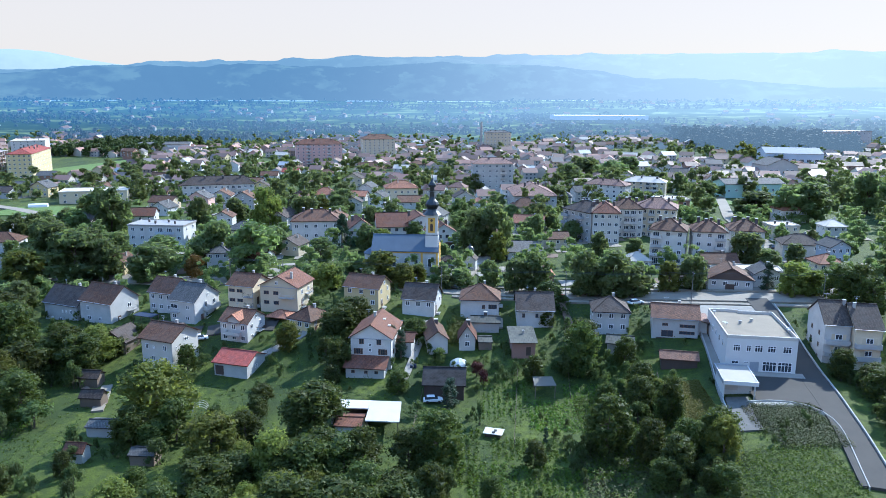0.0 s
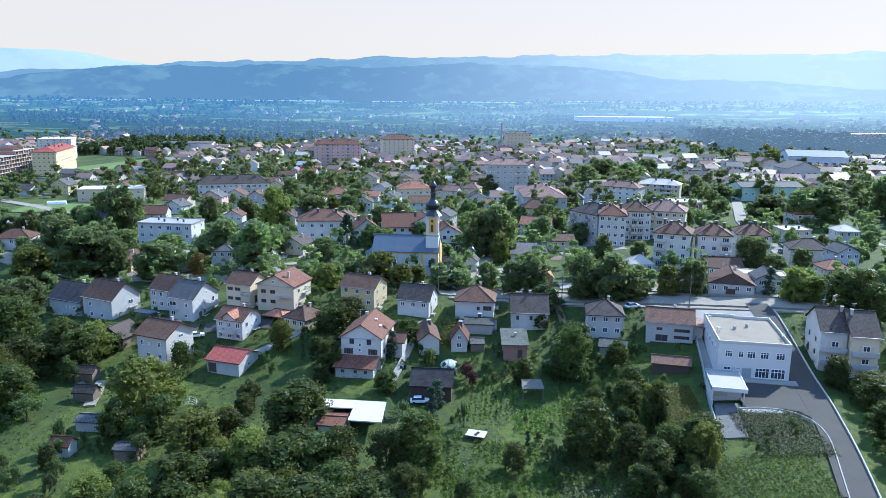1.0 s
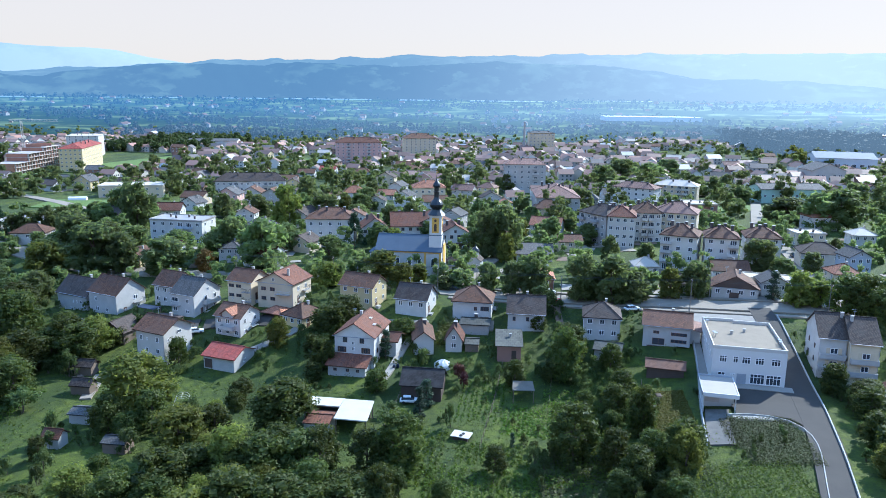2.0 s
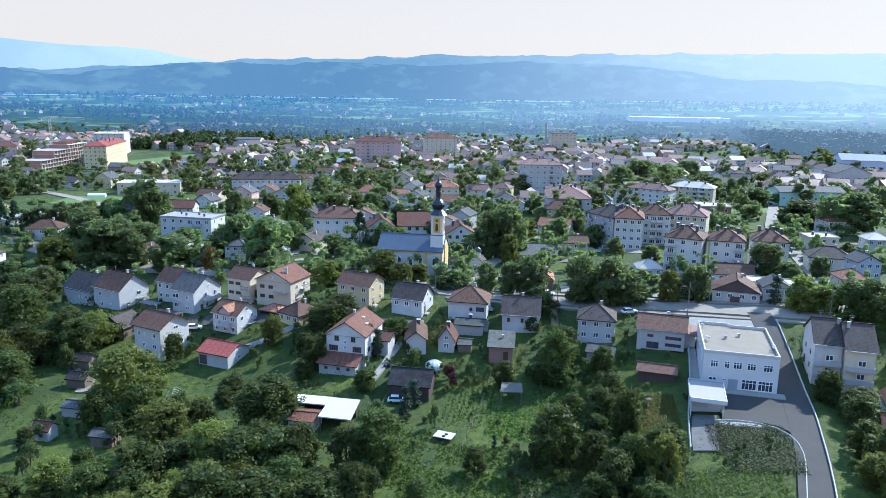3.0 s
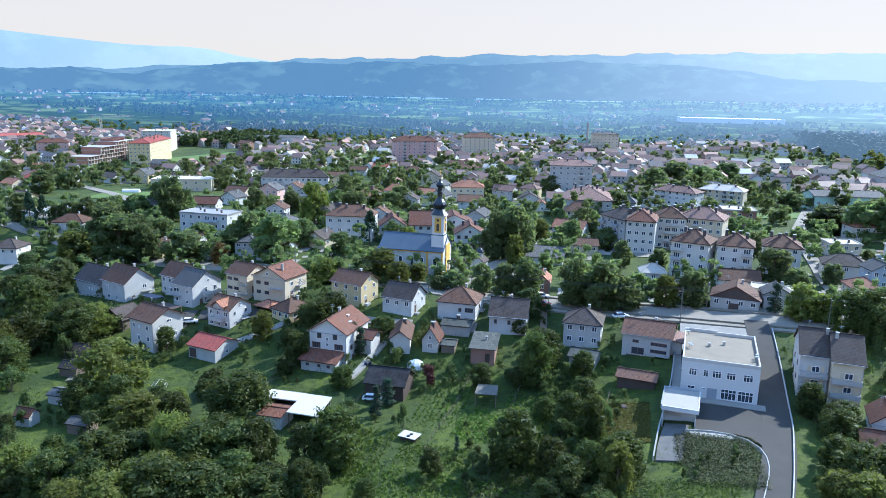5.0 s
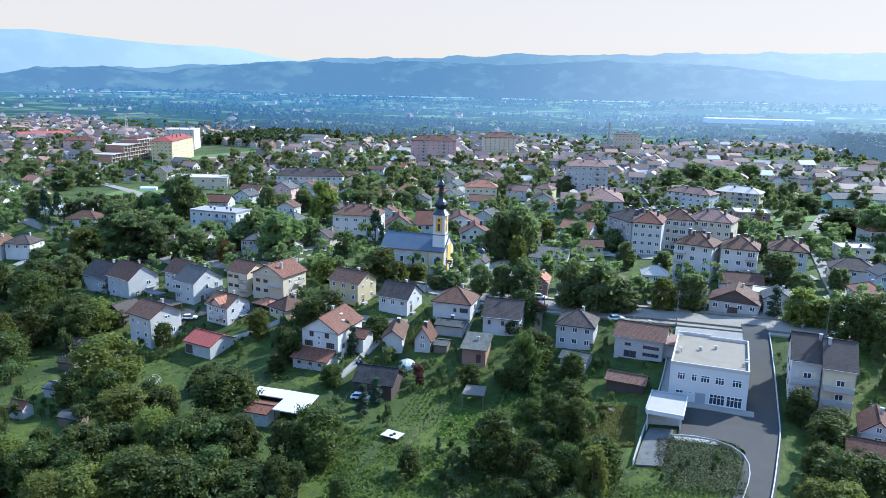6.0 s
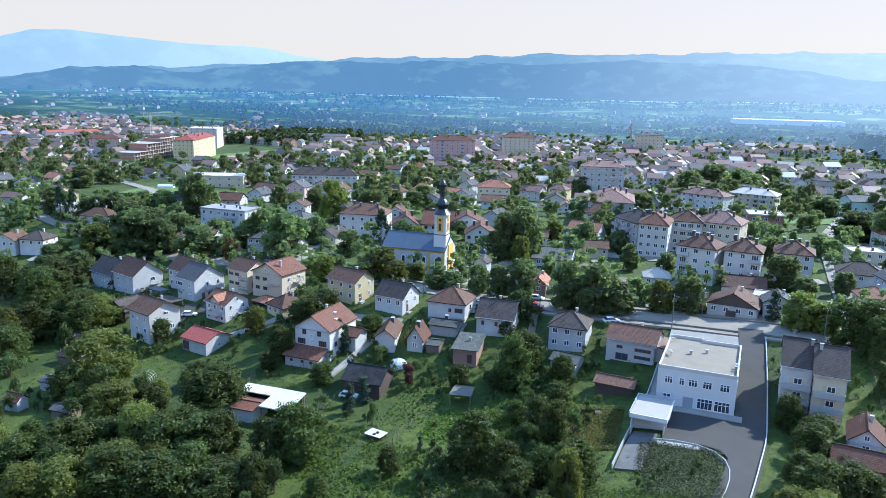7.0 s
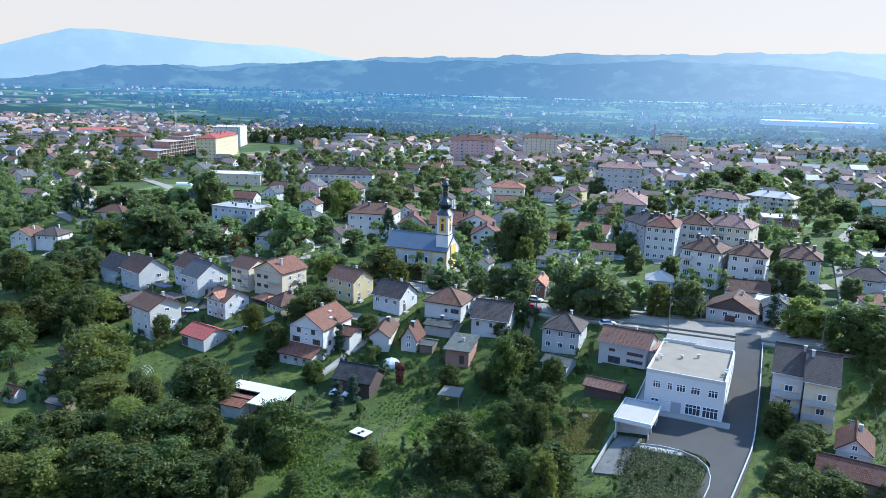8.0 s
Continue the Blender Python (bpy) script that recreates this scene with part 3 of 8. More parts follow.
ribbon("yard_middle", [(-26, 181), (-17, 180), (-8, 181)], 3.2, PALEROAD, "worn concrete yard before the cottage", "paving", 0.4)
ribbon("yard_lower", [(0, 181.4), (9, 181.6)], 4.4, PALEROAD, "worn concrete yard behind the workshop", "paving", 0.4)
ribbon("track_gable", [(24.5, 196), (25.5, 186), (27, 176)], 1.8, SOIL, "rutted pale track between the cottages", "path", 0.4)
ribbon("church_yard", [(-9, 219), (-8.5, 240)], 6, PAVING, "pale paved church yard", "paving", 0.5)
for nm, pts, wd, mt, lb in (
        ("field_meadow", [(-236, 344), (-214, 350), (-176, 338)], 34, "fresh", "sunlit meadow beside the school"),
        ("field_far_left", [(-402, 470), (-345, 600), (-322, 700)], 46, "fresh", "bright green meadow beside the apartment blocks"),
        ("field_far_middle", [(-235, 660), (-175, 690)], 45, "fresh", "bright green field among the houses"),
        ("field_school", [(95, 385), (135, 395)], 22, "fresh", "green school lawn")):
    m, n, l, p = nodes_of("grass_" + mt + nm)
    co = n.new("ShaderNodeTexCoord").outputs["Object"]
    c = mixed(n, l, ramp_of(n, l, noise_of(n, l, co, 0.25, 5), 0.3, 0.7), (0.085, 0.14, 0.022), (0.12, 0.18, 0.03))
    c = mixed(n, l, 0.5, c, mixed(n, l, noise_of(n, l, co, 3.0), (0.4, 0.4, 0.4), (1, 1, 1)), "MULTIPLY")
    l.new(c, p.inputs["Base Color"])
    p.inputs["Roughness"].default_value = 0.95
    bump_of(n, l, noise_of(n, l, co, 2.0), 0.6, 0.2, p)
    ribbon(nm, pts, wd, m, lb, "lawn", 0.33, 1.5)


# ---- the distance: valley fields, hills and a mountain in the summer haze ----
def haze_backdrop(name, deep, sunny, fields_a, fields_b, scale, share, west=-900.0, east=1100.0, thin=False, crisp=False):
    """Far land; summer haze is put in as emission, stronger towards the sun."""
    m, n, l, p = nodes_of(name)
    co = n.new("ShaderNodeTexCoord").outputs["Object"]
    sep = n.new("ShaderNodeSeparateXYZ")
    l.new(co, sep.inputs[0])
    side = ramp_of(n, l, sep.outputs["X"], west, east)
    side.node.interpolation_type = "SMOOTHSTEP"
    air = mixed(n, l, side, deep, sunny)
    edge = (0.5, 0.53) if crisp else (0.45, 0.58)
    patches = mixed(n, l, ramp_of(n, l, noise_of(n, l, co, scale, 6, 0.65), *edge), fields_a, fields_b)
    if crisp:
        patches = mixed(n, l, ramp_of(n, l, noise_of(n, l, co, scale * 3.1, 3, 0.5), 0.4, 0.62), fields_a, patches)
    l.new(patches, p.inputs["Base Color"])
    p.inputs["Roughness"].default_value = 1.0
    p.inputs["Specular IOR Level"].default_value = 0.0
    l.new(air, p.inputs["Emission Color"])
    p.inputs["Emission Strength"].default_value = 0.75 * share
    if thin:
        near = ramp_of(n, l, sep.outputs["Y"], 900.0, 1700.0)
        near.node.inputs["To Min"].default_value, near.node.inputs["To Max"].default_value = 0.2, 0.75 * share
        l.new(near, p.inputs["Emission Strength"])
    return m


# blue haze painted as emission, whitened on the sun's side
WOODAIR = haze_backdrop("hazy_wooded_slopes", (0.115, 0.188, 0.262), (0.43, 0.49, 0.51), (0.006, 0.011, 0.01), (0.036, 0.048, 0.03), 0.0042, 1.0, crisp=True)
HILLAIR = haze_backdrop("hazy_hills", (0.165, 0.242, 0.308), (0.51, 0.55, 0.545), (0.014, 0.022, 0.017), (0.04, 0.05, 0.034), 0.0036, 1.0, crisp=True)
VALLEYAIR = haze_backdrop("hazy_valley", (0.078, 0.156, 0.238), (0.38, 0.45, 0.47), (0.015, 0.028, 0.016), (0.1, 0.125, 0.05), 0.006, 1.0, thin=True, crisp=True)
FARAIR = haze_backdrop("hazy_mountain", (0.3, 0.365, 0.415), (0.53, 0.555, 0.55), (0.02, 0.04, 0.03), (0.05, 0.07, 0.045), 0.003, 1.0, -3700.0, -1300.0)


def range_of_hills(name, material, label, a0, a1, r0, r1, height, na=320, nr=26):
    """Land between two bearings (degrees from +y to the right) and two distances."""
    vs, fs = [], []
    for j in range(nr):
        v = j / (nr - 1)
        for i in range(na):
            a = radians(a0 + (a1 - a0) * i / (na - 1))
            r = r0 + (r1 - r0) * v
            x, y = r * math.sin(a), r * math.cos(a)
            vs.append((x, y, height(math.degrees(a), x, y, v)))
    fs = [(j * na + i, j * na + i + 1, (j + 1) * na + i + 1, (j + 1) * na + i) for j in range(nr - 1) for i in range(na - 1)]
    me = bpy.data.meshes.new(name)
    me.from_pydata(vs, [], fs)
    me.polygons.foreach_set("use_smooth", [True] * len(fs))
    me.materials.append(material)
    return tagged(new(name, me), label, "hills", kind="structure")


def valley_at(x, y):
    """The valley floor, rising gently towards the foot of the hills."""
    return ground_at(x, y) + 36 * smooth(1000, 2500, math.hypot(x, y))


def woodland(x, y, a, b):
    return noise.noise(Vector((x * a, y * a, 7.7))) + 0.6 * noise.noise(Vector((x * b, y * b, 2.7)))


def ridge_height(a, x, y, v):
    crest = float(np.interp(a, (-60, -48, -44, -41, -34, -24, -14, 0, 10, 40), (35, 40, 62, 110, 150, 190, 218, 240, 246, 236)))
    n1 = noise.fractal(Vector((x * 0.0022, y * 0.0022, 1.3)), 0.9, 2.1, 5)
    clump = smooth(0.05, 0.35, noise.noise(Vector((x * 0.005, y * 0.005, 6.1))))
    return 20 + smooth(0, 0.9, v) * (crest - 29 + 12 * n1) + (4.0 * woodland(x, y, 0.02, 0.05) + 9 * clump) * smooth(0.05, 0.3, v)


def foothill_height(a, x, y, v):
    crest = float(np.interp(a, (-66, -52, -48, -44, -40, -36, -32, -27, -22, -16, -10, -4, 4, 12, 20, 30, 62), (30, 34, 62, 96, 112, 96, 128, 148, 142, 160, 150, 172, 156, 120, 92, 70, 60)))
    n1 = noise.fractal(Vector((x * 0.003, y * 0.003, 11.3)), 0.9, 2.1, 4)
    up = smooth(0, 0.62, v) * (1 - 0.25 * smooth(0.72, 1.0, v))
    return 16 + up * (crest - 16 + 14 * n1) + 5.0 * woodland(x, y, 0.022, 0.06) * smooth(0.03, 0.2, v)


def mountain_height(a, x, y, v):
    peak = float(np.interp(a, (-75, -60, -54, -50.5, -48, -46.5, -44, -42, -39, -36.5, -33, -31, -29, -26, -18, 20), (170, 190, 205, 238, 300, 336, 346, 332, 305, 293, 291, 278, 248, 225, 190, 170)))
    return -20 + smooth(0, 0.85, v) * (peak + 9 * noise.fractal(Vector((x * 0.002, y * 0.002, 4.4)), 0.9, 2.1, 5))


def valley_road():
    """The main road along the foot of the hills, in stretches between tree rows."""
    bm = bmesh.new()
    for a0, a1 in ((-40, -35.5), (-33, -27), (-24.5, -20.5), (-19.5, -13), (-11, -7.5), (-5.5, 1.5), (4, 8)):
        row = []
        for i in range(9):
            a = radians(a0 + (a1 - a0) * i / 8)
            row.append([bm.verts.new((r * math.sin(a), r * math.cos(a), valley_at(r * math.sin(a), r * math.cos(a)) + z)) for r, z in ((2420, 0), (2420, 3.0), (2436, 3.0))])
        for p, q in zip(row, row[1:]):
            bm.faces.new((p[0], q[0], q[1], p[1])), bm.faces.new((p[1], q[1], q[2], p[2]))
    return bm


# brighter haze emission than the valley floor, so the road shows pale
LINEAIR = haze_backdrop("hazy_road", (0.2, 0.33, 0.45), (0.55, 0.62, 0.63), (0.25, 0.25, 0.25), (0.3, 0.3, 0.3), 0.01, 1.0)
solid("road_valley", valley_road(), LINEAIR, "distant pale road along the foot of the hills", "road", kind="structure")
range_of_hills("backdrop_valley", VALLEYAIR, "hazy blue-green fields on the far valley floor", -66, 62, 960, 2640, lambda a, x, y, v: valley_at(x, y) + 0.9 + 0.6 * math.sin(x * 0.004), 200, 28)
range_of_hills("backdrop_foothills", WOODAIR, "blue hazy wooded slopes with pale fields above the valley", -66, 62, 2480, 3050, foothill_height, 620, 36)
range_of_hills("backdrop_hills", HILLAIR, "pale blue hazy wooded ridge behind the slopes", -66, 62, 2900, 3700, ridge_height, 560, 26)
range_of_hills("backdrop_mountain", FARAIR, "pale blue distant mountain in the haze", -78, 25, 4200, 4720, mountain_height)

# ---- houses between the gardens and the street ----
NEAR = "houses above the gardens"
a1 = house((-122.5, 193.6), (-109.6, 189.2), 10, -5.6, 0.4, 4.8, "dark", "white", label="white two-storey house with a dark tiled roof", group=NEAR, auto=False)
a2 = house((-109.2, 189.0), (-97.7, 185.0), 11, -3.6, 2.5, 6.6, "brown", "white", label="white house with brown tiled gable roof and plain gable wall", group=NEAR, auto=False)
a3 = house((-78.4, 160.4), (-68.4, 157.2), 10.5, -5.8, 2.2, 5.0, "brown", "beige", label="tall pale house with an old brown tiled roof among trees", group=NEAR, auto=False, over=0.7)
a4 = house((-81.2, 184.0), (-72.6, 181.5), 11.5, -1.4, 4.8, 8.6, "grey", "white", label="white house with a dark grey roof and side balconies", group=NEAR, auto=False)
house((-90.6, 192.0), (-82.0, 189.4), 9, -2.5, 4.6, 8.2, "brown", "white", label="white house with a weathered brown roof", group=NEAR)
e_house, ew, ed, ee, er = house((-63.4, 173.2), (-54.9, 170.9), 9, -3.4, 2.6, 5.2, "brown", "white", label="small white house with an orange dormer gable over its balcony", group=NEAR, cols=3)
for (hh_, w_, d_, *_), spots in (
        (a1, (("front", -3.6, 1.0, 0.8, 1.0), ("front", 0.6, 3.6, 0.5, 0.8), ("front", 2.0, 3.6, 0.5, 0.8), ("front", 3.8, 3.6, 0.9, 1.0), ("front", -0.5, 0.9, 1.2, 1.2))),
        (a2, (("front", -2.8, 3.7, 1.0, 1.2), ("front", -2.4, 0.9, 1.3, 1.1), ("front", 1.6, 0.9, 1.0, 1.1), ("right", -2.2, 1.0, 0.6, 0.7), ("right", 1.6, 3.8, 1.5, 1.2), ("right", 2.6, 0.9, 1.2, 1.1))),
        (a3, (("front", -2.9, 5.4, 0.9, 1.3), ("front", -0.9, 5.6, 0.5, 0.7), ("front", 2.4, 5.4, 1.0, 1.3), ("front", -1.2, 2.5, 1.0, 1.2), ("front", 2.4, 2.6, 1.2, 1.2), ("front", 2.6, 0.5, 0.9, 0.7), ("right", 0.4, 6.9, 1.5, 0.8), ("right", -3.2, 5.6, 0.6, 0.8), ("right", 2.0, 2.8, 1.1, 1.2))),
        (a4, (("front", -2.6, 3.9, 2.2, 1.2), ("front", 1.8, 3.9, 1.0, 1.1), ("front", -2.6, 1.2, 1.3, 1.2), ("front", 1.6, 1.0, 1.2, 0.9), ("right", -0.5, 3.8, 1.0, 1.5), ("right", -0.5, 1.0, 1.0, 1.4), ("right", 3.0, 3.8, 1.2, 1.4), ("right", 3.0, 1.0, 1.2, 1.4), ("right", 0.4, 6.5, 0.8, 0.9)))):
    for face, u, z, ww_, wh_ in spots:
        window(hh_, w_, d_, face, u, z, ww_, wh_)
for z in (3.0, 0.2):
    balcony(a4[0], a4[1], a4[2], "right", 1.2, z, 6.0, 1.3, solid_front=True)
balcony(a4[0], a4[1], a4[2], "front", -2.4, 3.0, 3.4, 1.0, GREYMETAL)
balcony(a2[0], a2[1], a2[2], "right", 2.2, 2.9, 3.4, 1.0)
bm = gable_roof(4.2, 5.0, ee + 0.9, ee + 2.4, "y")
part("dormer_roof", bm, ROOF["orange"], e_house, "orange tiled dormer roof", at=pose(0.3, -2.6, 0))
part("dormer_wall", wall_block(3.4, 4.0, ee + 1.0, ee + 2.2, "y", foot=ee - 0.4), WHITE, e_house, at=pose(0.3, -2.4, 0))
balcony(e_house, ew, ed, "front", 0.3, 2.9, 4.0, 1.4, solid_front=True)
f_house, fw, fd, fe, fr = house((-66.6, 188.6), (-58.2, 186.6), 9.5, 2.4, 8.0, 10.6, "brown", "cream", label="cream flat-fronted house with a brown tiled roof", group=NEAR, auto=False)
for z in (1.0, 3.7):
    for u in (-2.6, -0.2):
        window(f_house, fw, fd, "front", u, z, 1.7, 0.9, BROWNFRAME)
    balcony(f_house, fw, fd, "front", 2.6, z - 0.9, 2.6, 1.1, DARKWOOD)
g_house, gw, gd, ge, gr = house((-57.0, 186.6), (-45.4, 184.4), 11, 2.6, 8.6, 11.6, "redbrown", "cream", "y", label="cream gable-fronted house with a red-brown tiled roof", group=NEAR, auto=False, chimneys=((0.22, -0.2),))
for z in (0.9, 3.6):
    for u in (-3.6, -0.8):
        window(g_house, gw, gd, "front", u, z, 1.5, 1.0, BROWNFRAME)
    window(g_house, gw, gd, "right", -2, z, 1.2, 1.2)
    window(g_house, gw, gd, "right", 2, z, 1.2, 1.2)
balcony(g_house, gw, gd, "front", 2.6, 3.1, 4.2, 1.2)
window(g_house, gw, gd, "front", -0.5, 6.4, 0.8, 0.9)
house((-47.0, 178.0), (-39.8, 174.8), 9, -1.0, 2.4, 5.0, "brown", "yellow", label="low ochre house with a brown hipped roof", hip=True, group=NEAR, storeys=1)
bm = hip_roof(7.0, 6.0, 2.3, 3.6)
ann = thing("garden_pavilion", pose(-49.6, 183.0, -0.6, 0, 0, -15), "small pavilion with a red-orange tiled hipped roof", "pavilion")
part("roof", bm, ROOF["orange"], ann)
for sx in (-1, 1):
    for sy in (-1, 1):
        bm = bmesh.new()
        box(bm, sx * 3.0 - 0.1, sy * 2.5 - 0.1, -1, sx * 3.0 + 0.1, sy * 2.5 + 0.1, 2.2)
        part("post", bm, DARKWOOD, ann)
gar, w_, d_, e_, r_ = house((-59.6, 158.0), (-50.2, 155.8), 9.0, -5.6, -2.5, -0.5, "red", "white", label="long white garage with a bright red tiled roof", category="garage", name="garage", auto=False, chimneys=())
bm = bmesh.new()
box(bm, -4.0, -4.2, 0.1, -1.9, -4.0, 2.3)
part("garage_door", bm, DARKWOOD, gar)
window(gar, w_, d_, "right", 0, 1.2, 1.0, 0.9)

# the white gabled house with the brown roof
h1, hw, hd, he, hr = house((-27.0, 158.3), (-16.6, 157.6), 13.4, -3.8, 4.3, 7.6, "redbrown", "white", "y", label="white gabled house with a red-brown tiled roof and dark shutters", group=NEAR, auto=False, chimneys=((-0.06, 0.1),))
for z, us in ((4.1, (-3.0, 2.8)), (6.5, (-2.2, 1.9))):
    for u in us:
        window(h1, hw, hd, "front", u, z, 1.1, 1.35, BROWNFRAME)
        for s in (-1, 1) if z < 5 else ():
            bm = bmesh.new()
            box(bm, u + s * 0.82 - 0.24, -hd / 2 - 0.06, z, u + s * 0.82 + 0.24, -hd / 2 + 0.01, z + 1.35)
            part("shutter", bm, DARKWOOD, h1, "dark wooden shutter")
for z in (4.7, 6.0):
    window(h1, hw, hd, "front", -0.2, z, 0.7, 0.8, FRAME)
for u in (-3.5, 0.5, 4):
    window(h1, hw, hd, "right", u, 5.0 - 1.4, 1.1, 1.2, BROWNFRAME)
bm = bmesh.new()
uv = bm.loops.layers.uv.new("UVMap")
slope_face(bm, uv, [(-5.6, -10.8, 2.3), (4.4, -10.8, 2.3), (4.4, -6.2, 3.9), (-5.6, -6.2, 3.9)], (1, 0, 0))
slope_face(bm, uv, [(-5.6, -6.2, 3.7), (4.4, -6.2, 3.7), (4.4, -10.8, 2.1), (-5.6, -10.8, 2.1)], (1, 0, 0))
for p, q in (((-5.6, -11.6), (4.4, -11.6)),):
    bm.faces.new([bm.verts.new(v) for v in ((-5.6, -10.8, 2.1), (4.4, -10.8, 2.1), (4.4, -10.8, 2.3), (-5.6, -10.8, 2.3))])
part("porch_roof", bm, ROOF["redbrown"], h1, "dark red lean-to porch roof")
bm = bmesh.new()
box(bm, -5.0, -10.3, -2.5, 3.9, -6.3, 2.1)
part("porch_wall", bm, WHITE, h1)
for u in (-2.8, 0.2, 2.6):
    window(h1, 8.9, 20.6, "front", u - 0.5, 0.95, 0.8, 0.7, BROWNFRAME)
bm = gable_roof(5.0, 6.5, 5.6, 7.0, "x")
part("side_roof", bm, ROOF["redbrown"], h1, at=pose(6.6, 2.4, 0))
part("side_wall", wall_block(4.4, 5.6, 5.4, 6.7, "x"), WHITE, h1, at=pose(6.2, 2.4, 0))
for x, y in ((1.6, 1.2), (3.1, -0.6)):
    bm = bmesh.new()
    z = hr - abs(x) * (hr - he) / 5.2
    box(bm, x - 0.4, y - 0.5, z - 0.1, x + 0.4, y + 0.5, z + 0.16)
    part("skylight", bm, WHITEMETAL, h1, "bright roof window")

house((-34.6, 189.6), (-24.0, 186.6), 9, 2.6, 8.1, 10.8, "brown", "yellow", label="ochre house with a brown tiled gable roof", group=NEAR)
house((-18.2, 185.6), (-8.8, 184.0), 9.5, 2.0, 6.0, 9.4, "dark", "white", label="white cottage with a steep dark tiled roof", group=NEAR, storeys=1, cols=3)
m_house, mw, md, me_, mr_ = house((-2.6, 184.6), (8.4, 184.4), 10.5, 0.0, 6.4, 9.6, "brown", "white", hip=True, label="pale two-storey house with a brown hipped roof", group=NEAR, auto=False)
for z in (1.2, 4.0):
    window(m_house, mw, md, "front", 1.0, z, 0.8, 1.0, BROWNFRAME)
    window(m_house, mw, md, "front", 3.4, z, 2.2, 1.2, BROWNFRAME, 3)
    window(m_house, mw, md, "right", 0, z, 1.2, 1.2, BROWNFRAME)
n_house, nw, nd, ne, nr = house((12.2, 179.4), (22.3, 179.7), 10.5, 1.0, 5.3, 9.0, "dark", "white", label="white cottage with a steep dark brown roof", group=NEAR, auto=False, chimneys=((0.02, 0.03),))
for u in (-3.0, 0.4, 3.2):
    window(n_house, nw, nd, "front", u, 2.4, 0.75, 1.1, BROWNFRAME, 1)
window(n_house, nw, nd, "right", -1.5, 2.0, 1.0, 1.2)
o_house, ow, od, oe, or_ = house((31.0, 176.2), (40.6, 175.8), 9.5, 1.0, 6.5, 9.4, "dark", "white", hip=True, label="white house with a dark hipped roof and faded ornament", group=NEAR, cols=3)
p_house, pw, pd, pe, pr = house((44.8, 173.2), (56.4, 171.4), 9.4, -0.6, 6.3, 8.8, "faded", "white", label="white house with a low weathered red tiled roof", group=NEAR, auto=False)
window(p_house, pw, pd, "front", -2.4, 4.9, 1.4, 0.7, BROWNFRAME)
window(p_house, pw, pd, "front", 2.8, 4.7, 3.6, 0.8, BROWNFRAME, 4)
window(p_house, pw, pd, "front", 2.8, 3.0, 3.6, 0.8, BROWNFRAME, 4)
window(p_house, pw, pd, "front", -1.8, 2.2, 2.8, 1.6, BROWNFRAME, 2)
bm = bmesh.new()
box(bm, -4.4, -pd / 2 - 0.05, 0.2, -1.4, -pd / 2 + 0.02, 1.9)
part("garage_door", bm, DARKWOOD, p_house)
# flat dark panel on the closed wall, painting the bay's shade
bm = bmesh.new()
box(bm, 2.6, -pd / 2 - 0.04, 0.3, 5.0, -pd / 2 + 0.02, 2.4)
part("carport_opening", bm, DARKWOOD, p_house, "dark panel painted as the shaded bay under the house")
bm = bmesh.new()
box(bm, 2.2, -pd / 2 - 0.9, 2.45, 5.2, -pd / 2 - 0.002, 2.6)
part("balcony_slab", bm, CONCRETE, p_house)
bm = bmesh.new()
uv = bm.loops.layers.uv.new("UVMap")
slope_face(bm, uv, [(pw / 2 + 0.3, -3.6, 6.5), (pw / 2 + 2.6, -3.6, 6.1), (pw / 2 + 2.6, 4.4, 6.1), (pw / 2 + 0.3, 4.4, 6.5)], (0, 1, 0))
slope_face(bm, uv, [(pw / 2 + 0.3, 4.4, 6.3), (pw / 2 + 2.6, 4.4, 5.9), (pw / 2 + 2.6, -3.6, 5.9), (pw / 2 + 0.3, -3.6, 6.3)], (0, 1, 0))
part("stair_roof", bm, ROOF["pink"], p_house, "faded red lean-to roof over the stair")
bm = bmesh.new()
box(bm, pw / 2 + 0.004, -2.6, -0.5, pw / 2 + 2.2, 3.6, 6.1)
part("stair_wall", bm, WHITE, p_house)
# closed dark walls stand for the shade inside the shed's open front
house((44.3, 159.8), (53.0, 158.5), 5.2, -2.6, 0.7, 1.9, "faded", "blackish", label="low shed with an old tiled roof, dark walls painting its shaded open front", category="shed", name="shed", auto=False, chimneys=())
house((33.2, 167.6), (39.8, 166.2), 6.4, -1.4, 1.4, 2.6, "moss", "grey", label="small annex with a grey sheet roof", category="shed", name="shed", auto=False, chimneys=())
outb = thing("outbuilding", pose(13.5, 170.6, -2.0, 0, 0, 4), "low brick outbuilding with a mossy grey slab roof", "shed")
part("wall", wall_block(5.6, 8.4, 3.5), BRICKW, outb)
bm = bmesh.new()
uv = bm.loops.layers.uv.new("UVMap")
lo_, hi_ = [(-3.3, -4.9, 3.35), (3.3, -4.9, 3.35), (3.3, 5.0, 4.35), (-3.3, 5.0, 4.35)], Vector((0, 0, 0.16))
slope_face(bm, uv, [Vector(v) + hi_ for v in lo_], (1, 0, 0))
slope_face(bm, uv, [Vector(v) for v in lo_[::-1]], (1, 0, 0))
for i in range(4):
    p, q = Vector(lo_[i]), Vector(lo_[(i + 1) % 4])
    slope_face(bm, uv, [p, q, q + hi_, p + hi_], q - p)
part("roof", bm, ROOF["moss"], outb)
chimney(outb, 0.3, 0.5, 3.6, 4.8, 0.5)
bm = bmesh.new()
box(bm, 0.6, -4.28, 0.1, 1.7, -4.16, 2.2)
part("door", bm, DARKWOOD, outb)
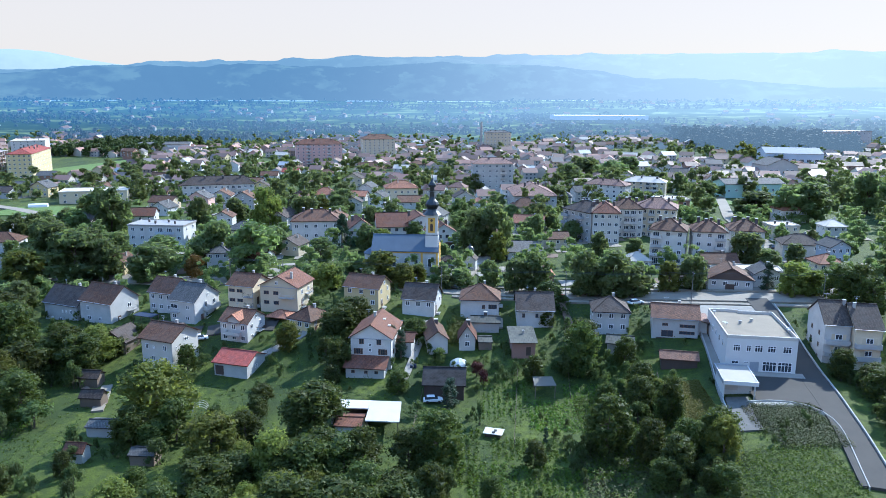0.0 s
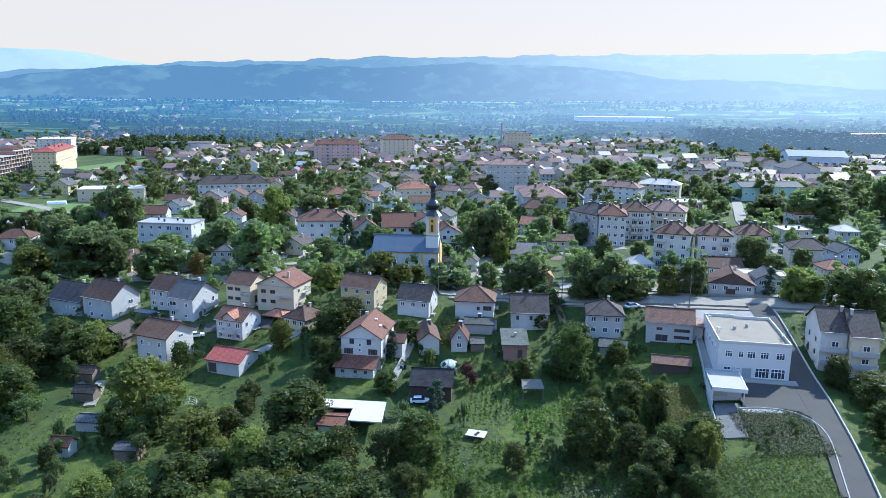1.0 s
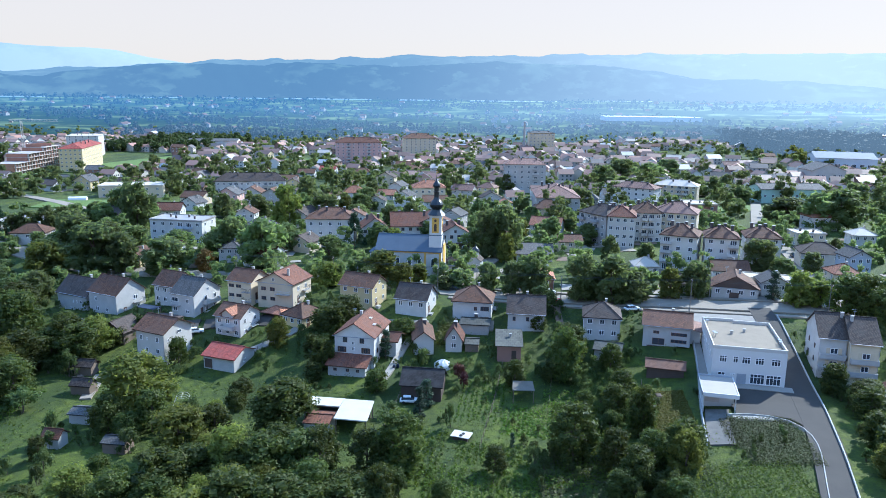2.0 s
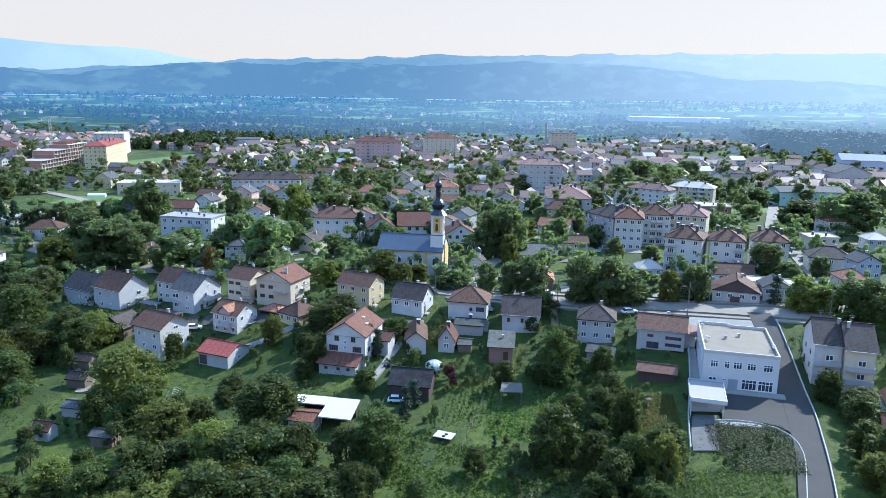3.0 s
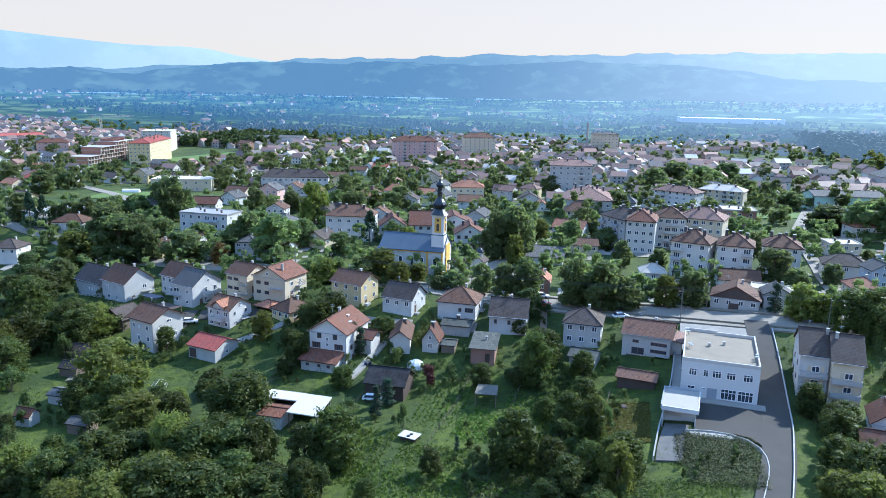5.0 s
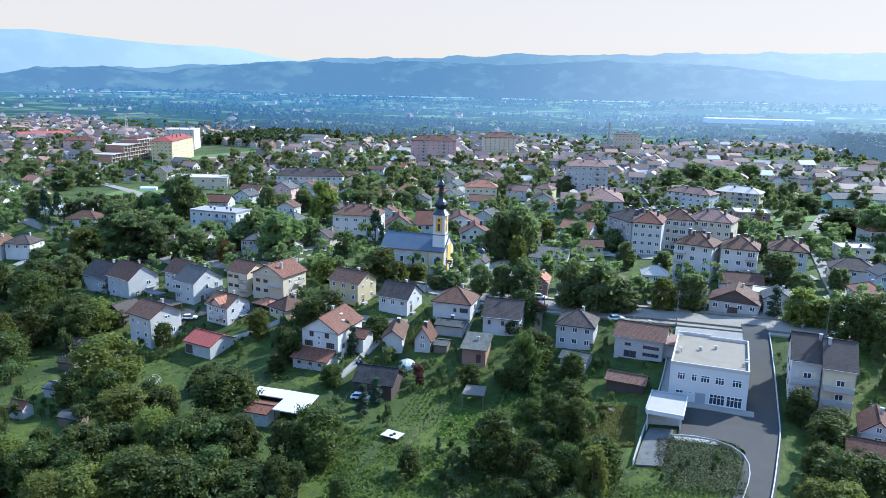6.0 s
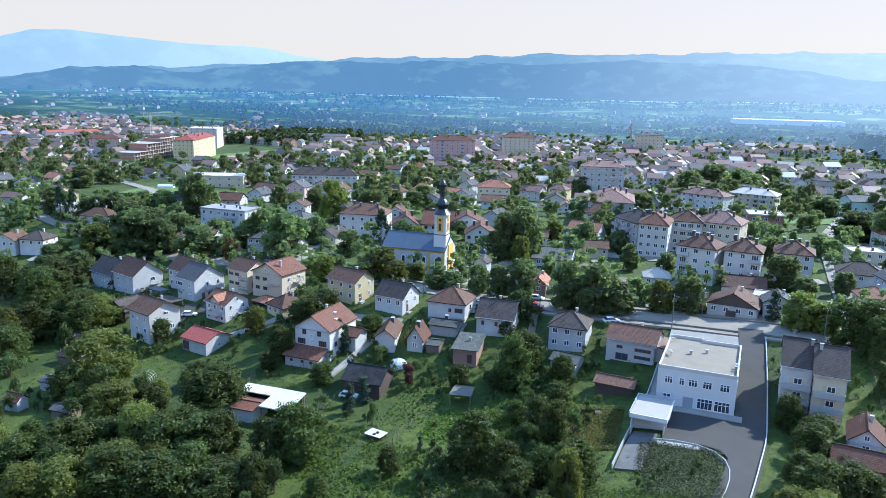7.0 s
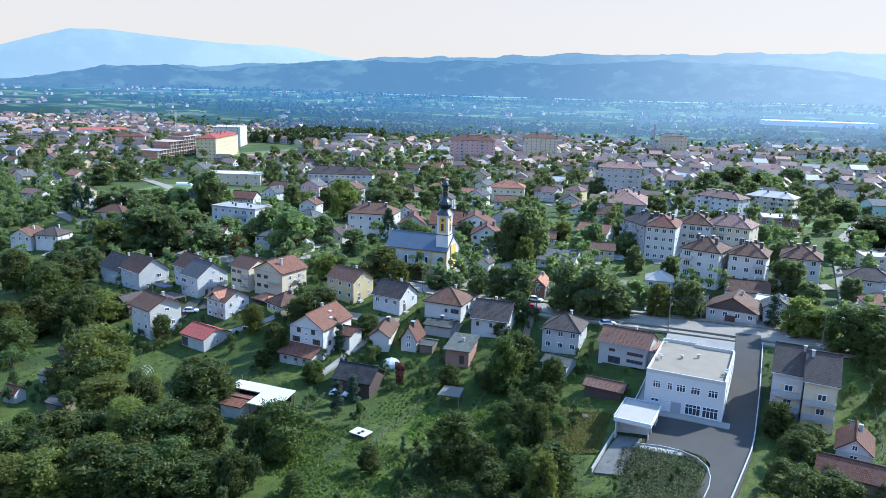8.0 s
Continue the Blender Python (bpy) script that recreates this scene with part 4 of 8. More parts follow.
house((0.6, 177.0), (8.4, 177.0), 6.5, -1.0, 2.7, 3.5, "moss", "grey", label="lean-to workshop with a grey roof", category="shed", name="shed", auto=False, chimneys=((0.0, 0.1),))
house((-9.6, 166.4), (-4.0, 167.6), 11.5, -2.8, 1.2, 3.4, "brown", "beige", "y", label="small outbuilding with a brown pitched roof", category="shed", name="shed", auto=False, chimneys=((0.1, 0.2),))
house((-2.2, 168.8), (2.6, 169.0), 6.5, -2.6, 0.8, 4.4, "redbrown", "grey", "y", label="small summer kitchen with a steep tiled roof", category="shed", name="shed", storeys=1, cols=1, side=1, chimneys=((0.05, -0.1),))
house((2.8, 169.4), (6.4, 169.6), 5.5, -2.4, 0.1, 0.7, "moss", "wood", label="grey board lean-to beside the summer kitchen", category="shed", name="shed", auto=False, chimneys=(), over=0.2)
# dark walls are both old wood and the painted shade of the open front
house((-9.0, 147.5), (0.6, 147.6), 8.6, -5.8, -2.4, 0.2, "blackish", "blackish", label="old weathered barn with a dark tiled roof", category="barn", name="barn", auto=False, chimneys=())


def lean_roof(name, label, corners, thick, material, posts, base, parent=None):
    """A flat canopy on posts from its four roof corners."""
    c = [Vector(v) for v in corners]
    mid = sum(c, Vector()) / 4
    ob = thing(name, pose(mid.x, mid.y, base), label, "shelter")
    bm = bmesh.new()
    o = Vector((mid.x, mid.y, base))
    t = Vector((0, 0, -thick))
    top = [bm.verts.new(v - o) for v in c]
    bot = [bm.verts.new(v - o + t) for v in c]
    bm.faces.new(top), bm.faces.new(bot[::-1])
    for i in range(4):
        j = (i + 1) % 4
        bm.faces.new((bot[i], bot[j], top[j], top[i]))
    bmesh.ops.recalc_face_normals(bm, faces=bm.faces)
    part("roof", bm, material, ob)
    if posts:
        for v in c:
            q = (v - mid) * 0.9 + mid - o
            b = bmesh.new()
            box(b, q.x - 0.09, q.y - 0.09, -1.0, q.x + 0.09, q.y + 0.09, v.z - base - thick)
            part("post", b, WOOD, ob)
    return ob


pav = lean_roof("open_shelter", "garden shelter with a bright white flat roof", ((-18.4, 129.6, -2.6), (-11.7, 129.6, -2.7), (-12.3, 138.3, -2.3), (-18.6, 138.4, -2.3)), 0.22, WHITEMETAL, True, -6.2)
pm = pav.matrix_basis.translation
bm = bmesh.new()
box(bm, -26.5 - pm.x, 134.5 - pm.y, 3.66, -18.604 - pm.x, 138.5 - pm.y, 3.88)
part("roof_wing", bm, WHITEMETAL, pav, "white flat roof over the side bay")
bm = bmesh.new()
box(bm, -26.2 - pm.x, 137.7 - pm.y, -0.8, -13.0 - pm.x, 138.0 - pm.y, 3.5)
part("back_wall", bm, DARKWOOD, pav)
bm = bmesh.new()
box(bm, -26.2 - pm.x, 134.9 - pm.y, -0.8, -26.0 - pm.x, 137.6 - pm.y, 3.5)
part("side_wall", bm, WHITE, pav)
house((-24.3, 128.2), (-18.9, 128.2), 6.2, -6.4, -3.3, -2.75, "redbrown", "white", label="small shed with a tiled roof beside the shelter", category="shed", name="shed", auto=False, chimneys=(), over=0.25)
lean_roof("table_shelter", "small garden shelter with a light grey slab roof", ((15.5, 149.6, -2.7), (20.3, 150.2, -2.7), (19.7, 155.0, -2.5), (15.3, 154.6, -2.5)), 0.12, surface("weathered_slab", (0.15, 0.135, 0.105), (0.095, 0.085, 0.07), 0.95), True, -5.6)
hut = thing("rabbit_hutch", pose(6.6, 131.6, -6.1, 0, 0, -12), "small dark hutch with a white board roof", "hutch")
bm = bmesh.new()
box(bm, -1.5, -1.0, -0.3, 1.5, 1.0, 1.1)
part("body", bm, DARKWOOD, hut)
bm = bmesh.new()
box(bm, -1.9, -1.4, 1.104, 1.9, 1.4, 1.2)
part("roof", bm, WHITEMETAL, hut)
for x, y in ((0.3, 0.2), (0.1, -0.7)):
    bm = bmesh.new()
    cyl(bm, (x, y, 1.2), (x, y, 1.36), 0.33, 0.33, 12)
    cyl(bm, (x, y, 1.36), (x, y, 1.4), 0.2, 0.2, 12)
    part("tyre", bm, RUBBER, hut, "old tyre weighing the roof down")
dome = bmesh.new()
lathe(dome, [(2.0, -0.5), (2.0, 0.6), (1.8, 1.3), (1.3, 1.9), (0.6, 2.25), (0.1, 2.35)], 18)
rk = random.Random(4)
for v_ in dome.verts:
    v_.co += Vector((rk.uniform(-0.22, 0.22), rk.uniform(-0.22, 0.22), rk.uniform(-0.2, 0.12)))
solid("white_tent", dome, PUREWHITE, "crumpled white sheet over a haystack in the garden", "tent", at=pose(-1.6, 163.4, -4.2) @ Matrix.Diagonal((1.05, 1.05, 0.95, 1)))
for x, y, w_, d_, rf, lb in ((-70.6, 129.6, 6.2, 4.6, "grey", "grey wooden garden shed with a flat roof"), (-70.0, 118.4, 4.0, 3.4, "redbrown", "small garden shed with a rusty tiled roof"), (-57.4, 119.0, 5.0, 4.0, "grey", "garden shed with a mossy grey roof"), (-80.0, 142.6, 5.2, 3.6, "dark", "low dark wooden shed"), (-86.0, 152.8, 5.0, 4.0, "dark", "low dark shed beside the lane")):
    z = on_ground(x, y)
    house((x - w_ / 2, y - d_ / 2), (x + w_ / 2, y - d_ / 2), d_, z - 0.1, z + 2.2, z + (2.9 if rf == "grey" else 3.5), rf, "grey" if x < -69 and y < 131 else "wood", label=lb, category="shed", name="shed", auto=False, chimneys=(), over=0.3)
house((-93.2, 168.6), (-84.6, 166.8), 8, -6.0, -1.6, 1.0, "dark", "wood", "y", label="low brown outbuilding with a dark tiled roof", category="shed", name="shed", auto=False, chimneys=())

# ---- the white two-storey building with the flat roof ----
wb = thing("office_building", pose(65.65, 165.0, 0, 0, 0, -4.8), "white two-storey building with a flat gravel roof and white parapet", "building")
WW, WD, WH = 14.8, 20.8, 8.2
part("wall", wall_block(WW, WD, 7.45, foot=-2.5), PUREWHITE, wb)
bm = bmesh.new()
box(bm, -WW / 2 + 0.3, -WD / 2 + 0.3, 7.2, WW / 2 - 0.3, WD / 2 - 0.3, 7.55)
part("roof", bm, GRAVEL, wb, "grey gravel flat roof")
for x0, y0, x1, y1 in ((-WW / 2, -WD / 2, WW / 2, -WD / 2 + 0.3), (-WW / 2, WD / 2 - 0.3, -0.4, WD / 2), (-0.7, WD / 2 - 1.3, WW / 2, WD / 2 - 1.0), (-WW / 2, -WD / 2 + 0.3, -WW / 2 + 0.3, WD / 2 - 0.3), (WW / 2 - 0.3, -WD / 2 + 0.3, WW / 2, WD / 2 - 1.3)):
    bm = bmesh.new()
    box(bm, x0, y0, 7.454, x1, y1, WH, 0, 0.02)
    part("parapet", bm, WHITEMETAL, wb)
for u, ww, nb in ((-5.2, 1.5, 3), (-2.7, 1.0, 2), (-0.6, 1.7, 3), (2.1, 1.7, 3), (5.3, 1.8, 3)):
    window(wb, WW, WD, "front", u, 4.6, ww, 1.5, FRAME, nb, transom=True)
for u, ww, z, hh in ((-5.3, 1.5, 1.7, 0.7), (-3.0, 0.9, 1.9, 0.35)):
    window(wb, WW, WD, "front", u, z, ww, hh, FRAME, 2)
for u in (1.9, 5.1):
    window(wb, WW, WD, "front", u, 0.3, 2.9, 2.2, FRAME, 4, name="shop_window", transom=True)
bm = bmesh.new()
box(bm, -2.2, -WD / 2 - 0.06, 0.1, -0.3, -WD / 2 + 0.02, 2.3)
part("entrance", bm, GREYMETAL, wb, "grey recessed entrance")
for f in ("left", "right"):
    for u in (-7, -3.5, 0, 3.5, 7):
        window(wb, WW, WD, f, u, 4.6, 1.3, 1.4, FRAME, 2, transom=True)
for x, y in ((-2.2, 0.5), (0.8, 2.6)):
    bm = bmesh.new()
    box(bm, x - 0.25, y - 0.25, 7.5, x + 0.25, y + 0.25, 8.2)
    box(bm, x - 0.33, y - 0.33, 8.2, x + 0.33, y + 0.33, 8.32)
    part("vent_chimney", bm, CONCRETE, wb)
for x, y in ((-7.0, 8.8), (-6.6, 7.0), (-6.2, -1.5), (-5.9, -2.3), (7.0, -4.0), (6.9, -5.4)):
    bm = bmesh.new()
    cyl(bm, (x, y, 7.5), (x, y, 8.5), 0.05, 0.05, 6)
    lathe(bm, [(0.05, 8.3), (0.42, 8.42), (0.42, 8.5), (0.05, 8.46)], 12, x, y)
    part("antenna", bm, GREYMETAL, wb, "small roof aerial dish")
an = thing("annex", pose(57.1, 147.0, -2.0, 0, 0, -6.0), "white flat-roofed garage annex with an open front", "annex")
bm = bmesh.new()
box(bm, -3.3, -4.6, 4.0, 3.3, 4.8, 4.45, 0, 0.02)
part("roof", bm, surface("pale_roof_sheet", (0.33, 0.3, 0.255), (0.27, 0.245, 0.21), 0.8, vary=0.02), an, "pale sheet-covered flat roof")
for x0, y0, x1, y1 in ((-3.5, -4.6, -3.304, 5.0), (-3.3, 4.804, 3.3, 5.0)):
    bm = bmesh.new()
    box(bm, x0, y0, 3.9, x1, y1, 4.75)
    part("upstand", bm, GREYMETAL, an, "dark roof upstand")
for x0, y0, x1, y1 in ((-3.3, -4.8, 3.5, -4.604), (3.304, -4.6, 3.5, 5.0)):
    bm = bmesh.new()
    box(bm, x0, y0, 3.7, x1, y1, 4.55)
    part("fascia", bm, PUREWHITE, an)
bm = bmesh.new()
box(bm, -2.6, -1.32, 1.3, 0.3, -1.2, 3.0)
part("sign_panel", bm, WHITEMETAL, an, "white framed panel")
for x0, y0, x1, y1 in ((-3.1, -4.3, -2.9, 4.5), (2.9, 2.0, 3.1, 4.5), (-2.9, 4.3, 2.9, 4.5), (-2.9, -1.2, 2.9, -1.0)):
    bm = bmesh.new()
    box(bm, x0, y0, -2, x1, y1, 3.996)
    part("wall", bm, PUREWHITE, an)
for x, y in ((2.95, -4.2), (2.95, -1.2)):
    bm = bmesh.new()
    box(bm, x - 0.12, y - 0.12, -2, x + 0.12, y + 0.12, 3.996)
    part("post", bm, WHITE, an)
window(an, 5.8, 2.4, "front", -1.2, 1.6, 2.2, 1.2, FRAME, 1)

# ---- the three-storey house with balconies beside the drive ----
for (l_, r_), ez, lb in ((((80.1, 160.3), (86.2, 159.7)), 9.5, "left"), (((85.5, 157.8), (91.8, 157.2)), 9.4, "right")):
    rh, rw, rd, re_, rr_ = house(l_, r_, 12.5, -0.6, ez, 13.6, "dark", "white" if lb == "left" else "cream", label="half of a tall pale house with brown slab roof and balconies", group="twin house", auto=False, chimneys=((0.38 if lb == "left" else -0.3, -0.08),), over=0.35)
    for k in range(3):
        z = 0.9 + k * 2.85
        window(rh, rw, rd, "front", 0.3, z, 1.5, 1.25, FRAME, 2)
        if k:
            balcony(rh, rw, rd, "front", 0, z - 0.85, rw - 0.3, 1.1, CONCRETE, solid_front=True)
            for s in (-1, 1):
                bm = bmesh.new()
                box(bm, 0.3 + s * 1.2 - 0.35, -rd / 2 - 0.05, z, 0.3 + s * 1.2 + 0.35, -rd / 2 + 0.01, z + 1.3)
                part("shutter", bm, CREAM, rh, "pale shutter")
        for f in ("left", "right"):
            window(rh, rw, rd, f, -2.5, z, 0.9, 1.1, BROWNFRAME)
            window(rh, rw, rd, f, 2.5, z, 0.9, 1.1, BROWNFRAME)
house((90.2, 146.4), (96.4, 145.4), 9, -1.2, 2.0, 4.6, "redbrown", "white", "y", label="small white house with a rusty tiled gable roof", group=NEAR, storeys=1, cols=1, side=1)
house((86.6, 138.8), (97.4, 137.2), 6.5, -1.6, 1.0, 3.0, "redbrown", "wood", label="old barn with a long brown tiled roof", category="barn", name="barn", auto=False, chimneys=())
st_house, sw, sd, se, sr = house((66.6, 203.6), (79.2, 201.4), 10, 5.0, 8.8, 12.2, "brown", "white", "y", label="house with a broad brown gable roof across the street", group=NEAR, storeys=1, cols=4)
bm = bmesh.new()
tri = [(-sw / 2 - 0.1, se - 0.1), (sw / 2 + 0.1, se - 0.1), (0, sr - 0.35)]
f_ = [bm.verts.new((x, -sd / 2 - 0.14, z)) for x, z in tri]
b_ = [bm.verts.new((x, -sd / 2 + 0.02, z)) for x, z in tri]
bm.faces.new(f_)
for k in range(3):
    bm.faces.new((f_[k], b_[k], b_[(k + 1) % 3], f_[(k + 1) % 3]))
bmesh.ops.recalc_face_normals(bm, faces=bm.faces)
part("gable_boarding", bm, DARKWOOD, st_house, "dark brown boarded gable")
# solid dark box before the wall imitates the shade of a recess
bm = bmesh.new()
box(bm, -1.4, -sd / 2 - 0.3, 0.0, 1.0, -sd / 2 - 0.02, 2.5)
part("porch", bm, DARKWOOD, st_house, "dark box standing for a shaded porch recess")
house((19.6, 208.4), (24.8, 208.8), 9, 3.4, 7.4, 9.6, "orange", "brick", "y", label="narrow brick house with an orange roof between the street trees", group=NEAR, storeys=1, cols=1, side=2)


def dress(h):
    """A door with its step, a gutter with its downpipe and a roof aerial for a near house."""
    wall = [o for o in h.children if o.name.split(".")[0] == "wall"][0]
    xs_, ys_, zs_ = zip(*(tuple(v.co) for v in wall.data.vertices))
    w, d = max(xs_) - min(xs_), max(ys_) - min(ys_)
    e = min(z for z in zs_ if z > 0.5)
    bm = bmesh.new()
    box(bm, -0.5, -0.05, 0.15, 0.5, 0.02, 2.2)
    door = part("door", bm, BROWNFRAME, h, "brown wooden house door", at=face_at(w, d, "right", -d * 0.22, 0.0))
    bm = bmesh.new()
    box(bm, -0.8, -1.1, -0.6, 0.8, -0.06, 0.12)
    part("doorstep", bm, CONCRETE, door)
    bm = bmesh.new()
    tube(bm, [(-w / 2 - 0.4, -d / 2 - 0.5, e - 0.12), (w / 2 + 0.4, -d / 2 - 0.5, e - 0.16)], 0.08, 5)
    part("gutter", bm, GREYMETAL, h, "grey rain gutter")
    bm = bmesh.new()
    tube(bm, [(w / 2 + 0.2, -d / 2 - 0.48, e - 0.2), (w / 2 - 0.1, -d / 2 - 0.09, e - 0.8), (w / 2 - 0.1, -d / 2 - 0.09, -0.3)], 0.06, 5)
    part("downpipe", bm, GREYMETAL, h)
    top = max(zs_)
    bm = bmesh.new()
    cyl(bm, (-w * 0.2, 0.3, top - 0.4), (-w * 0.2, 0.3, top + 1.9), 0.03, 0.03, 5)
    box(bm, -w * 0.2 - 0.55, 0.27, top + 1.6, -w * 0.2 + 0.55, 0.33, top + 1.66)
    box(bm, -w * 0.2 - 0.35, 0.27, top + 1.25, -w * 0.2 + 0.35, 0.33, top + 1.31)
    part("aerial", bm, GREYMETAL, h)


for o_ in [o for o in scene.collection.objects if o.parent is None and o.type == "EMPTY" and o.name.split(".")[0] == "house"]:
    dress(o_)
for h_, w_, d_, zs_ in ((e_house, ew, ed, (3.0,)), (g_house, gw, gd, (3.2,)), (m_house, mw, md, (3.2,)), (n_house, nw, nd, ())):
    for z in zs_:
        balcony(h_, w_, d_, "right", 1.4, z, 3.2, 1.1, DARKWOOD)

# ---- the church ----
church = thing("church", pose(-21.4, 229.6, 2.6, 0, 0, 0), "white church with ochre corner bands, slate-blue roof and dark onion spire", "church")
CW, CD = 21.0, 11.0
part("wall", wall_block(CW, CD, 8.2, 12.0, "x"), WHITE, church)
part("roof", gable_roof(CW + 0.5, CD + 0.9, 8.1, 12.4, "x"), BLUEROOF, church, "slate-blue sheet metal roof")
bm = bmesh.new()
lathe(bm, [(3.2, -2), (3.2, 6.2)], 14, -CW / 2, 0)
part("apse", bm, WHITE, church)
bm = bmesh.new()
lathe(bm, [(3.5, 6.15), (3.5, 6.35), (1.9, 7.6), (0.15, 8.4)], 14, -CW / 2, 0)
part("apse_roof", bm, BLUEROOF, church)
for u in (-9.6, 5.4, 10.2):
    bm = bmesh.new()
    box(bm, u - 0.32, -CD / 2 - 0.12, -1, u + 0.32, -CD / 2 + 0.02, 7.9)
    part("corner_band", bm, YELLOWTRIM, church, "ochre painted pilaster")
bm = bmesh.new()
box(bm, -CW / 2, -CD / 2 - 0.16, 7.5, CW / 2 + 0.1, -CD / 2 + 0.02, 7.95)
part("cornice", bm, YELLOWTRIM, church, "ochre cornice")


def arched(name, parent, at, w, h, frame_mat, pane_mat):
    """An arched window: a raised surround and a dark pane."""
    def outline(ww, hh):
        pts = [(-ww / 2, 0), (ww / 2, 0)] + [(ww / 2 * math.cos(a), hh - ww / 2 + ww / 2 * math.sin(a)) for a in np.linspace(0, math.pi, 9)]
        return pts
    for nm, ww, hh, y, mt in ((name, w + 0.35, h + 0.2, -0.1, frame_mat), ("pane", w, h, -0.12, pane_mat)):
        bm = bmesh.new()
        o = outline(ww, hh)
        f = [bm.verts.new((x, y, z)) for x, z in o]
        b = [bm.verts.new((x, 0.02, z)) for x, z in o]
        bm.faces.new(f)
        for i in range(len(o)):
            j = (i + 1) % len(o)
            bm.faces.new((f[i], b[i], b[j], f[j]))
        bmesh.ops.recalc_face_normals(bm, faces=bm.faces)
        if nm == name:
            ob = part(nm, bm, mt, parent, at=at)
        else:
            part(nm, bm, mt, ob)
    return ob


for u in (-7.2, -3.4, 0.4, 3.6, 7.9):
    arched("window", church, face_at(CW, CD, "front", u, 3.2), 1.0, 2.6, FRAME, GLASS)
for u in (-2.6, 2.6):
    arched("window", church, face_at(CW, CD, "right", u, 3.2), 1.0, 2.6, FRAME, GLASS)
bm = bmesh.new()
box(bm, 0, -2.3, 0, 0.3, 2.3, 9.6)
part("front_bay", bm, YELLOWTRIM, church, "ochre front panel", at=pose(CW / 2, 0, 0))
arched("door", church, face_at(CW + 0.62, CD, "right", 0, 0.2), 1.6, 3.2, FRAME, DARKWOOD)
TX, TY, TW = 8.4, -2.4, 4.0
bm = bmesh.new()
box(bm, TX - TW / 2, TY - TW / 2, 8, TX + TW / 2, TY + TW / 2, 13.2)
box(bm, TX - TW / 2 + 0.12, TY - TW / 2 + 0.12, 13.2, TX + TW / 2 - 0.12, TY + TW / 2 - 0.12, 19.2)
box(bm, TX - TW / 2 - 0.1, TY - TW / 2 - 0.1, 19.2, TX + TW / 2 + 0.1, TY + TW / 2 + 0.1, 19.5)
tower = part("tower", bm, PUREWHITE, church, "white square bell tower")
bm = bmesh.new()
box(bm, TX - TW / 2 - 0.06, TY - TW / 2 - 0.06, 13.0, TX + TW / 2 + 0.06, TY + TW / 2 + 0.06, 13.25)
part("string_course", bm, BLUEROOF, tower)
for rot in (0, 90, 180, 270):
    at = pose(TX, TY, 0, 0, 0, rot) @ pose(0, -TW / 2 + 0.12, 0)
    bm = bmesh.new()
    box(bm, -1.1, -0.06, 13.9, 1.1, 0.02, 18.6)
    part("panel", bm, YELLOWTRIM, tower, "ochre panel", at=at)
    arched("louvre", tower, at @ pose(0, -0.06, 14.4), 0.85, 2.4, YELLOWTRIM, DARKWOOD)
    bm = bmesh.new()
    cyl(bm, (0, -0.02, 17.8), (0, -0.12, 17.8), 0.42, 0.42, 14)
    part("clock_face", bm, DARKWOOD, tower, at=at)
bm = bmesh.new()
lathe(bm, [(3.0, 19.5), (2.75, 19.75), (2.0, 20.6), (1.55, 21.2), (1.7, 21.6), (2.15, 22.2), (2.2, 22.8), (1.8, 23.5), (1.1, 24.3), (0.8, 25.0), (0.75, 26.4), (1.0, 26.55), (1.0, 26.75), (0.75, 26.9), (0.75, 28.0), (1.15, 28.3), (1.25, 28.8), (0.9, 29.5), (0.35, 30.2), (0.12, 30.9), (0.06, 32.0)], 12, TX, TY, math.pi / 12)
part("spire", bm, DARKMETAL, church, "dark patinated onion spire")
bm = bmesh.new()
box(bm, TX - 0.06, TY - 0.06, 31.9, TX + 0.06, TY + 0.06, 33.6)
box(bm, TX - 0.5, TY - 0.05, 32.8, TX + 0.5, TY + 0.05, 32.95)
part("cross", bm, YELLOWTRIM, church, "gilt cross")

chapel = thing("memorial_chapel", pose(-1.0, 233.5, 2.4, 0, 0, -8), "small white chapel with a dark shingled dome", "chapel")
part("wall", wall_block(4.2, 4.2, 4.2, 6.0, "y"), WHITE, chapel)
part("roof", gable_roof(5.0, 4.8, 4.2, 6.3, "y"), ROOF["dark"], chapel)
bm = bmesh.new()
lathe(bm, [(1.1, 5.2), (1.1, 7.0)], 8)
part("drum", bm, WHITE, chapel)
bm = bmesh.new()
lathe(bm, [(1.5, 6.95), (1.4, 7.3), (1.0, 8.0), (0.3, 8.5), (0.05, 9.3)], 10)
part("dome", bm, DARKMETAL, chapel)
arched("window", chapel, face_at(4.2, 4.2, "front", 0, 1.4), 0.8, 1.7, FRAME, GLASS)
shelter = thing("yard_shelter", pose(-8.4, 237.5, 2.5, 0, 0, 0), "open wooden shelter with a dark roof in the church yard", "shelter")
part("roof", hip_roof(6, 4.5, 2.6, 4.0), ROOF["dark"], shelter)
for sx in (-1, 1):
    for sy in (-1, 1):
        bm = bmesh.new()
        box(bm, sx * 2.5 - 0.1, sy * 1.8 - 0.1, -1, sx * 2.5 + 0.1, sy * 1.8 + 0.1, 2.5)
        part("post", bm, DARKWOOD, shelter)


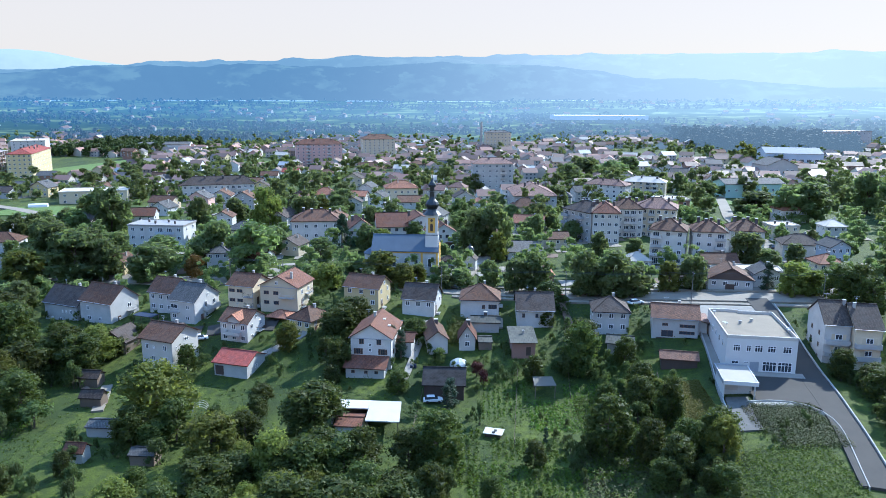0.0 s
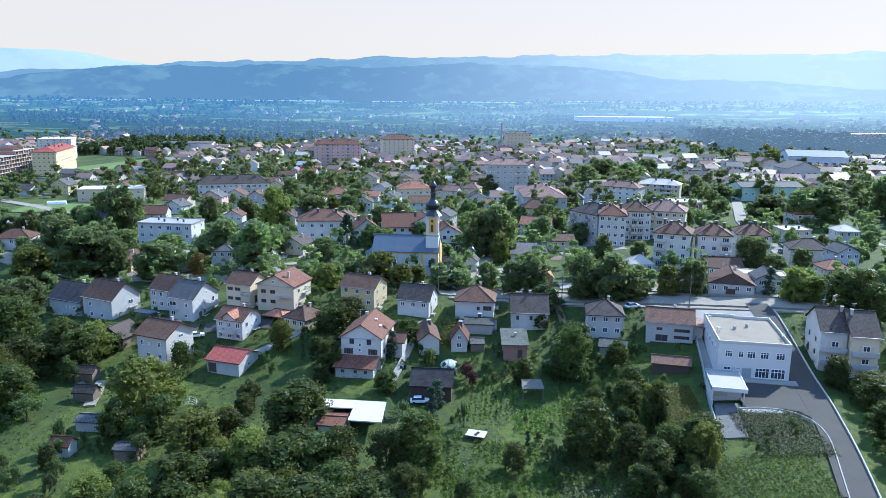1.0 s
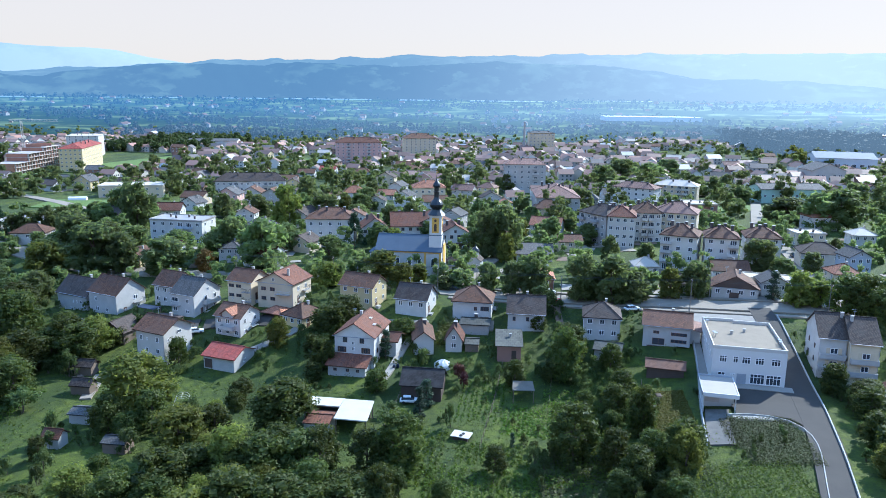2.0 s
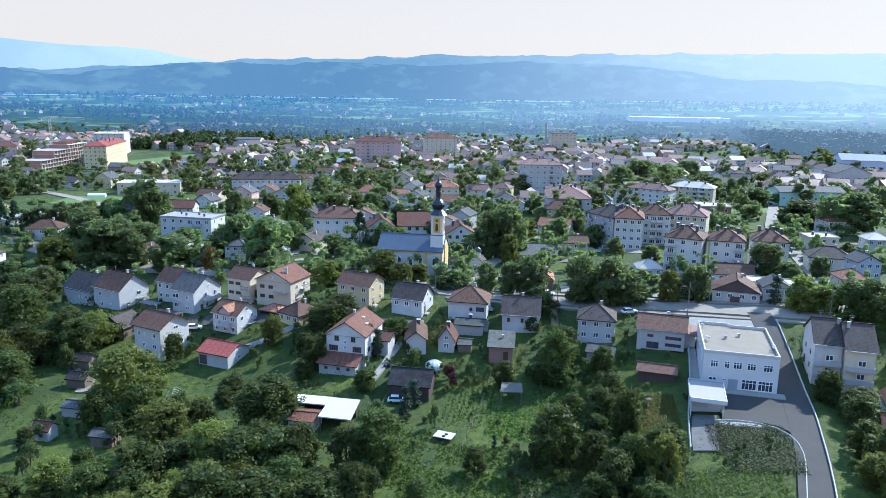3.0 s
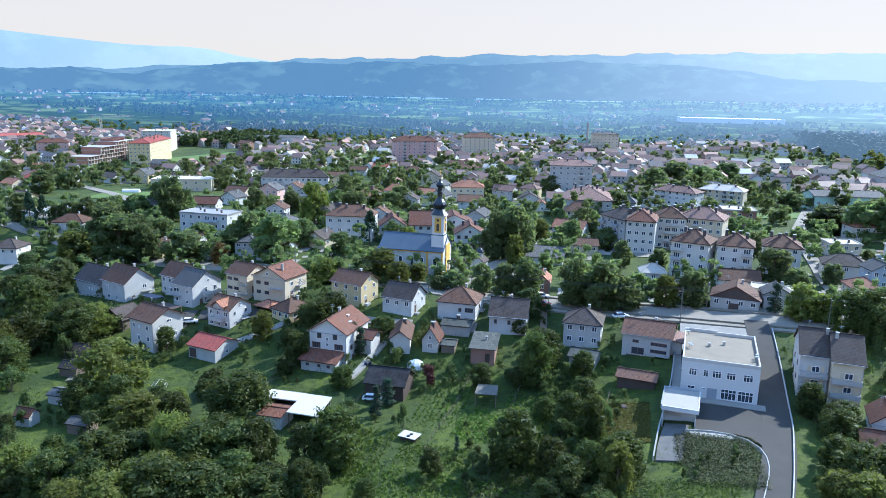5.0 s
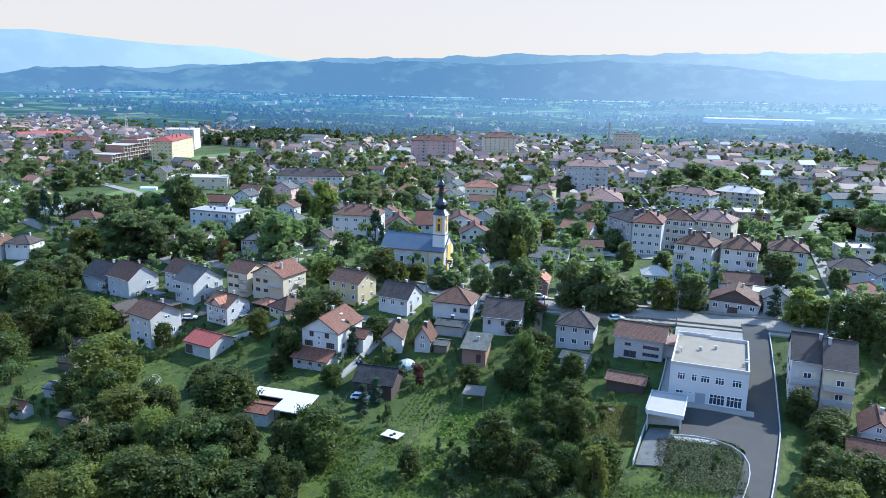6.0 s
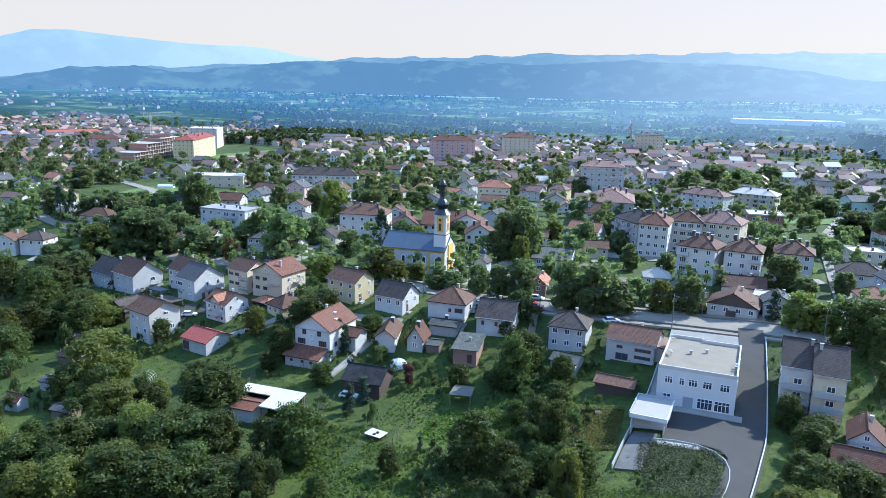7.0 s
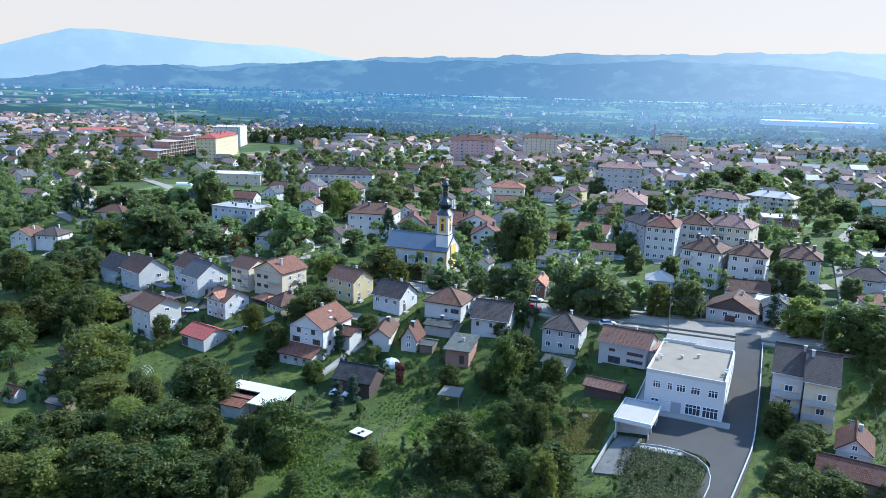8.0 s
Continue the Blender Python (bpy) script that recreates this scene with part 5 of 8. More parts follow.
# ---- apartment blocks and larger buildings ----
def block(left, right, depth, base, eave, ridge, roof, wall, label, cols, storeys, side=2, hip=True, balconies=(), chims=4, flat=False, group="apartment blocks", ww=1.3, frame_mat=None, over=0.5, axis="x", category="apartment block", name="apartment_block", rail=None):
    """A block of flats with rows of windows, stacked balconies and a pitched or flat roof."""
    ch = [(-0.36 + 0.72 * (i + 0.5) / max(chims, 1), 0.13 * (-1) ** i) for i in range(chims)]
    if flat:
        h, w, d, e, r = house(left, right, depth, base, eave, ridge, "grey", wall, hip=True, label=label, auto=False, chimneys=(), group=group, category=category, name=name, over=0.25)
        roof_ob = [o for o in h.children if o.name.startswith("roof")][0]
        bm = bmesh.new()
        W2, D2 = w / 2 + 0.25, d / 2 + 0.25
        box(bm, -W2, -D2, e - 0.2, W2, D2, e + 0.12)
        for x0, y0, x1, y1 in ((-W2, -D2, W2, -D2 + 0.25), (-W2, D2 - 0.25, W2, D2), (-W2, -D2, -W2 + 0.25, D2), (W2 - 0.25, -D2, W2, D2)):
            box(bm, x0, y0, e + 0.1, x1, y1, e + 0.4)
        roof_ob.data = mesh_of("roof", bm, ROOF[roof] if roof in ROOF else GRAVEL)
        for cx, cy in ch:
            chimney(h, cx * w, cy * d, e - 0.2, e + 1.2, 0.6, SOOTY)
    else:
        h, w, d, e, r = house(left, right, depth, base, eave, ridge, roof, wall, axis, hip, label=label, auto=False, chimneys=ch, group=group, category=category, name=name, over=over)
    sh = e / storeys
    for k in range(storeys):
        z = k * sh + 0.95
        for i in range(cols):
            u = (i + 0.5) / cols * w - w / 2
            if i in balconies:
                window(h, w, d, "front", u, z - 0.7, 2.0, 2.0, frame_mat, 3, name="balcony_door")
                if k:
                    balcony(h, w, d, "front", u, z - 0.85, min(w / cols * 0.92, 4.2), 1.2, rail or WHITE, solid_front=True)
            else:
                window(h, w, d, "front", u, z, ww, 1.35, frame_mat)
        for i in range(side):
            for f in ("left", "right"):
                window(h, w, d, f, (i + 0.5) / side * d - d / 2, z, 1.1, 1.3, frame_mat)
    return h


block((57.6, 240.5), (69.2, 236.8), 12, 4.4, 16.0, 19.2, "brown", "beige", "pale grey four-storey block with brown hipped roof", 3, 4, balconies=(0,), group="three small blocks")
block((71.0, 238.0), (82.0, 236.4), 12, 4.4, 16.0, 19.2, "brown", "beige", "pale grey four-storey block with brown hipped roof", 3, 4, balconies=(2,), group="three small blocks")
block((85.2, 245.0), (96.8, 243.6), 12, 4.4, 15.2, 18.4, "brown", "beige", "pale grey four-storey block with brown hipped roof", 3, 4, balconies=(1,), group="three small blocks")
block((33.6, 290.0), (43.6, 276.5), 13, 0.5, 15.2, 18.6, "dark", "grey", "tall grey block with iron balconies and dark roof", 4, 5, balconies=(0, 2), rail=GREYMETAL)
block((43.6, 275.8), (54.6, 274.8), 16, 0.5, 15.6, 19.0, "redbrown", "beige", "tall beige block with an orange-brown mansard roof", 4, 5)
block((54.8, 288.0), (66.0, 288.0), 14, 0.5, 15.4, 18.8, "brown", "beige", "long beige block with shaded balconies", 4, 5, balconies=(1, 2))
block((62.0, 292.0), (78.6, 287.5), 14, 0.5, 15.4, 19.0, "pink", "cream", "cream block with a pale mauve-red roof and skylights", 6, 5, balconies=(2,))
block((-131.0, 263.0), (-109.0, 262.5), 12, 1.0, 10.2, 10.6, "sheet", "white", "white three-storey block with a worn grey sheet roof", 6, 3, flat=True, balconies=(3, 4), rail=BLUEW)
block((-70.0, 268.0), (-51.0, 271.0), 13, 1.0, 11.8, 15.4, "brown", "white", "white three-storey block with a brown hipped roof", 5, 3)
block((16.4, 346.0), (37.6, 348.0), 30, 0.0, 12.0, 16.8, "pink", "white", "large white hall with a pale red hipped roof", 6, 3, chims=6, category="hall", name="hall")
block((55.3, 398.0), (76.0, 387.0), 12, 0.0, 12.2, 14.8, "pink", "white", "white block of flats with a faded red roof", 6, 5, balconies=(1,))
block((79.0, 412.0), (101.0, 405.0), 12, 0.0, 12.0, 14.6, "light", "cream", "cream block of flats with a light roof", 6, 5, balconies=(3, 4))
block((84.6, 346.0), (99.0, 346.5), 13, 1.0, 11.0, 11.4, "light", "brick", "red brick block with a light flat roof", 3, 3, flat=True, chims=3, side=1)
block((136.4, 416.9), (172.0, 424.0), 16, 0.0, 10.4, 12.8, "grey", "green", "pale green school wing with a grey roof", 8, 2, hip=False, chims=0, category="school", name="school")
block((381.0, 874.0), (450.0, 898.0), 30, -3.0, 18.0, 18.6, "sheet", "white", "big white flat-roofed block far off", 10, 5, flat=True, chims=0)
hall, w_, d_, e_, r_ = house((205.0, 547.0), (229.5, 550.5), 22, -3.0, 9.0, 14.0, "grey", "grey", "y", label="wide grey hall with a low dark gable", category="hall", name="hall", auto=False, chimneys=())
for u in (-8.0, -4.0, 4.0, 8.0):
    window(hall, w_, d_, "front", u, 7.6, 2.2, 1.6)
sports, w_, d_, e_, r_ = house((240.0, 648.0), (286.0, 640.0), 44, -3.0, 10.5, 14.5, "sports", "blue", label="big bluish hall with a blue-grey sheet roof", category="hall", name="hall", auto=False, chimneys=())
for k in range(7):
    window(sports, w_, d_, "front", -18.0 + 6.0 * k, 6.4, 3.6, 2.4, bars=4)
block((-167.0, 398.0), (-129.0, 411.0), 12, -1.5, 8.2, 12.4, "dark", "white", "long white terrace with a dark mansard roof", 12, 3, balconies=(2, 3, 8, 9), chims=6, hip=True)
block((-6.0, 478.0), (21.0, 482.0), 14, -2.0, 14.6, 18.0, "pink", "white", "white block of flats with a faded red roof", 6, 5, balconies=(4,))
block((-53.5, 407.0), (-34.8, 411.5), 14, -1.0, 6.8, 10.4, "orange", "cream", "cream house with a broad orange hipped roof", 5, 2, category="house", name="house")
yb = block((-358.0, 531.4), (-341.0, 537.5), 66, -6.0, 12.6, 16.2, "red", "yellow", "six-storey pale yellow block with a red roof", 5, 6, side=12, chims=8)
bm = bmesh.new()
box(bm, 8.53, -32.4, -1, 8.545, 32.4, 18.2)
part("yellow_front", bm, surface("yellow_render", (0.56, 0.47, 0.28), (0.48, 0.4, 0.24)), yb, "pale yellow rendered long side")
block((-434.0, 652.0), (-408.0, 664.0), 36, -6.0, 14.0, 14.6, "light", "white", "tall white block with a flat roof", 5, 8, flat=True, side=9)
block((-166.0, 640.0), (-126.0, 652.0), 18, -6.0, 14.6, 18.6, "redbrown", "pink", "seven-storey pinkish block with a red roof", 9, 7, balconies=(2, 6))
block((-124.0, 745.0), (-92.0, 756.0), 18, -6.0, 13.0, 17.5, "brown", "cream", "tall pale block with a brown roof", 7, 7)
block((0.0, 836.0), (29.0, 841.0), 16, -6.0, 16.0, 18.0, "grey", "cream", "distant pale block beside a tall chimney", 7, 6)
block((-372.0, 770.0), (-320.0, 785.0), 30, -6.0, 3.6, 5.4, "grey", "white", "low industrial hall with a grey roof", 8, 1, hip=False, chims=0, category="hall", name="hall")
block((-226.0, 377.0), (-193.0, 388.0), 17, -0.6, 6.2, 6.8, "light", "cream", "cream school hall with round windows and a white roof", 6, 2, flat=True, chims=0, category="hall", name="hall")
block((-628.0, 660.0), (-603.0, 712.0), 24, -6.0, 2.0, 4.0, "red", "white", "long white hall with a red roof edge", 8, 1, hip=False, chims=0, category="hall", name="hall")
block((-486.0, 571.0), (-464.0, 588.0), 14, -6.0, 6.0, 9.5, "redbrown", "pink", "pinkish house block with a red roof", 5, 4, chims=3)
block((-604.0, 556.0), (-566.0, 592.0), 16, -6.0, 2.6, 3.4, "grey", "pink", "long pale unfinished block", 12, 4, chims=0, hip=False)
block((-190.0, 252.0), (-176.5, 292.0), 11, 0.6, 7.6, 8.4, "sheet", "white", "white three-storey school with tall windows", 6, 3, flat=True, chims=0, category="school", name="school")
house((11.4, 250.0), (24.6, 250.5), 21, 1.4, 5.4, 7.4, "grey", "white", label="low hall with a pale grey sheet roof", category="hall", name="hall", storeys=1, chimneys=())
for l_, r_, dp, ez, rz, ax in (((-49.0, 272.0), (-38.5, 276.0), 12, 8.0, 12.0, "y"), ((-38.5, 277.0), (-26.0, 280.0), 14, 8.4, 13.0, "x"), ((-29.6, 280.5), (-13.6, 285.5), 14, 8.6, 12.6, "y"), ((-17.4, 266.0), (-6.0, 269.2), 11, 8.2, 11.8, "y")):
    inn, iw, id_, ie, ir = house(l_, r_, dp, 1.6, ez, rz, "redbrown", "white", ax, label="white inn building with a brown tiled roof and arched porch", category="inn", name="inn", group="inn range", frame_mat=BROWNFRAME, chimneys=((0.2, 0.2), (-0.2, 0.1)), cols=4)
    bm = bmesh.new()
    box(bm, -iw / 2 + 0.4, -id_ / 2 - 1.5, -1, iw / 2 - 0.4, -id_ / 2 - 0.02, 2.9)
    part("porch", bm, DARKWOOD, inn, "dark brown timber porch")
    for u in (-0.3, 0.0, 0.3):
        arched("arch", inn, pose(u * iw, -id_ / 2 - 1.5, 0.2), 1.7, 2.2, FRAME, GLASS)
    bm = bmesh.new()
    box(bm, -iw / 2 + 0.2, -id_ / 2 - 1.8, 2.904, iw / 2 - 0.2, -id_ / 2 - 0.02, 3.1)
    part("porch_roof", bm, ROOF["brown"], inn)

# the block under construction with its crane
site = thing("unfinished_block", pose(-388.6, 538.6, -6, 0, 0, 100), "unfinished red-brick and concrete block with open floors", "construction site")
RAW = surface("raw_concrete", (0.4, 0.36, 0.32), (0.3, 0.27, 0.24), 0.9)
REDBRICK = surface("red_brick_infill", (0.4, 0.2, 0.13), (0.3, 0.15, 0.1), 0.9)


def boxes(*dims):
    bm = bmesh.new()
    for d in dims:
        box(bm, *d)
    return bm


COLUMN = mesh_of("column", boxes((-0.4, -0.5, 0, 0.4, 0.3, 2.746)), RAW)
BAY = mesh_of("infill", boxes((0.4, 1.0, 0.004, 2.9, 1.2, 2.74), (0.0, 1.0, 0.004, 0.4, 1.2, 1.0)), REDBRICK)
for k in range(6):
    x0 = -37.0 if k < 3 else (-17.0 if k < 5 else 7.0)
    bm = bmesh.new()
    box(bm, x0, -9.6, 3.0 * k + 2.75, 37, 9, 3.0 * k + 3.0)
    part("floor_slab", bm, RAW, site)
    n = int((37 - x0) / 4)
    for i in range(n + 1):
        x = x0 + 0.4 + i * (37 - x0 - 0.8) / n
        part("column", COLUMN, None, site, at=pose(x, -8.2, 3.0 * k))
        if i < n and (i * 7 + k * 3) % 5:
            part("infill", BAY, None, site, at=pose(x + 0.2, -8.2, 3.0 * k))
    bm = boxes((x0 + 0.2, -7.4, 3.0 * k + 0.004, x0 + 0.5, 8.4, 3.0 * k + 2.74), (x0 + 0.6, -1.2, 3.0 * k + 0.004, 36.6, -1.0, 3.0 * k + 2.74))
    part("inner_wall", bm, REDBRICK, site, "red brick end and spine walls")
for x in (9, 18, 26):
    part("wall_stub", boxes((x, -6, 18.0, x + 0.3, 6, 20.3)), REDBRICK, site, "brick stub of the next floor")
crane = thing("tower_crane", pose(-470, 640, -6, 0, 0, 20), "slim tower crane over the building site", "crane")
bm = bmesh.new()
for sx in (-0.8, 0.8):
    for sy in (-0.8, 0.8):
        cyl(bm, (sx, sy, 0), (sx, sy, 34), 0.14, 0.14, 5)
for k in range(16):
    s = -1 if k % 2 else 1
    cyl(bm, (-0.8 * s, -0.8, 2.1 * k), (0.8 * s, -0.8, 2.1 * k + 2.1), 0.09, 0.09, 4)
    cyl(bm, (-0.8, 0.8 * s, 2.1 * k), (-0.8, -0.8 * s, 2.1 * k + 2.1), 0.09, 0.09, 4)
part("mast", bm, WHITEMETAL, crane)
bm = bmesh.new()
for y, z in ((-0.7, 34), (0.7, 34), (0, 35.4)):
    cyl(bm, (-10, y, z), (32, y, z), 0.14, 0.14, 5)
for k in range(20):
    cyl(bm, (-10 + 2.1 * k, -0.7 if k % 2 else 0.7, 34), (-8 + 2.1 * k, 0, 35.4), 0.08, 0.08, 4)
part("jib", bm, WHITEMETAL, crane)
bm = bmesh.new()
box(bm, -10, -1, 32.6, -7, 1, 34)
part("counterweight", bm, CONCRETE, crane)

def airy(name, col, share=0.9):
    """Surfaces of the distant valley, with the hills' haze put into their emission."""
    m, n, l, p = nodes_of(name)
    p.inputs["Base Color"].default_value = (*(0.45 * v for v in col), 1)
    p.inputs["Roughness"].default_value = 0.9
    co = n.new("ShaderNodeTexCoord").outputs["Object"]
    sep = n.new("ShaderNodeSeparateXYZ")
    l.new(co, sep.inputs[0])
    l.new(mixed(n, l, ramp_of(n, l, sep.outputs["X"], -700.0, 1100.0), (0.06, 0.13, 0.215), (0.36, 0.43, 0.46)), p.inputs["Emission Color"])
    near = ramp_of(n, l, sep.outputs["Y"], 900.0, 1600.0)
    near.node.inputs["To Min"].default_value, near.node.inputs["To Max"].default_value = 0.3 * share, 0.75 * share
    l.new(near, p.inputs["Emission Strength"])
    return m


stack = bmesh.new()
cyl(stack, (0, 0, -1), (0, 0, 34), 1.5, 1.1, 14)
solid("factory_chimney", stack, CONCRETE, "tall pale factory chimney", "chimney", at=pose(-5, 832, -6))
gl_ = bmesh.new()
box(gl_, -85, -30, 0, 85, 30, 7)
box(gl_, -85.3, -30.3, 7, 85.3, 30.3, 7.6)
# extra emission makes this hall pale, as if through bright haze
solid("greenhouse_hall", gl_, airy("hazy_sheet", (0.8, 0.8, 0.8), 2.2), "vast pale flat-roofed hall far off", "hall", at=pose(204, 1400, valley_at(204, 1400) + 7.0, 0, 0, 5))


def town_house(x, y, w, d, turn, h, roof, wall, axis):
    """A town house at the place of its footprint's middle."""
    w, d = min(w, 13.5), min(d, 10.5)
    a = radians(turn)
    u, v = Vector((math.cos(a), math.sin(a))), Vector((-math.sin(a), math.cos(a)))
    c = Vector((x, y)) - v * d / 2
    z = ground_at(x, y)
    look_of = {"white": "white", "cream": "cream", "yellow": "yellow", "pink": "pinkish", "blue": "pale blue", "brick": "bare brick", "grey": "grey", "beige": "beige", "green": "pale green"}[wall]
    roof_of = {"redbrown": "red-brown tiled", "light": "light sheet metal", "pink": "faded red tiled"}.get(roof, roof + " tiled")
    rise = (d if axis == "x" else w) * 0.5 * 0.55
    house(c - u * w / 2, c + u * w / 2, d, z, z + h, z + h + rise, roof, wall, axis, (int(x) + int(y)) % 4 == 0, label=f"{look_of} town house with a {roof_of} roof", group="town houses", cols=3 if w < 14 else 4,
          storeys=max(1, int(h / 2.7)), side=2 if y < 450 else 1, chimneys=((0.15, 0.12),))


town_house(-290, 362, 18.5, 11.0, 12, 6, "red", "white", "y")
town_house(-173, 253, 17.5, 11.0, 12, 4, "brown", "white", "x")
town_house(-186, 221, 10.0, 10.0, 10, 5, "brown", "white", "y")
town_house(-176, 224, 10.5, 10.0, 12, 5, "dark", "white", "x")
town_house(-274, 405, 14.8, 11.0, -12, 4, "dark", "white", "x")
town_house(-287, 442, 15.0, 11.0, 6, 4, "grey", "white", "x")
town_house(-258, 416, 13.2, 10.8, -6, 6, "grey", "yellow", "y")
town_house(-316, 515, 19.0, 11.0, 6, 5, "grey", "brick", "x")
town_house(-262, 502, 16.0, 11.0, 12, 5, "brown", "white", "y")
town_house(-215, 448, 10.2, 8.8, -6, 7, "grey", "white", "y")
town_house(-162, 365, 13.9, 11.0, -6, 4, "brown", "cream", "x")
town_house(-147, 309, 12.5, 11.0, 12, 5, "redbrown", "white", "x")
town_house(-152, 342, 10.7, 9.1, -12, 4, "grey", "white", "y")
town_house(-347, 705, 18.4, 11.0, -12, 8, "brown", "brick", "x")
town_house(-363, 787, 19.0, 11.0, 12, 6, "grey", "white", "y")
town_house(-237, 526, 17.2, 11.0, -12, 4, "brown", "white", "x")
town_house(-224, 539, 19.0, 11.0, 0, 4, "brown", "white", "x")
town_house(-141, 391, 11.7, 10.2, 6, 5, "brown", "white", "y")
town_house(-110, 308, 9.3, 8.7, 6, 5, "brown", "white", "y")
town_house(-87, 239, 8.2, 7.5, 12, 5, "grey", "white", "x")
town_house(-74, 236, 11.9, 10.3, -6, 4, "brown", "white", "x")
town_house(-66, 256, 9.7, 9.4, -12, 4, "dark", "cream", "y")
town_house(-153, 482, 15.7, 11.0, 6, 5, "brown", "pink", "x")
town_house(-161, 546, 15.0, 11.0, 6, 4, "brown", "white", "x")
town_house(-149, 563, 18.0, 11.0, 0, 5, "red", "white", "x")
town_house(-108, 465, 16.3, 11.0, 6, 5, "pink", "white", "y")
town_house(-90, 418, 13.2, 11.0, 12, 4, "orange", "white", "y")
town_house(-120, 556, 17.6, 11.0, 12, 5, "brown", "white", "x")
town_house(-86, 487, 16.0, 11.0, 0, 8, "dark", "cream", "y")
town_house(-54, 387, 10.3, 9.4, -12, 6, "grey", "white", "y")
town_house(-37, 383, 14.2, 11.0, 12, 4, "brown", "white", "x")
town_house(-22, 335, 9.3, 8.5, -6, 4, "grey", "white", "y")
town_house(-99, 616, 14.4, 11.0, 0, 5, "brown", "white", "x")
town_house(-87, 587, 15.5, 11.0, 12, 5, "brown", "pink", "x")
town_house(-68, 609, 19.0, 11.0, -6, 4, "light", "white", "x")
town_house(-58, 638, 19.0, 11.0, 12, 5, "brown", "white", "x")
town_house(-38, 639, 13.7, 11.0, -12, 5, "grey", "white", "x")
town_house(-37, 508, 19.0, 11.0, 6, 6, "light", "white", "x")
town_house(-27, 434, 14.6, 11.0, -12, 6, "pink", "white", "x")
town_house(-4, 505, 16.9, 11.0, -6, 6, "brown", "white", "y")
town_house(22, 346, 13.1, 9.9, 6, 6, "brown", "cream", "y")
town_house(22, 307, 14.0, 11.0, -12, 4, "orange", "white", "x")
town_house(30, 271, 9.5, 7.5, 12, 4, "brown", "cream", "x")
town_house(78, 886, 19.0, 11.0, 6, 5, "brown", "white", "x")
town_house(123, 944, 19.0, 11.0, 0, 5, "light", "white", "x")
town_house(148, 907, 19.0, 11.0, 0, 5, "light", "white", "y")
town_house(135, 696, 13.9, 11.0, -12, 5, "light", "white", "x")
town_house(176, 864, 19.0, 11.0, -12, 5, "brown", "white", "x")
town_house(58, 415, 18.9, 11.0, 12, 6, "grey", "white", "x")
town_house(47, 851, 19.0, 11.0, -6, 5, "pink", "white", "x")
town_house(142, 592, 18.3, 11.0, 0, 5, "brown", "white", "y")
town_house(143, 547, 19.0, 11.0, -6, 5, "grey", "white", "x")
town_house(123, 459, 14.2, 11.0, 0, 5, "light", "cream", "y")
town_house(237, 877, 19.0, 11.0, -6, 6, "light", "white", "y")
town_house(171, 638, 19.0, 11.0, 6, 5, "pink", "white", "x")
town_house(191, 636, 17.9, 11.0, 12, 5, "grey", "white", "y")
town_house(133, 319, 12.0, 10.0, 12, 6, "orange", "beige", "y")
town_house(110, 250, 14.2, 11.0, -6, 5, "dark", "white", "x")
town_house(109, 227, 8.6, 8.4, 6, 3, "orange", "cream", "y")
town_house(116, 238, 8.0, 8.0, 12, 6, "grey", "blue", "y")
town_house(77, 230, 12.0, 9.0, 0, 3, "brown", "beige", "x")
town_house(53, 235, 8.3, 7.5, 6, 3, "light", "white", "y")
town_house(138, 849, 19.0, 11.0, 0, 5, "brown", "white", "x")
town_house(229, 744, 19.0, 11.0, 12, 5, "brown", "pink", "x")
town_house(291, 915, 19.0, 11.0, -6, 5, "grey", "white", "x")
town_house(227, 649, 19.0, 11.0, 0, 5, "pink", "white", "y")
town_house(-240, 761, 18.5, 11.0, 0, 4, "light", "white", "x")
town_house(-198, 545, 18.0, 11.0, 0, 4, "brown", "white", "x")
town_house(-203, 728, 19.0, 11.0, -12, 4, "light", "white", "x")
town_house(-171, 742, 19.0, 11.0, -12, 4, "brown", "white", "y")
town_house(-45, 796, 19.0, 11.0, 0, 4, "light", "white", "x")
town_house(-22, 856, 19.0, 11.0, 0, 4, "light", "white", "x")
town_house(6, 866, 19.0, 11.0, 0, 4, "brown", "white", "x")
town_house(-71, 820, 19.0, 11.0, -6, 5, "brown", "white", "x")
town_house(-79, 952, 19.0, 11.0, 0, 4, "light", "white", "x")
town_house(-111, 241, 9.5, 7.9, 6, 4, "brown", "white", "x")
town_house(-119, 234, 8.0, 7.5, -12, 4, "brown", "yellow", "y")
town_house(63, 211, 9.0, 7.5, -4, 3, "dark", "beige", "x")
town_house(84, 209, 8.0, 7.5, 0, 4, "grey", "white", "y")

town_house(137, 287, 9.0, 8.0, 4, 4, "light", "white", "x")
block((113.5, 283.0), (124.5, 284.5), 9, 4.6, 10.2, 10.8, "light", "cream", "cream flat-roofed house among trees", 3, 2, flat=True, chims=2, category="house", name="house")
block((78.5, 216.0), (91.5, 214.0), 7, 4.2, 8.6, 9.0, "light", "white", "low white flat-roofed workshop behind the street", 4, 1, flat=True, chims=0, category="workshop", name="workshop")
tunnel = bmesh.new()
lathe(tunnel, [(2.2, 0.0), (2.2, 9.0)], 16)
bmesh.ops.bisect_plane(tunnel, geom=tunnel.verts[:] + tunnel.edges[:] + tunnel.faces[:], plane_co=(0, 0, 0), plane_no=(0, 1, 0), clear_inner=True)
solid("polytunnel", tunnel, PUREWHITE, "long white polytunnel in the meadow", "polytunnel", at=pose(-232, 360, ground_at(-232, 360) - 0.1, 90, 0, 112))

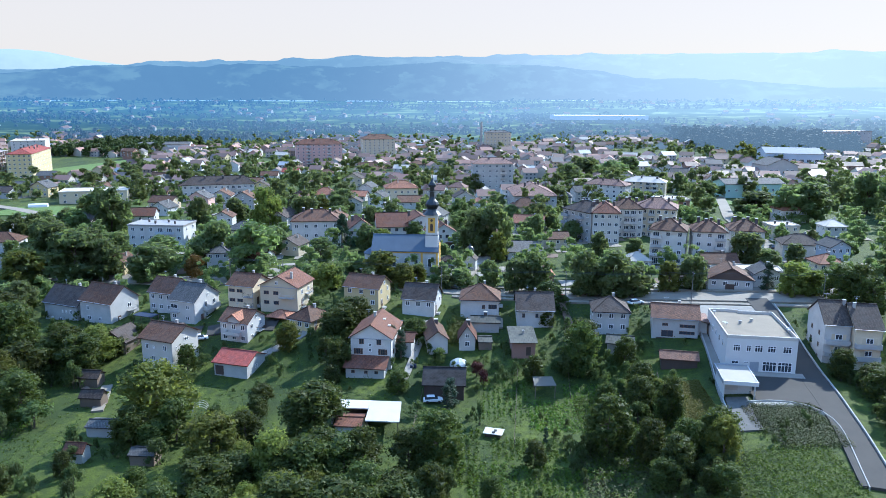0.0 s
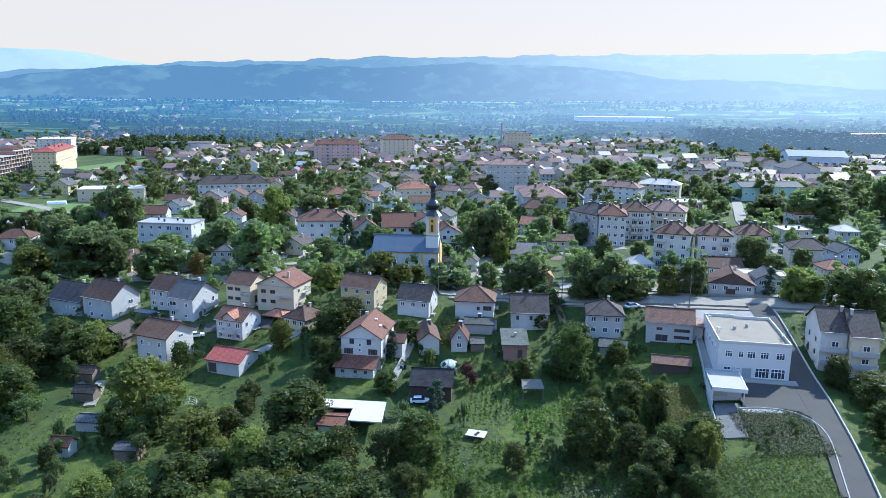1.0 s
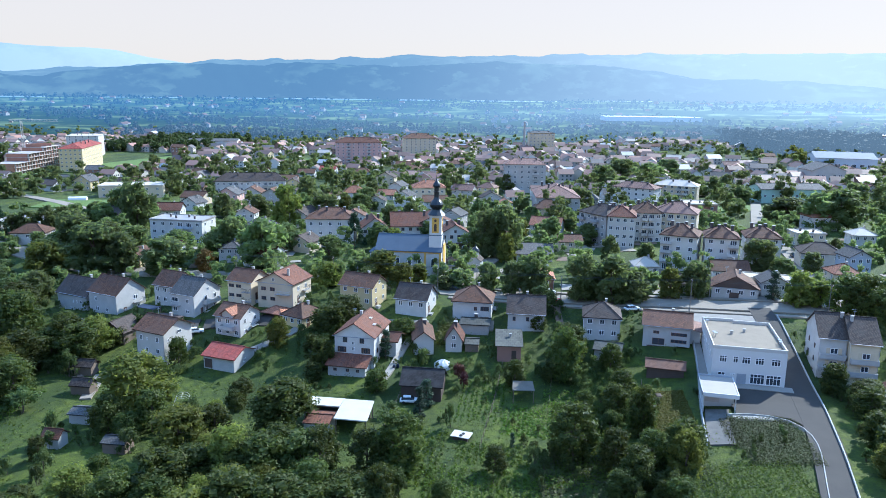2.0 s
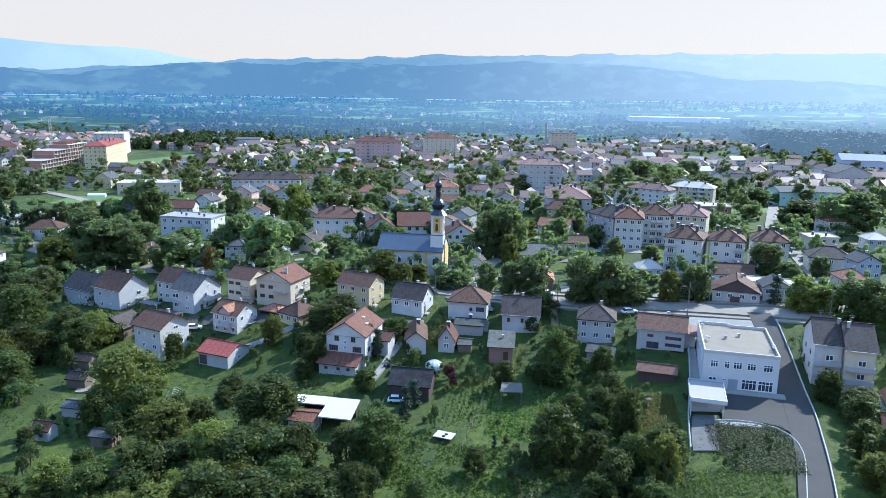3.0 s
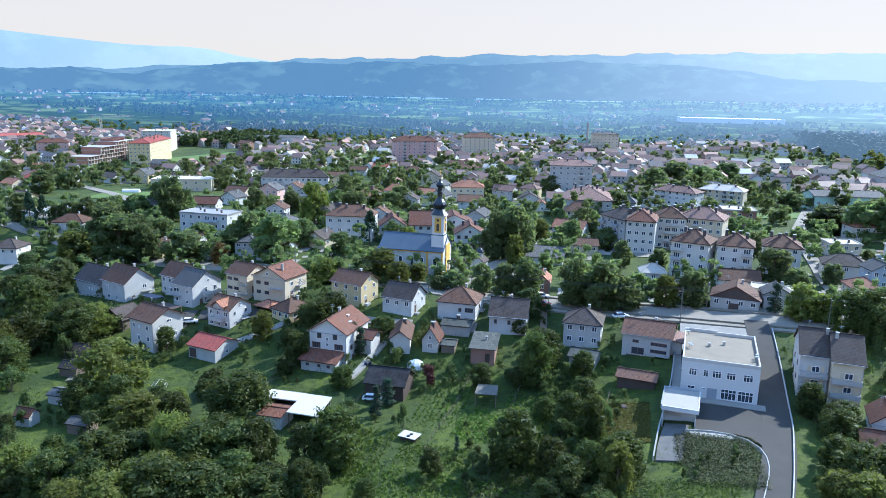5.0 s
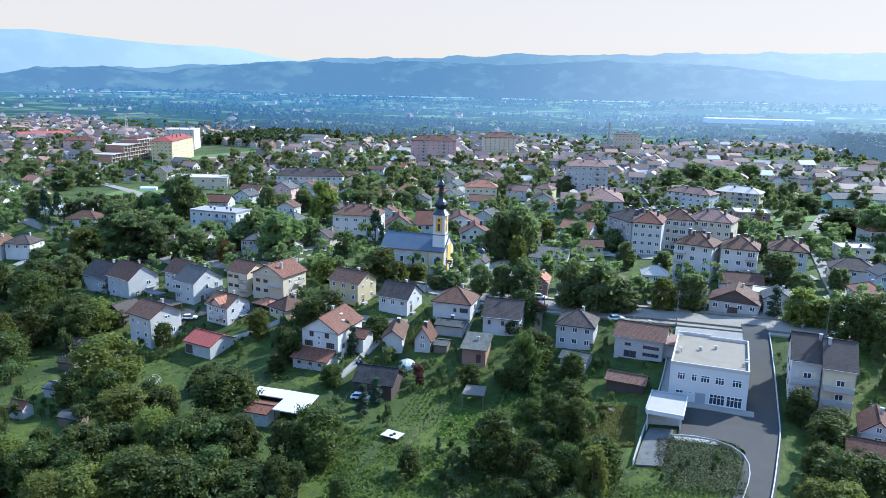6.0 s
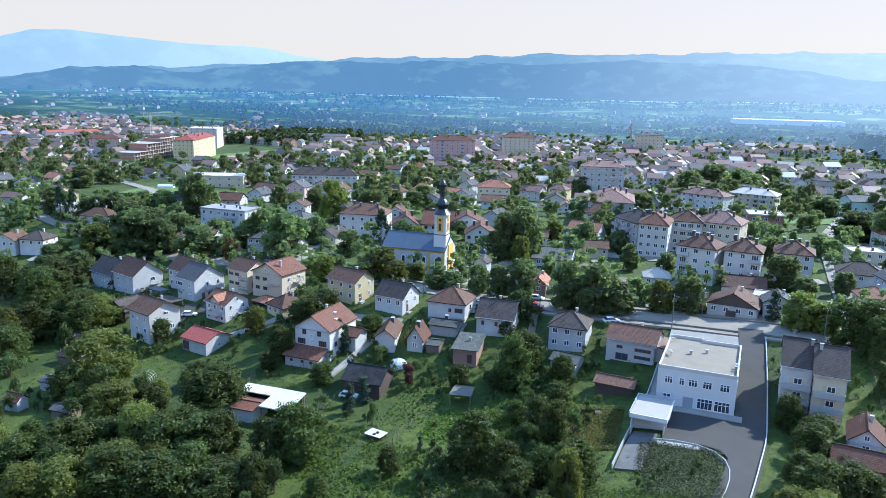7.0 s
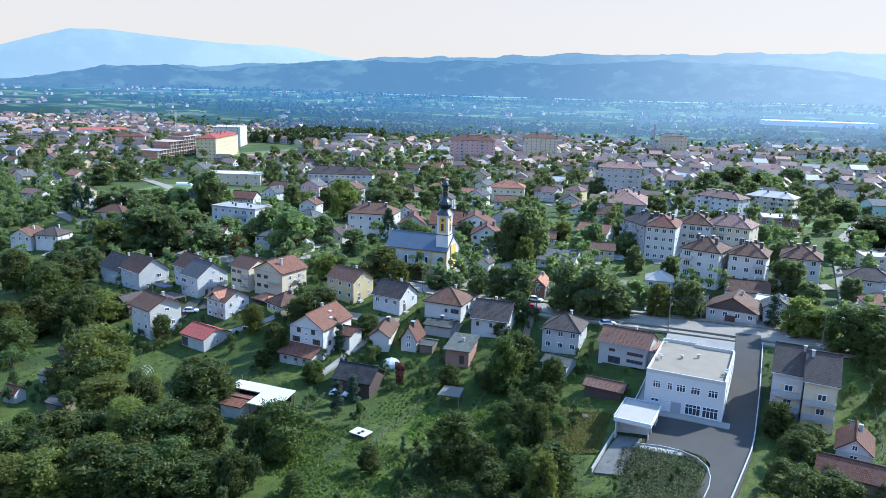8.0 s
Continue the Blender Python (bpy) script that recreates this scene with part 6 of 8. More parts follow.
# ---- more of the town, by streets, kept clear of what stands already ----
TAKEN = [(o.matrix_basis.translation.x, o.matrix_basis.translation.y) for o in scene.collection.objects if o.parent is None and o.type == "EMPTY"]


def clear(x, y, gap):
    return all(abs(x - a) > gap or abs(y - b) > gap for a, b in TAKEN)


rng = random.Random(11)
extra = 0
for row in range(8):
    yy = 290 + row * 24
    for k in range(-30, 20):
        x = k * 23 + rng.uniform(-5, 5) + 6 * math.sin(row)
        y = yy + rng.uniform(-6, 6) + 0.12 * x
        if x > 40 + 0.62 * y or x < -60 - 1.05 * y or not clear(x, y, 17) or rng.random() < 0.42 or extra > 170:
            continue
        if -420 < x < -285 and 450 < y < 720 or -240 < x < -170 and 640 < y < 700 or -262 < x < -150 and 296 < y < 392 or x > 84 and y < 430:
            continue
        TAKEN.append((x, y))
        extra += 1
        town_house(x, y, rng.uniform(9, 13), rng.uniform(8.5, 10.5), rng.choice((-14, -8, 0, 8, 12, 78)), rng.choice((3, 4, 6, 6)), rng.choice(("brown", "brown", "redbrown", "dark", "dark", "orange", "pink", "grey", "grey")), rng.choice(("white", "white", "beige", "cream", "pink", "grey", "beige", "yellow")), rng.choice("xy"))


def far_houses():
    """The packed quarters beyond the first blocks: hundreds of houses, walls, roofs and windows in one sheet each."""
    sheets = {k: ([], [], [], [], [], []) for k in (0, 1)}
    rg = random.Random(5)
    spots = []
    for row in range(34):
        for k in range(-60, 48):
            y = 440 + row * 17 + rg.uniform(-4, 4) + 3 * math.sin(k * 0.7)
            x = k * 16.5 + rg.uniform(-4, 4) + 5 * math.sin(row * 1.3)
            open_land = noise.noise(Vector((x * 0.0045, y * 0.0045, 2.2)))
            if rg.random() < 0.2 or open_land < -0.42 + 0.3 * smooth(650, 1000, y):
                continue
            if -425 < x < -306 and 450 < y < 720 or -245 < x < -165 and 630 < y < 710 or 232 < x < 400 and y > 755 or 236 < x < 292 and 630 < y < 700:
                continue
            spots.append((x, y))
    for _ in range(700):
        y = 1000 + 1200 * rg.random() ** 1.3
        spots.append((rg.uniform(-1.35, 0.95) * y, y))
    for x, y in spots:
        if not -1.4 * y < x < 0.98 * y:
            continue
        if y < 1000 and not clear(x, y, 14.5):
            continue
        if y >= 1000 and noise.noise(Vector((x * 0.004, y * 0.004, 2.2))) < -0.05:
            continue
        w, d, h = rg.uniform(4.4, 6.6), rg.uniform(4, 5.2), rg.choice((3, 4, 6, 6))
        a = rg.uniform(-0.35, 0.35) + (1.57 if rg.random() < 0.4 else 0)
        c, s = math.cos(a), math.sin(a)
        z = valley_at(x, y) - 0.3

        def P(u, v, q):
            return (x + c * u - s * v, y + s * u + c * v, z + q)
        vw, fw, vr, fr, vp, fp = sheets[int(y > 950)]
        n = len(vw)
        vw += [P(-w, -d, 0), P(w, -d, 0), P(w, d, 0), P(-w, d, 0), P(-w, -d, h), P(w, -d, h), P(w, d, h), P(-w, d, h), P(-w, 0, h + d * 0.6), P(w, 0, h + d * 0.6)]
        fw += [(n, n + 1, n + 5, n + 4), (n + 2, n + 3, n + 7, n + 6), (n + 1, n + 2, n + 6, n + 9, n + 5), (n + 3, n, n + 4, n + 8, n + 7)]
        n = len(vr)
        k, z0, z1 = 0.5, h - 0.2, h + d * 0.6 + 0.15
        vr += [P(-w - k, -d - k, z0), P(w + k, -d - k, z0), P(w + k, 0, z1), P(-w - k, 0, z1), P(w + k, d + k, z0), P(-w - k, d + k, z0)]
        fr += [(n, n + 1, n + 2, n + 3), (n + 3, n + 2, n + 4, n + 5)]
        if y < 900:
            for fl in range(h // 3 if h > 3 else 1):
                for u in (-0.55, 0.05, 0.6):
                    for front in (True, False):
                        q, hw = 1.2 + fl * 2.7, 0.6
                        n = len(vp)
                        if front:
                            vp += [P(u * w - hw, -d - 0.05, q), P(u * w + hw, -d - 0.05, q), P(u * w + hw, -d - 0.05, q + 1.2), P(u * w - hw, -d - 0.05, q + 1.2)]
                        else:
                            vp += [P(w + 0.05, u * d - hw, q), P(w + 0.05, u * d + hw, q), P(w + 0.05, u * d + hw, q + 1.2), P(w + 0.05, u * d - hw, q + 1.2)]
                        fp.append((n, n + 1, n + 2, n + 3))
    m, nn, l, p = nodes_of("far_roofs")
    isl = nn.new("ShaderNodeNewGeometry").outputs["Random Per Island"]
    rp = nn.new("ShaderNodeValToRGB")
    rp.color_ramp.interpolation = "CONSTANT"
    # roof tones dulled and less red, with the haze put into the colour
    for i, (pos, col) in enumerate(((0.0, (0.145, 0.09, 0.066)), (0.35, (0.19, 0.112, 0.082)), (0.58, (0.1, 0.086, 0.078)), (0.74, (0.3, 0.165, 0.115)), (0.87, (0.36, 0.36, 0.36)), (0.92, (0.25, 0.16, 0.125)))):
        e = rp.color_ramp.elements[i] if i < 2 else rp.color_ramp.elements.new(pos)
        e.position, e.color = pos, (*col, 1)
    l.new(isl, rp.inputs[0]), l.new(rp.outputs[0], p.inputs["Base Color"])
    p.inputs["Roughness"].default_value = 0.6
    mw, nn, l, p = nodes_of("far_walls")
    rp = nn.new("ShaderNodeValToRGB")
    rp.color_ramp.interpolation = "CONSTANT"
    for i, (pos, col) in enumerate(((0.0, (0.6, 0.59, 0.56)), (0.3, (0.45, 0.42, 0.36)), (0.52, (0.36, 0.34, 0.32)), (0.68, (0.48, 0.4, 0.26)), (0.8, (0.42, 0.29, 0.25)), (0.9, (0.26, 0.17, 0.13)))):
        e = rp.color_ramp.elements[i] if i < 2 else rp.color_ramp.elements.new(pos)
        e.position, e.color = pos, (*col, 1)
    l.new(nn.new("ShaderNodeNewGeometry").outputs["Random Per Island"], rp.inputs[0]), l.new(rp.outputs[0], p.inputs["Base Color"])
    p.inputs["Roughness"].default_value = 0.85
    for k, label, wm, rm in ((0, "far quarters of small pale houses with tiled roofs", mw, m), (1, "distant villages of small houses in the summer haze", airy("hazy_walls", (0.5, 0.5, 0.48)), airy("hazy_roofs", (0.2, 0.11, 0.08)))):
        vw, fw, vr, fr, vp, fp = sheets[k]
        ob = thing("far_quarter" if k == 0 else "distant_village", pose(0, 0, 0), label, "houses", kind="stuff")
        for nm, v, f, mt in (("walls", vw, fw, wm), ("roofs", vr, fr, rm), ("windows", vp, fp, GLASS)):
            if not f:
                continue
            me = bpy.data.meshes.new(nm)
            me.from_pydata(v, [], f)
            me.materials.append(mt)
            part(nm, me, None, ob)


far_houses()


def yard_paving():
    """Drives, paved yards and bare plots beside the town houses."""
    rg = random.Random(15)
    sheets = ([], []), ([], []), ([], [])
    for tx, ty in TAKEN:
        if not 205 < ty < 520:
            continue
        for _ in range(4):
            a, r = rg.uniform(0, 6.283), rg.uniform(7, 12)
            x, y, w, d, t = tx + r * math.cos(a), ty + r * math.sin(a), rg.uniform(2.5, 6), rg.uniform(3, 9), rg.uniform(-0.3, 0.3)
            v, f = sheets[rg.choice((0, 0, 1, 1, 1, 2))]
            for sx in (-1, 0, 1):
                for sy in (-1, 0, 1):
                    px = x + math.cos(t) * sx * w / 2 - math.sin(t) * sy * d / 2 + rg.uniform(-0.4, 0.4)
                    py = y + math.sin(t) * sx * w / 2 + math.cos(t) * sy * d / 2 + rg.uniform(-0.4, 0.4)
                    v.append((px, py, on_ground(px, py) + 0.22))
            n = len(v) - 9
            f += [(n + i * 3 + k, n + i * 3 + 3 + k, n + i * 3 + 4 + k, n + i * 3 + 1 + k) for i in (0, 1) for k in (0, 1)]
    for nm, lb, mt, (v, f) in zip(("yard_paving", "yard_drives", "yard_plots"), ("pale concrete yards beside the houses", "worn grey drives beside the houses", "bare soil garden plots beside the houses"), (PAVING, PALEROAD, SOIL), sheets):
        me = bpy.data.meshes.new(nm)
        me.from_pydata(v, [], f)
        me.materials.append(mt)
        tagged(new(nm, me), lb, "paving", kind="stuff")


yard_paving()

# ---- trees and shrubs ----
def leaf_sheet(rg, centres, radii, count, size, droop=0.0, core=0.0):
    """Pointed leaves scattered in clumps round the given centres."""
    centres = np.asarray(centres)
    own = np.asarray(radii)[rg.integers(0, len(radii), len(centres))]
    share = own ** 2 / np.sum(own ** 2)
    pick = rg.choice(len(centres), count, p=share)
    c, r = centres[pick], own[pick]
    d = rg.normal(size=(count, 3))
    d /= np.linalg.norm(d, axis=1)[:, None]
    rad = r[:, None] * rg.uniform(0.4, 1.3, (count, 1)) ** 0.6
    p = c + d * rad * np.array((1.0, 1.0, 0.8))
    nrm = d * 1.0 + rg.normal(size=(count, 3)) * 0.5 + np.array((0, 0, 0.22 - droop))
    nrm /= np.linalg.norm(nrm, axis=1)[:, None]
    t = np.cross(nrm, rg.normal(size=(count, 3)))
    t /= np.linalg.norm(t, axis=1)[:, None] + 1e-9
    b = np.cross(nrm, t)
    s = size * rg.uniform(0.6, 1.4, (count, 1))
    v = np.stack([p - t * s * 0.8 - b * s * 0.6, p + t * s * 1.2, p - t * s * 0.4 + b * s * 0.75], 1).reshape(-1, 3)
    if core:
        v = np.concatenate([v, clump_cores(rg, centres, own * core)])
    return v


def clump_cores(rg, centres, radii):
    """The dense inner foliage of each clump: broad overlapping leaf masses round its middle."""
    faces = []
    for axis in range(3):
        for sign in (-1.0, 1.0):
            q = np.array([(-1.0, -1.0), (1.0, -1.0), (1.0, 1.0), (-1.0, 1.0)])
            p = np.insert(q, axis, sign, axis=1)
            p /= np.linalg.norm(p, axis=1)[:, None]
            faces += [p[[0, 1, 2]], p[[0, 2, 3]]]
    ball = np.array(faces)
    n = len(centres)
    out = np.repeat(ball[None], n, 0) * (radii[:, None, None, None] * rg.uniform(0.8, 1.15, (n, len(ball), 1, 1)))
    out = out * np.array((1.0, 1.0, 0.8)) + rg.normal(size=out.shape) * radii[:, None, None, None] * 0.12
    return (out + np.asarray(centres)[:, None, None, :]).reshape(-1, 3)


def leaf_mesh(name, v, material):
    me = bpy.data.meshes.new(name)
    n = len(v) // 3
    me.vertices.add(len(v)), me.loops.add(len(v)), me.polygons.add(n)
    me.vertices.foreach_set("co", v.astype(np.float32).ravel())
    me.loops.foreach_set("vertex_index", np.arange(len(v), dtype=np.int32))
    me.polygons.foreach_set("loop_start", np.arange(0, len(v), 3, dtype=np.int32))
    me.update(calc_edges=True)
    me.materials.append(material)
    return me


def crown_clumps(rg, h, r, n, kind):
    """Clump centres that give an uneven crown with gaps."""
    out = []
    for i in range(n):
        u = rg.uniform(0, 1)
        a = rg.uniform(0, 2 * math.pi)
        if kind == "column":
            z, q = h * (0.08 + 0.86 * u), r * (1 - u) ** 0.5 * 0.55
        elif kind == "spruce":
            z, q = h * (0.12 + 0.84 * u), r * (1 - u) * 0.85
        elif kind == "shrub":
            z, q = h * (0.2 + 0.6 * u), r * (1 - 0.6 * u) * rg.uniform(0.2, 0.8)
        else:
            z = h * (0.1 + 0.8 * u)
            q = 0.86 * r * math.sqrt(max(0.04, 1 - ((u - 0.42) / 0.6) ** 2)) * rg.uniform(0.1, 1.0) ** 0.45
        out.append((q * math.cos(a), q * math.sin(a), z))
    return out


def tree_model(seed, kind, material, label, leaves, size, name="tree", category="tree", dense=0.62):
    """A tree 10 m high and 8 m broad (a column 3 m broad, a shrub 4 by 6 m), to be copied at other sizes."""
    rg = np.random.default_rng(seed)
    rr = random.Random(seed)
    h, r = (10.0, 4.0) if kind not in ("column", "shrub") else ((10.0, 1.6) if kind == "column" else (4.0, 3.0))
    n = {"broad": 88, "column": 30, "spruce": 60, "shrub": 24}[kind]
    cs = crown_clumps(rg, h, r, n, kind)
    radii = {"broad": [0.8, 1.1, 1.4], "column": [0.55, 0.75], "spruce": [0.5, 0.8], "shrub": [0.45, 0.65, 0.85]}[kind]
    ob = thing(name, pose(0, -60, -50), label, category, group=label)
    v = leaf_sheet(rg, cs, radii, leaves, size, 0.6 if kind == "spruce" else 0.0, {"broad": dense, "shrub": 0.6}.get(kind, 0.5))
    part("crown", leaf_mesh("crown", v, material), None, ob)
    bm = bmesh.new()
    if kind == "shrub":
        for c in cs[:6]:
            cyl(bm, (0.1 * c[0], 0.1 * c[1], -0.4), (c[0] * 0.8, c[1] * 0.8, c[2]), 0.07, 0.02, 5)
    else:
        top = h * (0.9 if kind != "broad" else 0.66)
        lean = rr.uniform(-0.3, 0.3)
        cyl(bm, (0, 0, -0.8), (lean * 0.4, 0.1, h * 0.3), 0.24, 0.17, 8)
        cyl(bm, (lean * 0.4, 0.1, h * 0.3), (lean, 0, top), 0.17, 0.04, 7)
        for c in cs[:9] if kind == "broad" else []:
            z0 = h * rr.uniform(0.25, 0.5)
            cyl(bm, (lean * z0 / h, 0.05, z0), c, 0.09, 0.025, 5)
    part("trunk", bm, BARK, ob)
    return ob


MODELS = {
    "b": [tree_model(s, "broad", LEAF, "broad green deciduous tree with an uneven crown", 3600, 0.21) for s in (1, 2, 3, 4)],
    "w": [tree_model(s, "broad", LEAFLIGHT, "light yellow-green deciduous tree", 4000, 0.2) for s in (5, 6)],
    "d": [tree_model(s, "broad", LEAFDARK, "dense dark green tall tree", 4000, 0.2) for s in (7, 8)],
    "o": [tree_model(9, "broad", LEAFAUTUMN, "small tree turning ochre in late summer", 3400, 0.2)],
    "r": [tree_model(10, "shrub", LEAFRED, "dark red-leaved garden shrub", 1700, 0.13, "shrub", "shrub")],
    "c": [tree_model(11, "column", NEEDLE, "slim dark column-shaped conifer", 3600, 0.13)],
    "k": [tree_model(12, "spruce", NEEDLE, "dark green spruce among the houses", 2600, 0.22)],
    "s": [tree_model(s, "shrub", BUSH, "rank green shrub in the gardens", 1000, 0.165, "shrub", "shrub") for s in (13, 14, 15)],
    # town models; B and D carry the haze in their leaf colour
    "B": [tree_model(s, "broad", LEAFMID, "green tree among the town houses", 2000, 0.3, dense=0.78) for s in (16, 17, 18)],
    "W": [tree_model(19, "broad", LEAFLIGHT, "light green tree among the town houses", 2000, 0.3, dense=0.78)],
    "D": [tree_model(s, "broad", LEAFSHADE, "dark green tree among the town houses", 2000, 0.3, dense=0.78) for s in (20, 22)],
}
SIZE = {"b": (11, 4.6), "w": (11, 4.6), "d": (11, 4.6), "B": (11, 4.6), "W": (11, 4.6), "D": (11, 4.6), "o": (10, 4.6), "r": (4.4, 3.4), "c": (10, 2.0), "k": (10, 4.0), "s": (4.4, 3.4)}
rp_ = random.Random(21)
USED = set()
SHRUBS, BUSHES = [], []


def plant(kind, x, y, h, r):
    """A copy of a model, h metres high and r in radius, standing on the ground."""
    # beyond the street, change to the town models with haze-paled leaves
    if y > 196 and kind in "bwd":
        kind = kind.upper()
    mods = MODELS[kind]
    mod = mods[rp_.randrange(len(mods))]
    h0, r0 = SIZE[kind]
    m = pose(x, y, on_ground(x, y) - 0.05, 0, 0, rp_.uniform(0, 360)) @ Matrix.Diagonal((r / r0, r / r0, h / h0, 1))
    if kind == "s":
        SHRUBS.append(m)
        if y > 152 or len(SHRUBS) - len(BUSHES) > 285:
            BUSHES.append((mod, m))
            return None
    if mod.name not in USED:
        USED.add(mod.name)
        mod.matrix_basis = m
        return mod
    s = mod.scale
    return copy_thing(mod, m @ Matrix.Diagonal((1 / s.x, 1 / s.y, 1 / s.z, 1)))


plant("w", -61.3, 133.4, 16.2, 8.8)
plant("w", -44.6, 118.4, 11.2, 6.6)
plant("w", -52.6, 97.8, 9.0, 5.1)
plant("w", 45.8, 117.6, 10.7, 3.5)
plant("w", 79.0, 119.6, 7.0, 3.9)
plant("w", -44.0, 168.0, 9.0, 3.6)
plant("w", -26.9, 211.6, 11.9, 6.9)
plant("w", -16.5, 214.7, 6.7, 3.5)
plant("w", -88.6, 300.1, 21.7, 7.5)
plant("w", -42.0, 203.7, 9.1, 5.1)
plant("w", 8.3, 248.0, 12.4, 3.9)
plant("w", 55.8, 202.5, 10.5, 4.0)
plant("w", 87.7, 197.2, 11.3, 4.8)
plant("w", 93.1, 198.0, 8.4, 4.8)
plant("w", -102.0, 143.7, 13.4, 5.2)
plant("w", -29.4, 91.6, 10.6, 6.0)
plant("w", -34.0, 88.1, 10.5, 5.0)
plant("w", -148.3, 224.1, 14.7, 7.5)
plant("s", -71.4, 119.7, 8.1, 2.6)
plant("s", -88.7, 150.0, 8.3, 3.1)
plant("s", 3.8, 136.1, 6.4, 1.7)
plant("s", -6.0, 161.5, 6.7, 2.7)
plant("s", -11.0, 273.2, 8.3, 4.3)
plant("s", -89.8, 316.2, 12.5, 5.3)
plant("s", -86.3, 130.8, 6.9, 5.4)
plant("b", -96.4, 161.8, 11.9, 5.8)
plant("b", -101.3, 150.6, 12.7, 6.5)
plant("b", -128.9, 186.6, 12.7, 6.9)
plant("b", -129.9, 178.8, 13.2, 5.8)
plant("b", -28.1, 128.8, 12.9, 7.8)
plant("b", -40.2, 124.1, 9.2, 4.2)
plant("b", -24.2, 109.2, 10.8, 5.9)
plant("b", -39.9, 102.5, 11.0, 6.0)
plant("b", -44.8, 96.3, 9.6, 4.9)
plant("b", -24.7, 96.7, 11.3, 6.5)
plant("b", -19.3, 112.2, 10.4, 5.9)
plant("b", -14.2, 98.9, 8.5, 5.8)
plant("b", -3.1, 118.1, 13.3, 5.8)
plant("b", -8.4, 116.7, 9.6, 4.3)
plant("b", 14.0, 120.3, 5.7, 2.6)
plant("b", 27.6, 126.2, 12.6, 5.6)
plant("b", 26.5, 160.9, 14.4, 5.2)
plant("b", 38.1, 116.3, 8.8, 4.0)
plant("b", 34.7, 122.0, 9.3, 3.6)
plant("b", 36.5, 142.2, 9.3, 4.1)
plant("b", 40.8, 134.4, 12.1, 3.4)
plant("b", 46.4, 121.6, 10.3, 4.6)
plant("d", 81.8, 153.6, 6.5, 3.2)
plant("b", 84.5, 143.0, 7.5, 4.0)
plant("b", 83.0, 125.0, 9.5, 4.8)
plant("b", 81.0, 131.5, 7.5, 3.2)
plant("w", 82.0, 116.8, 8.5, 4.6)
plant("b", -29.0, 156.9, 9.5, 3.4)
plant("b", -33.8, 176.4, 7.4, 5.3)
plant("b", -28.3, 178.4, 9.7, 5.3)
plant("b", -14.2, 148.6, 5.7, 3.2)
plant("b", -29.5, 151.6, 5.2, 2.7)
plant("b", -65.7, 158.7, 8.5, 3.3)
plant("b", 15.5, 156.9, 7.1, 3.2)
plant("b", -13.1, 173.8, 6.4, 3.6)
plant("b", -73.0, 232.9, 18.3, 10.0)
plant("b", -88.3, 242.2, 16.1, 6.3)
plant("b", -104.5, 225.9, 14.4, 9.9)
plant("b", -148.1, 227.0, 14.0, 8.0)
plant("b", -156.4, 252.5, 15.2, 7.4)
plant("b", -75.0, 312.7, 16.1, 7.7)
plant("b", -66.6, 356.0, 15.1, 7.1)
plant("b", -60.7, 309.4, 12.1, 5.0)
plant("b", 7.1, 257.4, 21.8, 8.0)
plant("b", 0.2, 256.4, 19.8, 6.0)
plant("b", 32.1, 198.8, 15.3, 5.5)
plant("b", 39.5, 197.4, 15.1, 7.0)
plant("b", 45.4, 198.2, 9.7, 5.4)
plant("b", 62.5, 203.5, 12.0, 4.8)
plant("b", 5.3, 206.4, 9.7, 4.1)
plant("b", -2.5, 208.1, 5.6, 4.1)
plant("b", -7.3, 206.7, 4.8, 3.3)
plant("b", 97.0, 190.9, 12.2, 6.3)
plant("b", 100.6, 188.2, 13.3, 5.4)
plant("b", 74.0, 545.0, 21.1, 14.7)
plant("b", 91.6, 528.5, 18.4, 14.3)
plant("b", 59.0, 506.9, 18.0, 11.7)
plant("b", 87.7, 234.7, 13.4, 6.5)
plant("b", 92.5, 227.8, 8.0, 4.6)
plant("b", 133.5, 318.8, 17.5, 10.3)
plant("b", 120.2, 444.7, 12.1, 5.2)
plant("b", 104.1, 237.6, 8.2, 3.8)
plant("b", -207.4, 262.7, 13.8, 8.3)
plant("b", -265.6, 338.1, 14.5, 8.7)
plant("b", -36.1, 288.9, 11.2, 4.6)
plant("b", -17.8, 324.3, 12.2, 5.1)
plant("b", -151.2, 295.2, 14.7, 6.7)
plant("b", -46.5, 314.3, 10.9, 5.0)
plant("b", 24.1, 291.0, 10.8, 4.5)
plant("b", 37.2, 281.5, 9.3, 5.4)
plant("b", -170.0, 200.0, 8.0, 5.0)
plant("b", -161.0, 221.0, 8.0, 4.6)
plant("b", -140.8, 177.5, 16.2, 6.3)
plant("b", -111.0, 163.1, 18.0, 7.5)
plant("b", -90.5, 156.8, 12.4, 6.0)
plant("b", -91.5, 135.1, 11.2, 5.7)
plant("b", 85.0, 148.5, 6.0, 3.4)
plant("b", 88.0, 129.0, 8.0, 4.2)
plant("b", 79.0, 112.0, 6.1, 2.4)
plant("b", 101.3, 170.2, 7.8, 2.6)
plant("b", -23.5, 112.6, 11.0, 5.2)
plant("b", -18.2, 97.8, 9.9, 5.8)
plant("b", -8.4, 101.9, 7.9, 5.7)
plant("b", -99.5, 158.8, 9.5, 5.4)
plant("b", -97.7, 141.0, 9.9, 5.8)
plant("b", 101.9, 183.9, 11.3, 5.0)
plant("b", 181.0, 350.2, 22.0, 10.0)
plant("b", 182.0, 331.2, 21.0, 9.0)
plant("b", 78.0, 104.0, 7.8, 4.2)
plant("b", -53.7, 107.3, 5.9, 2.7)
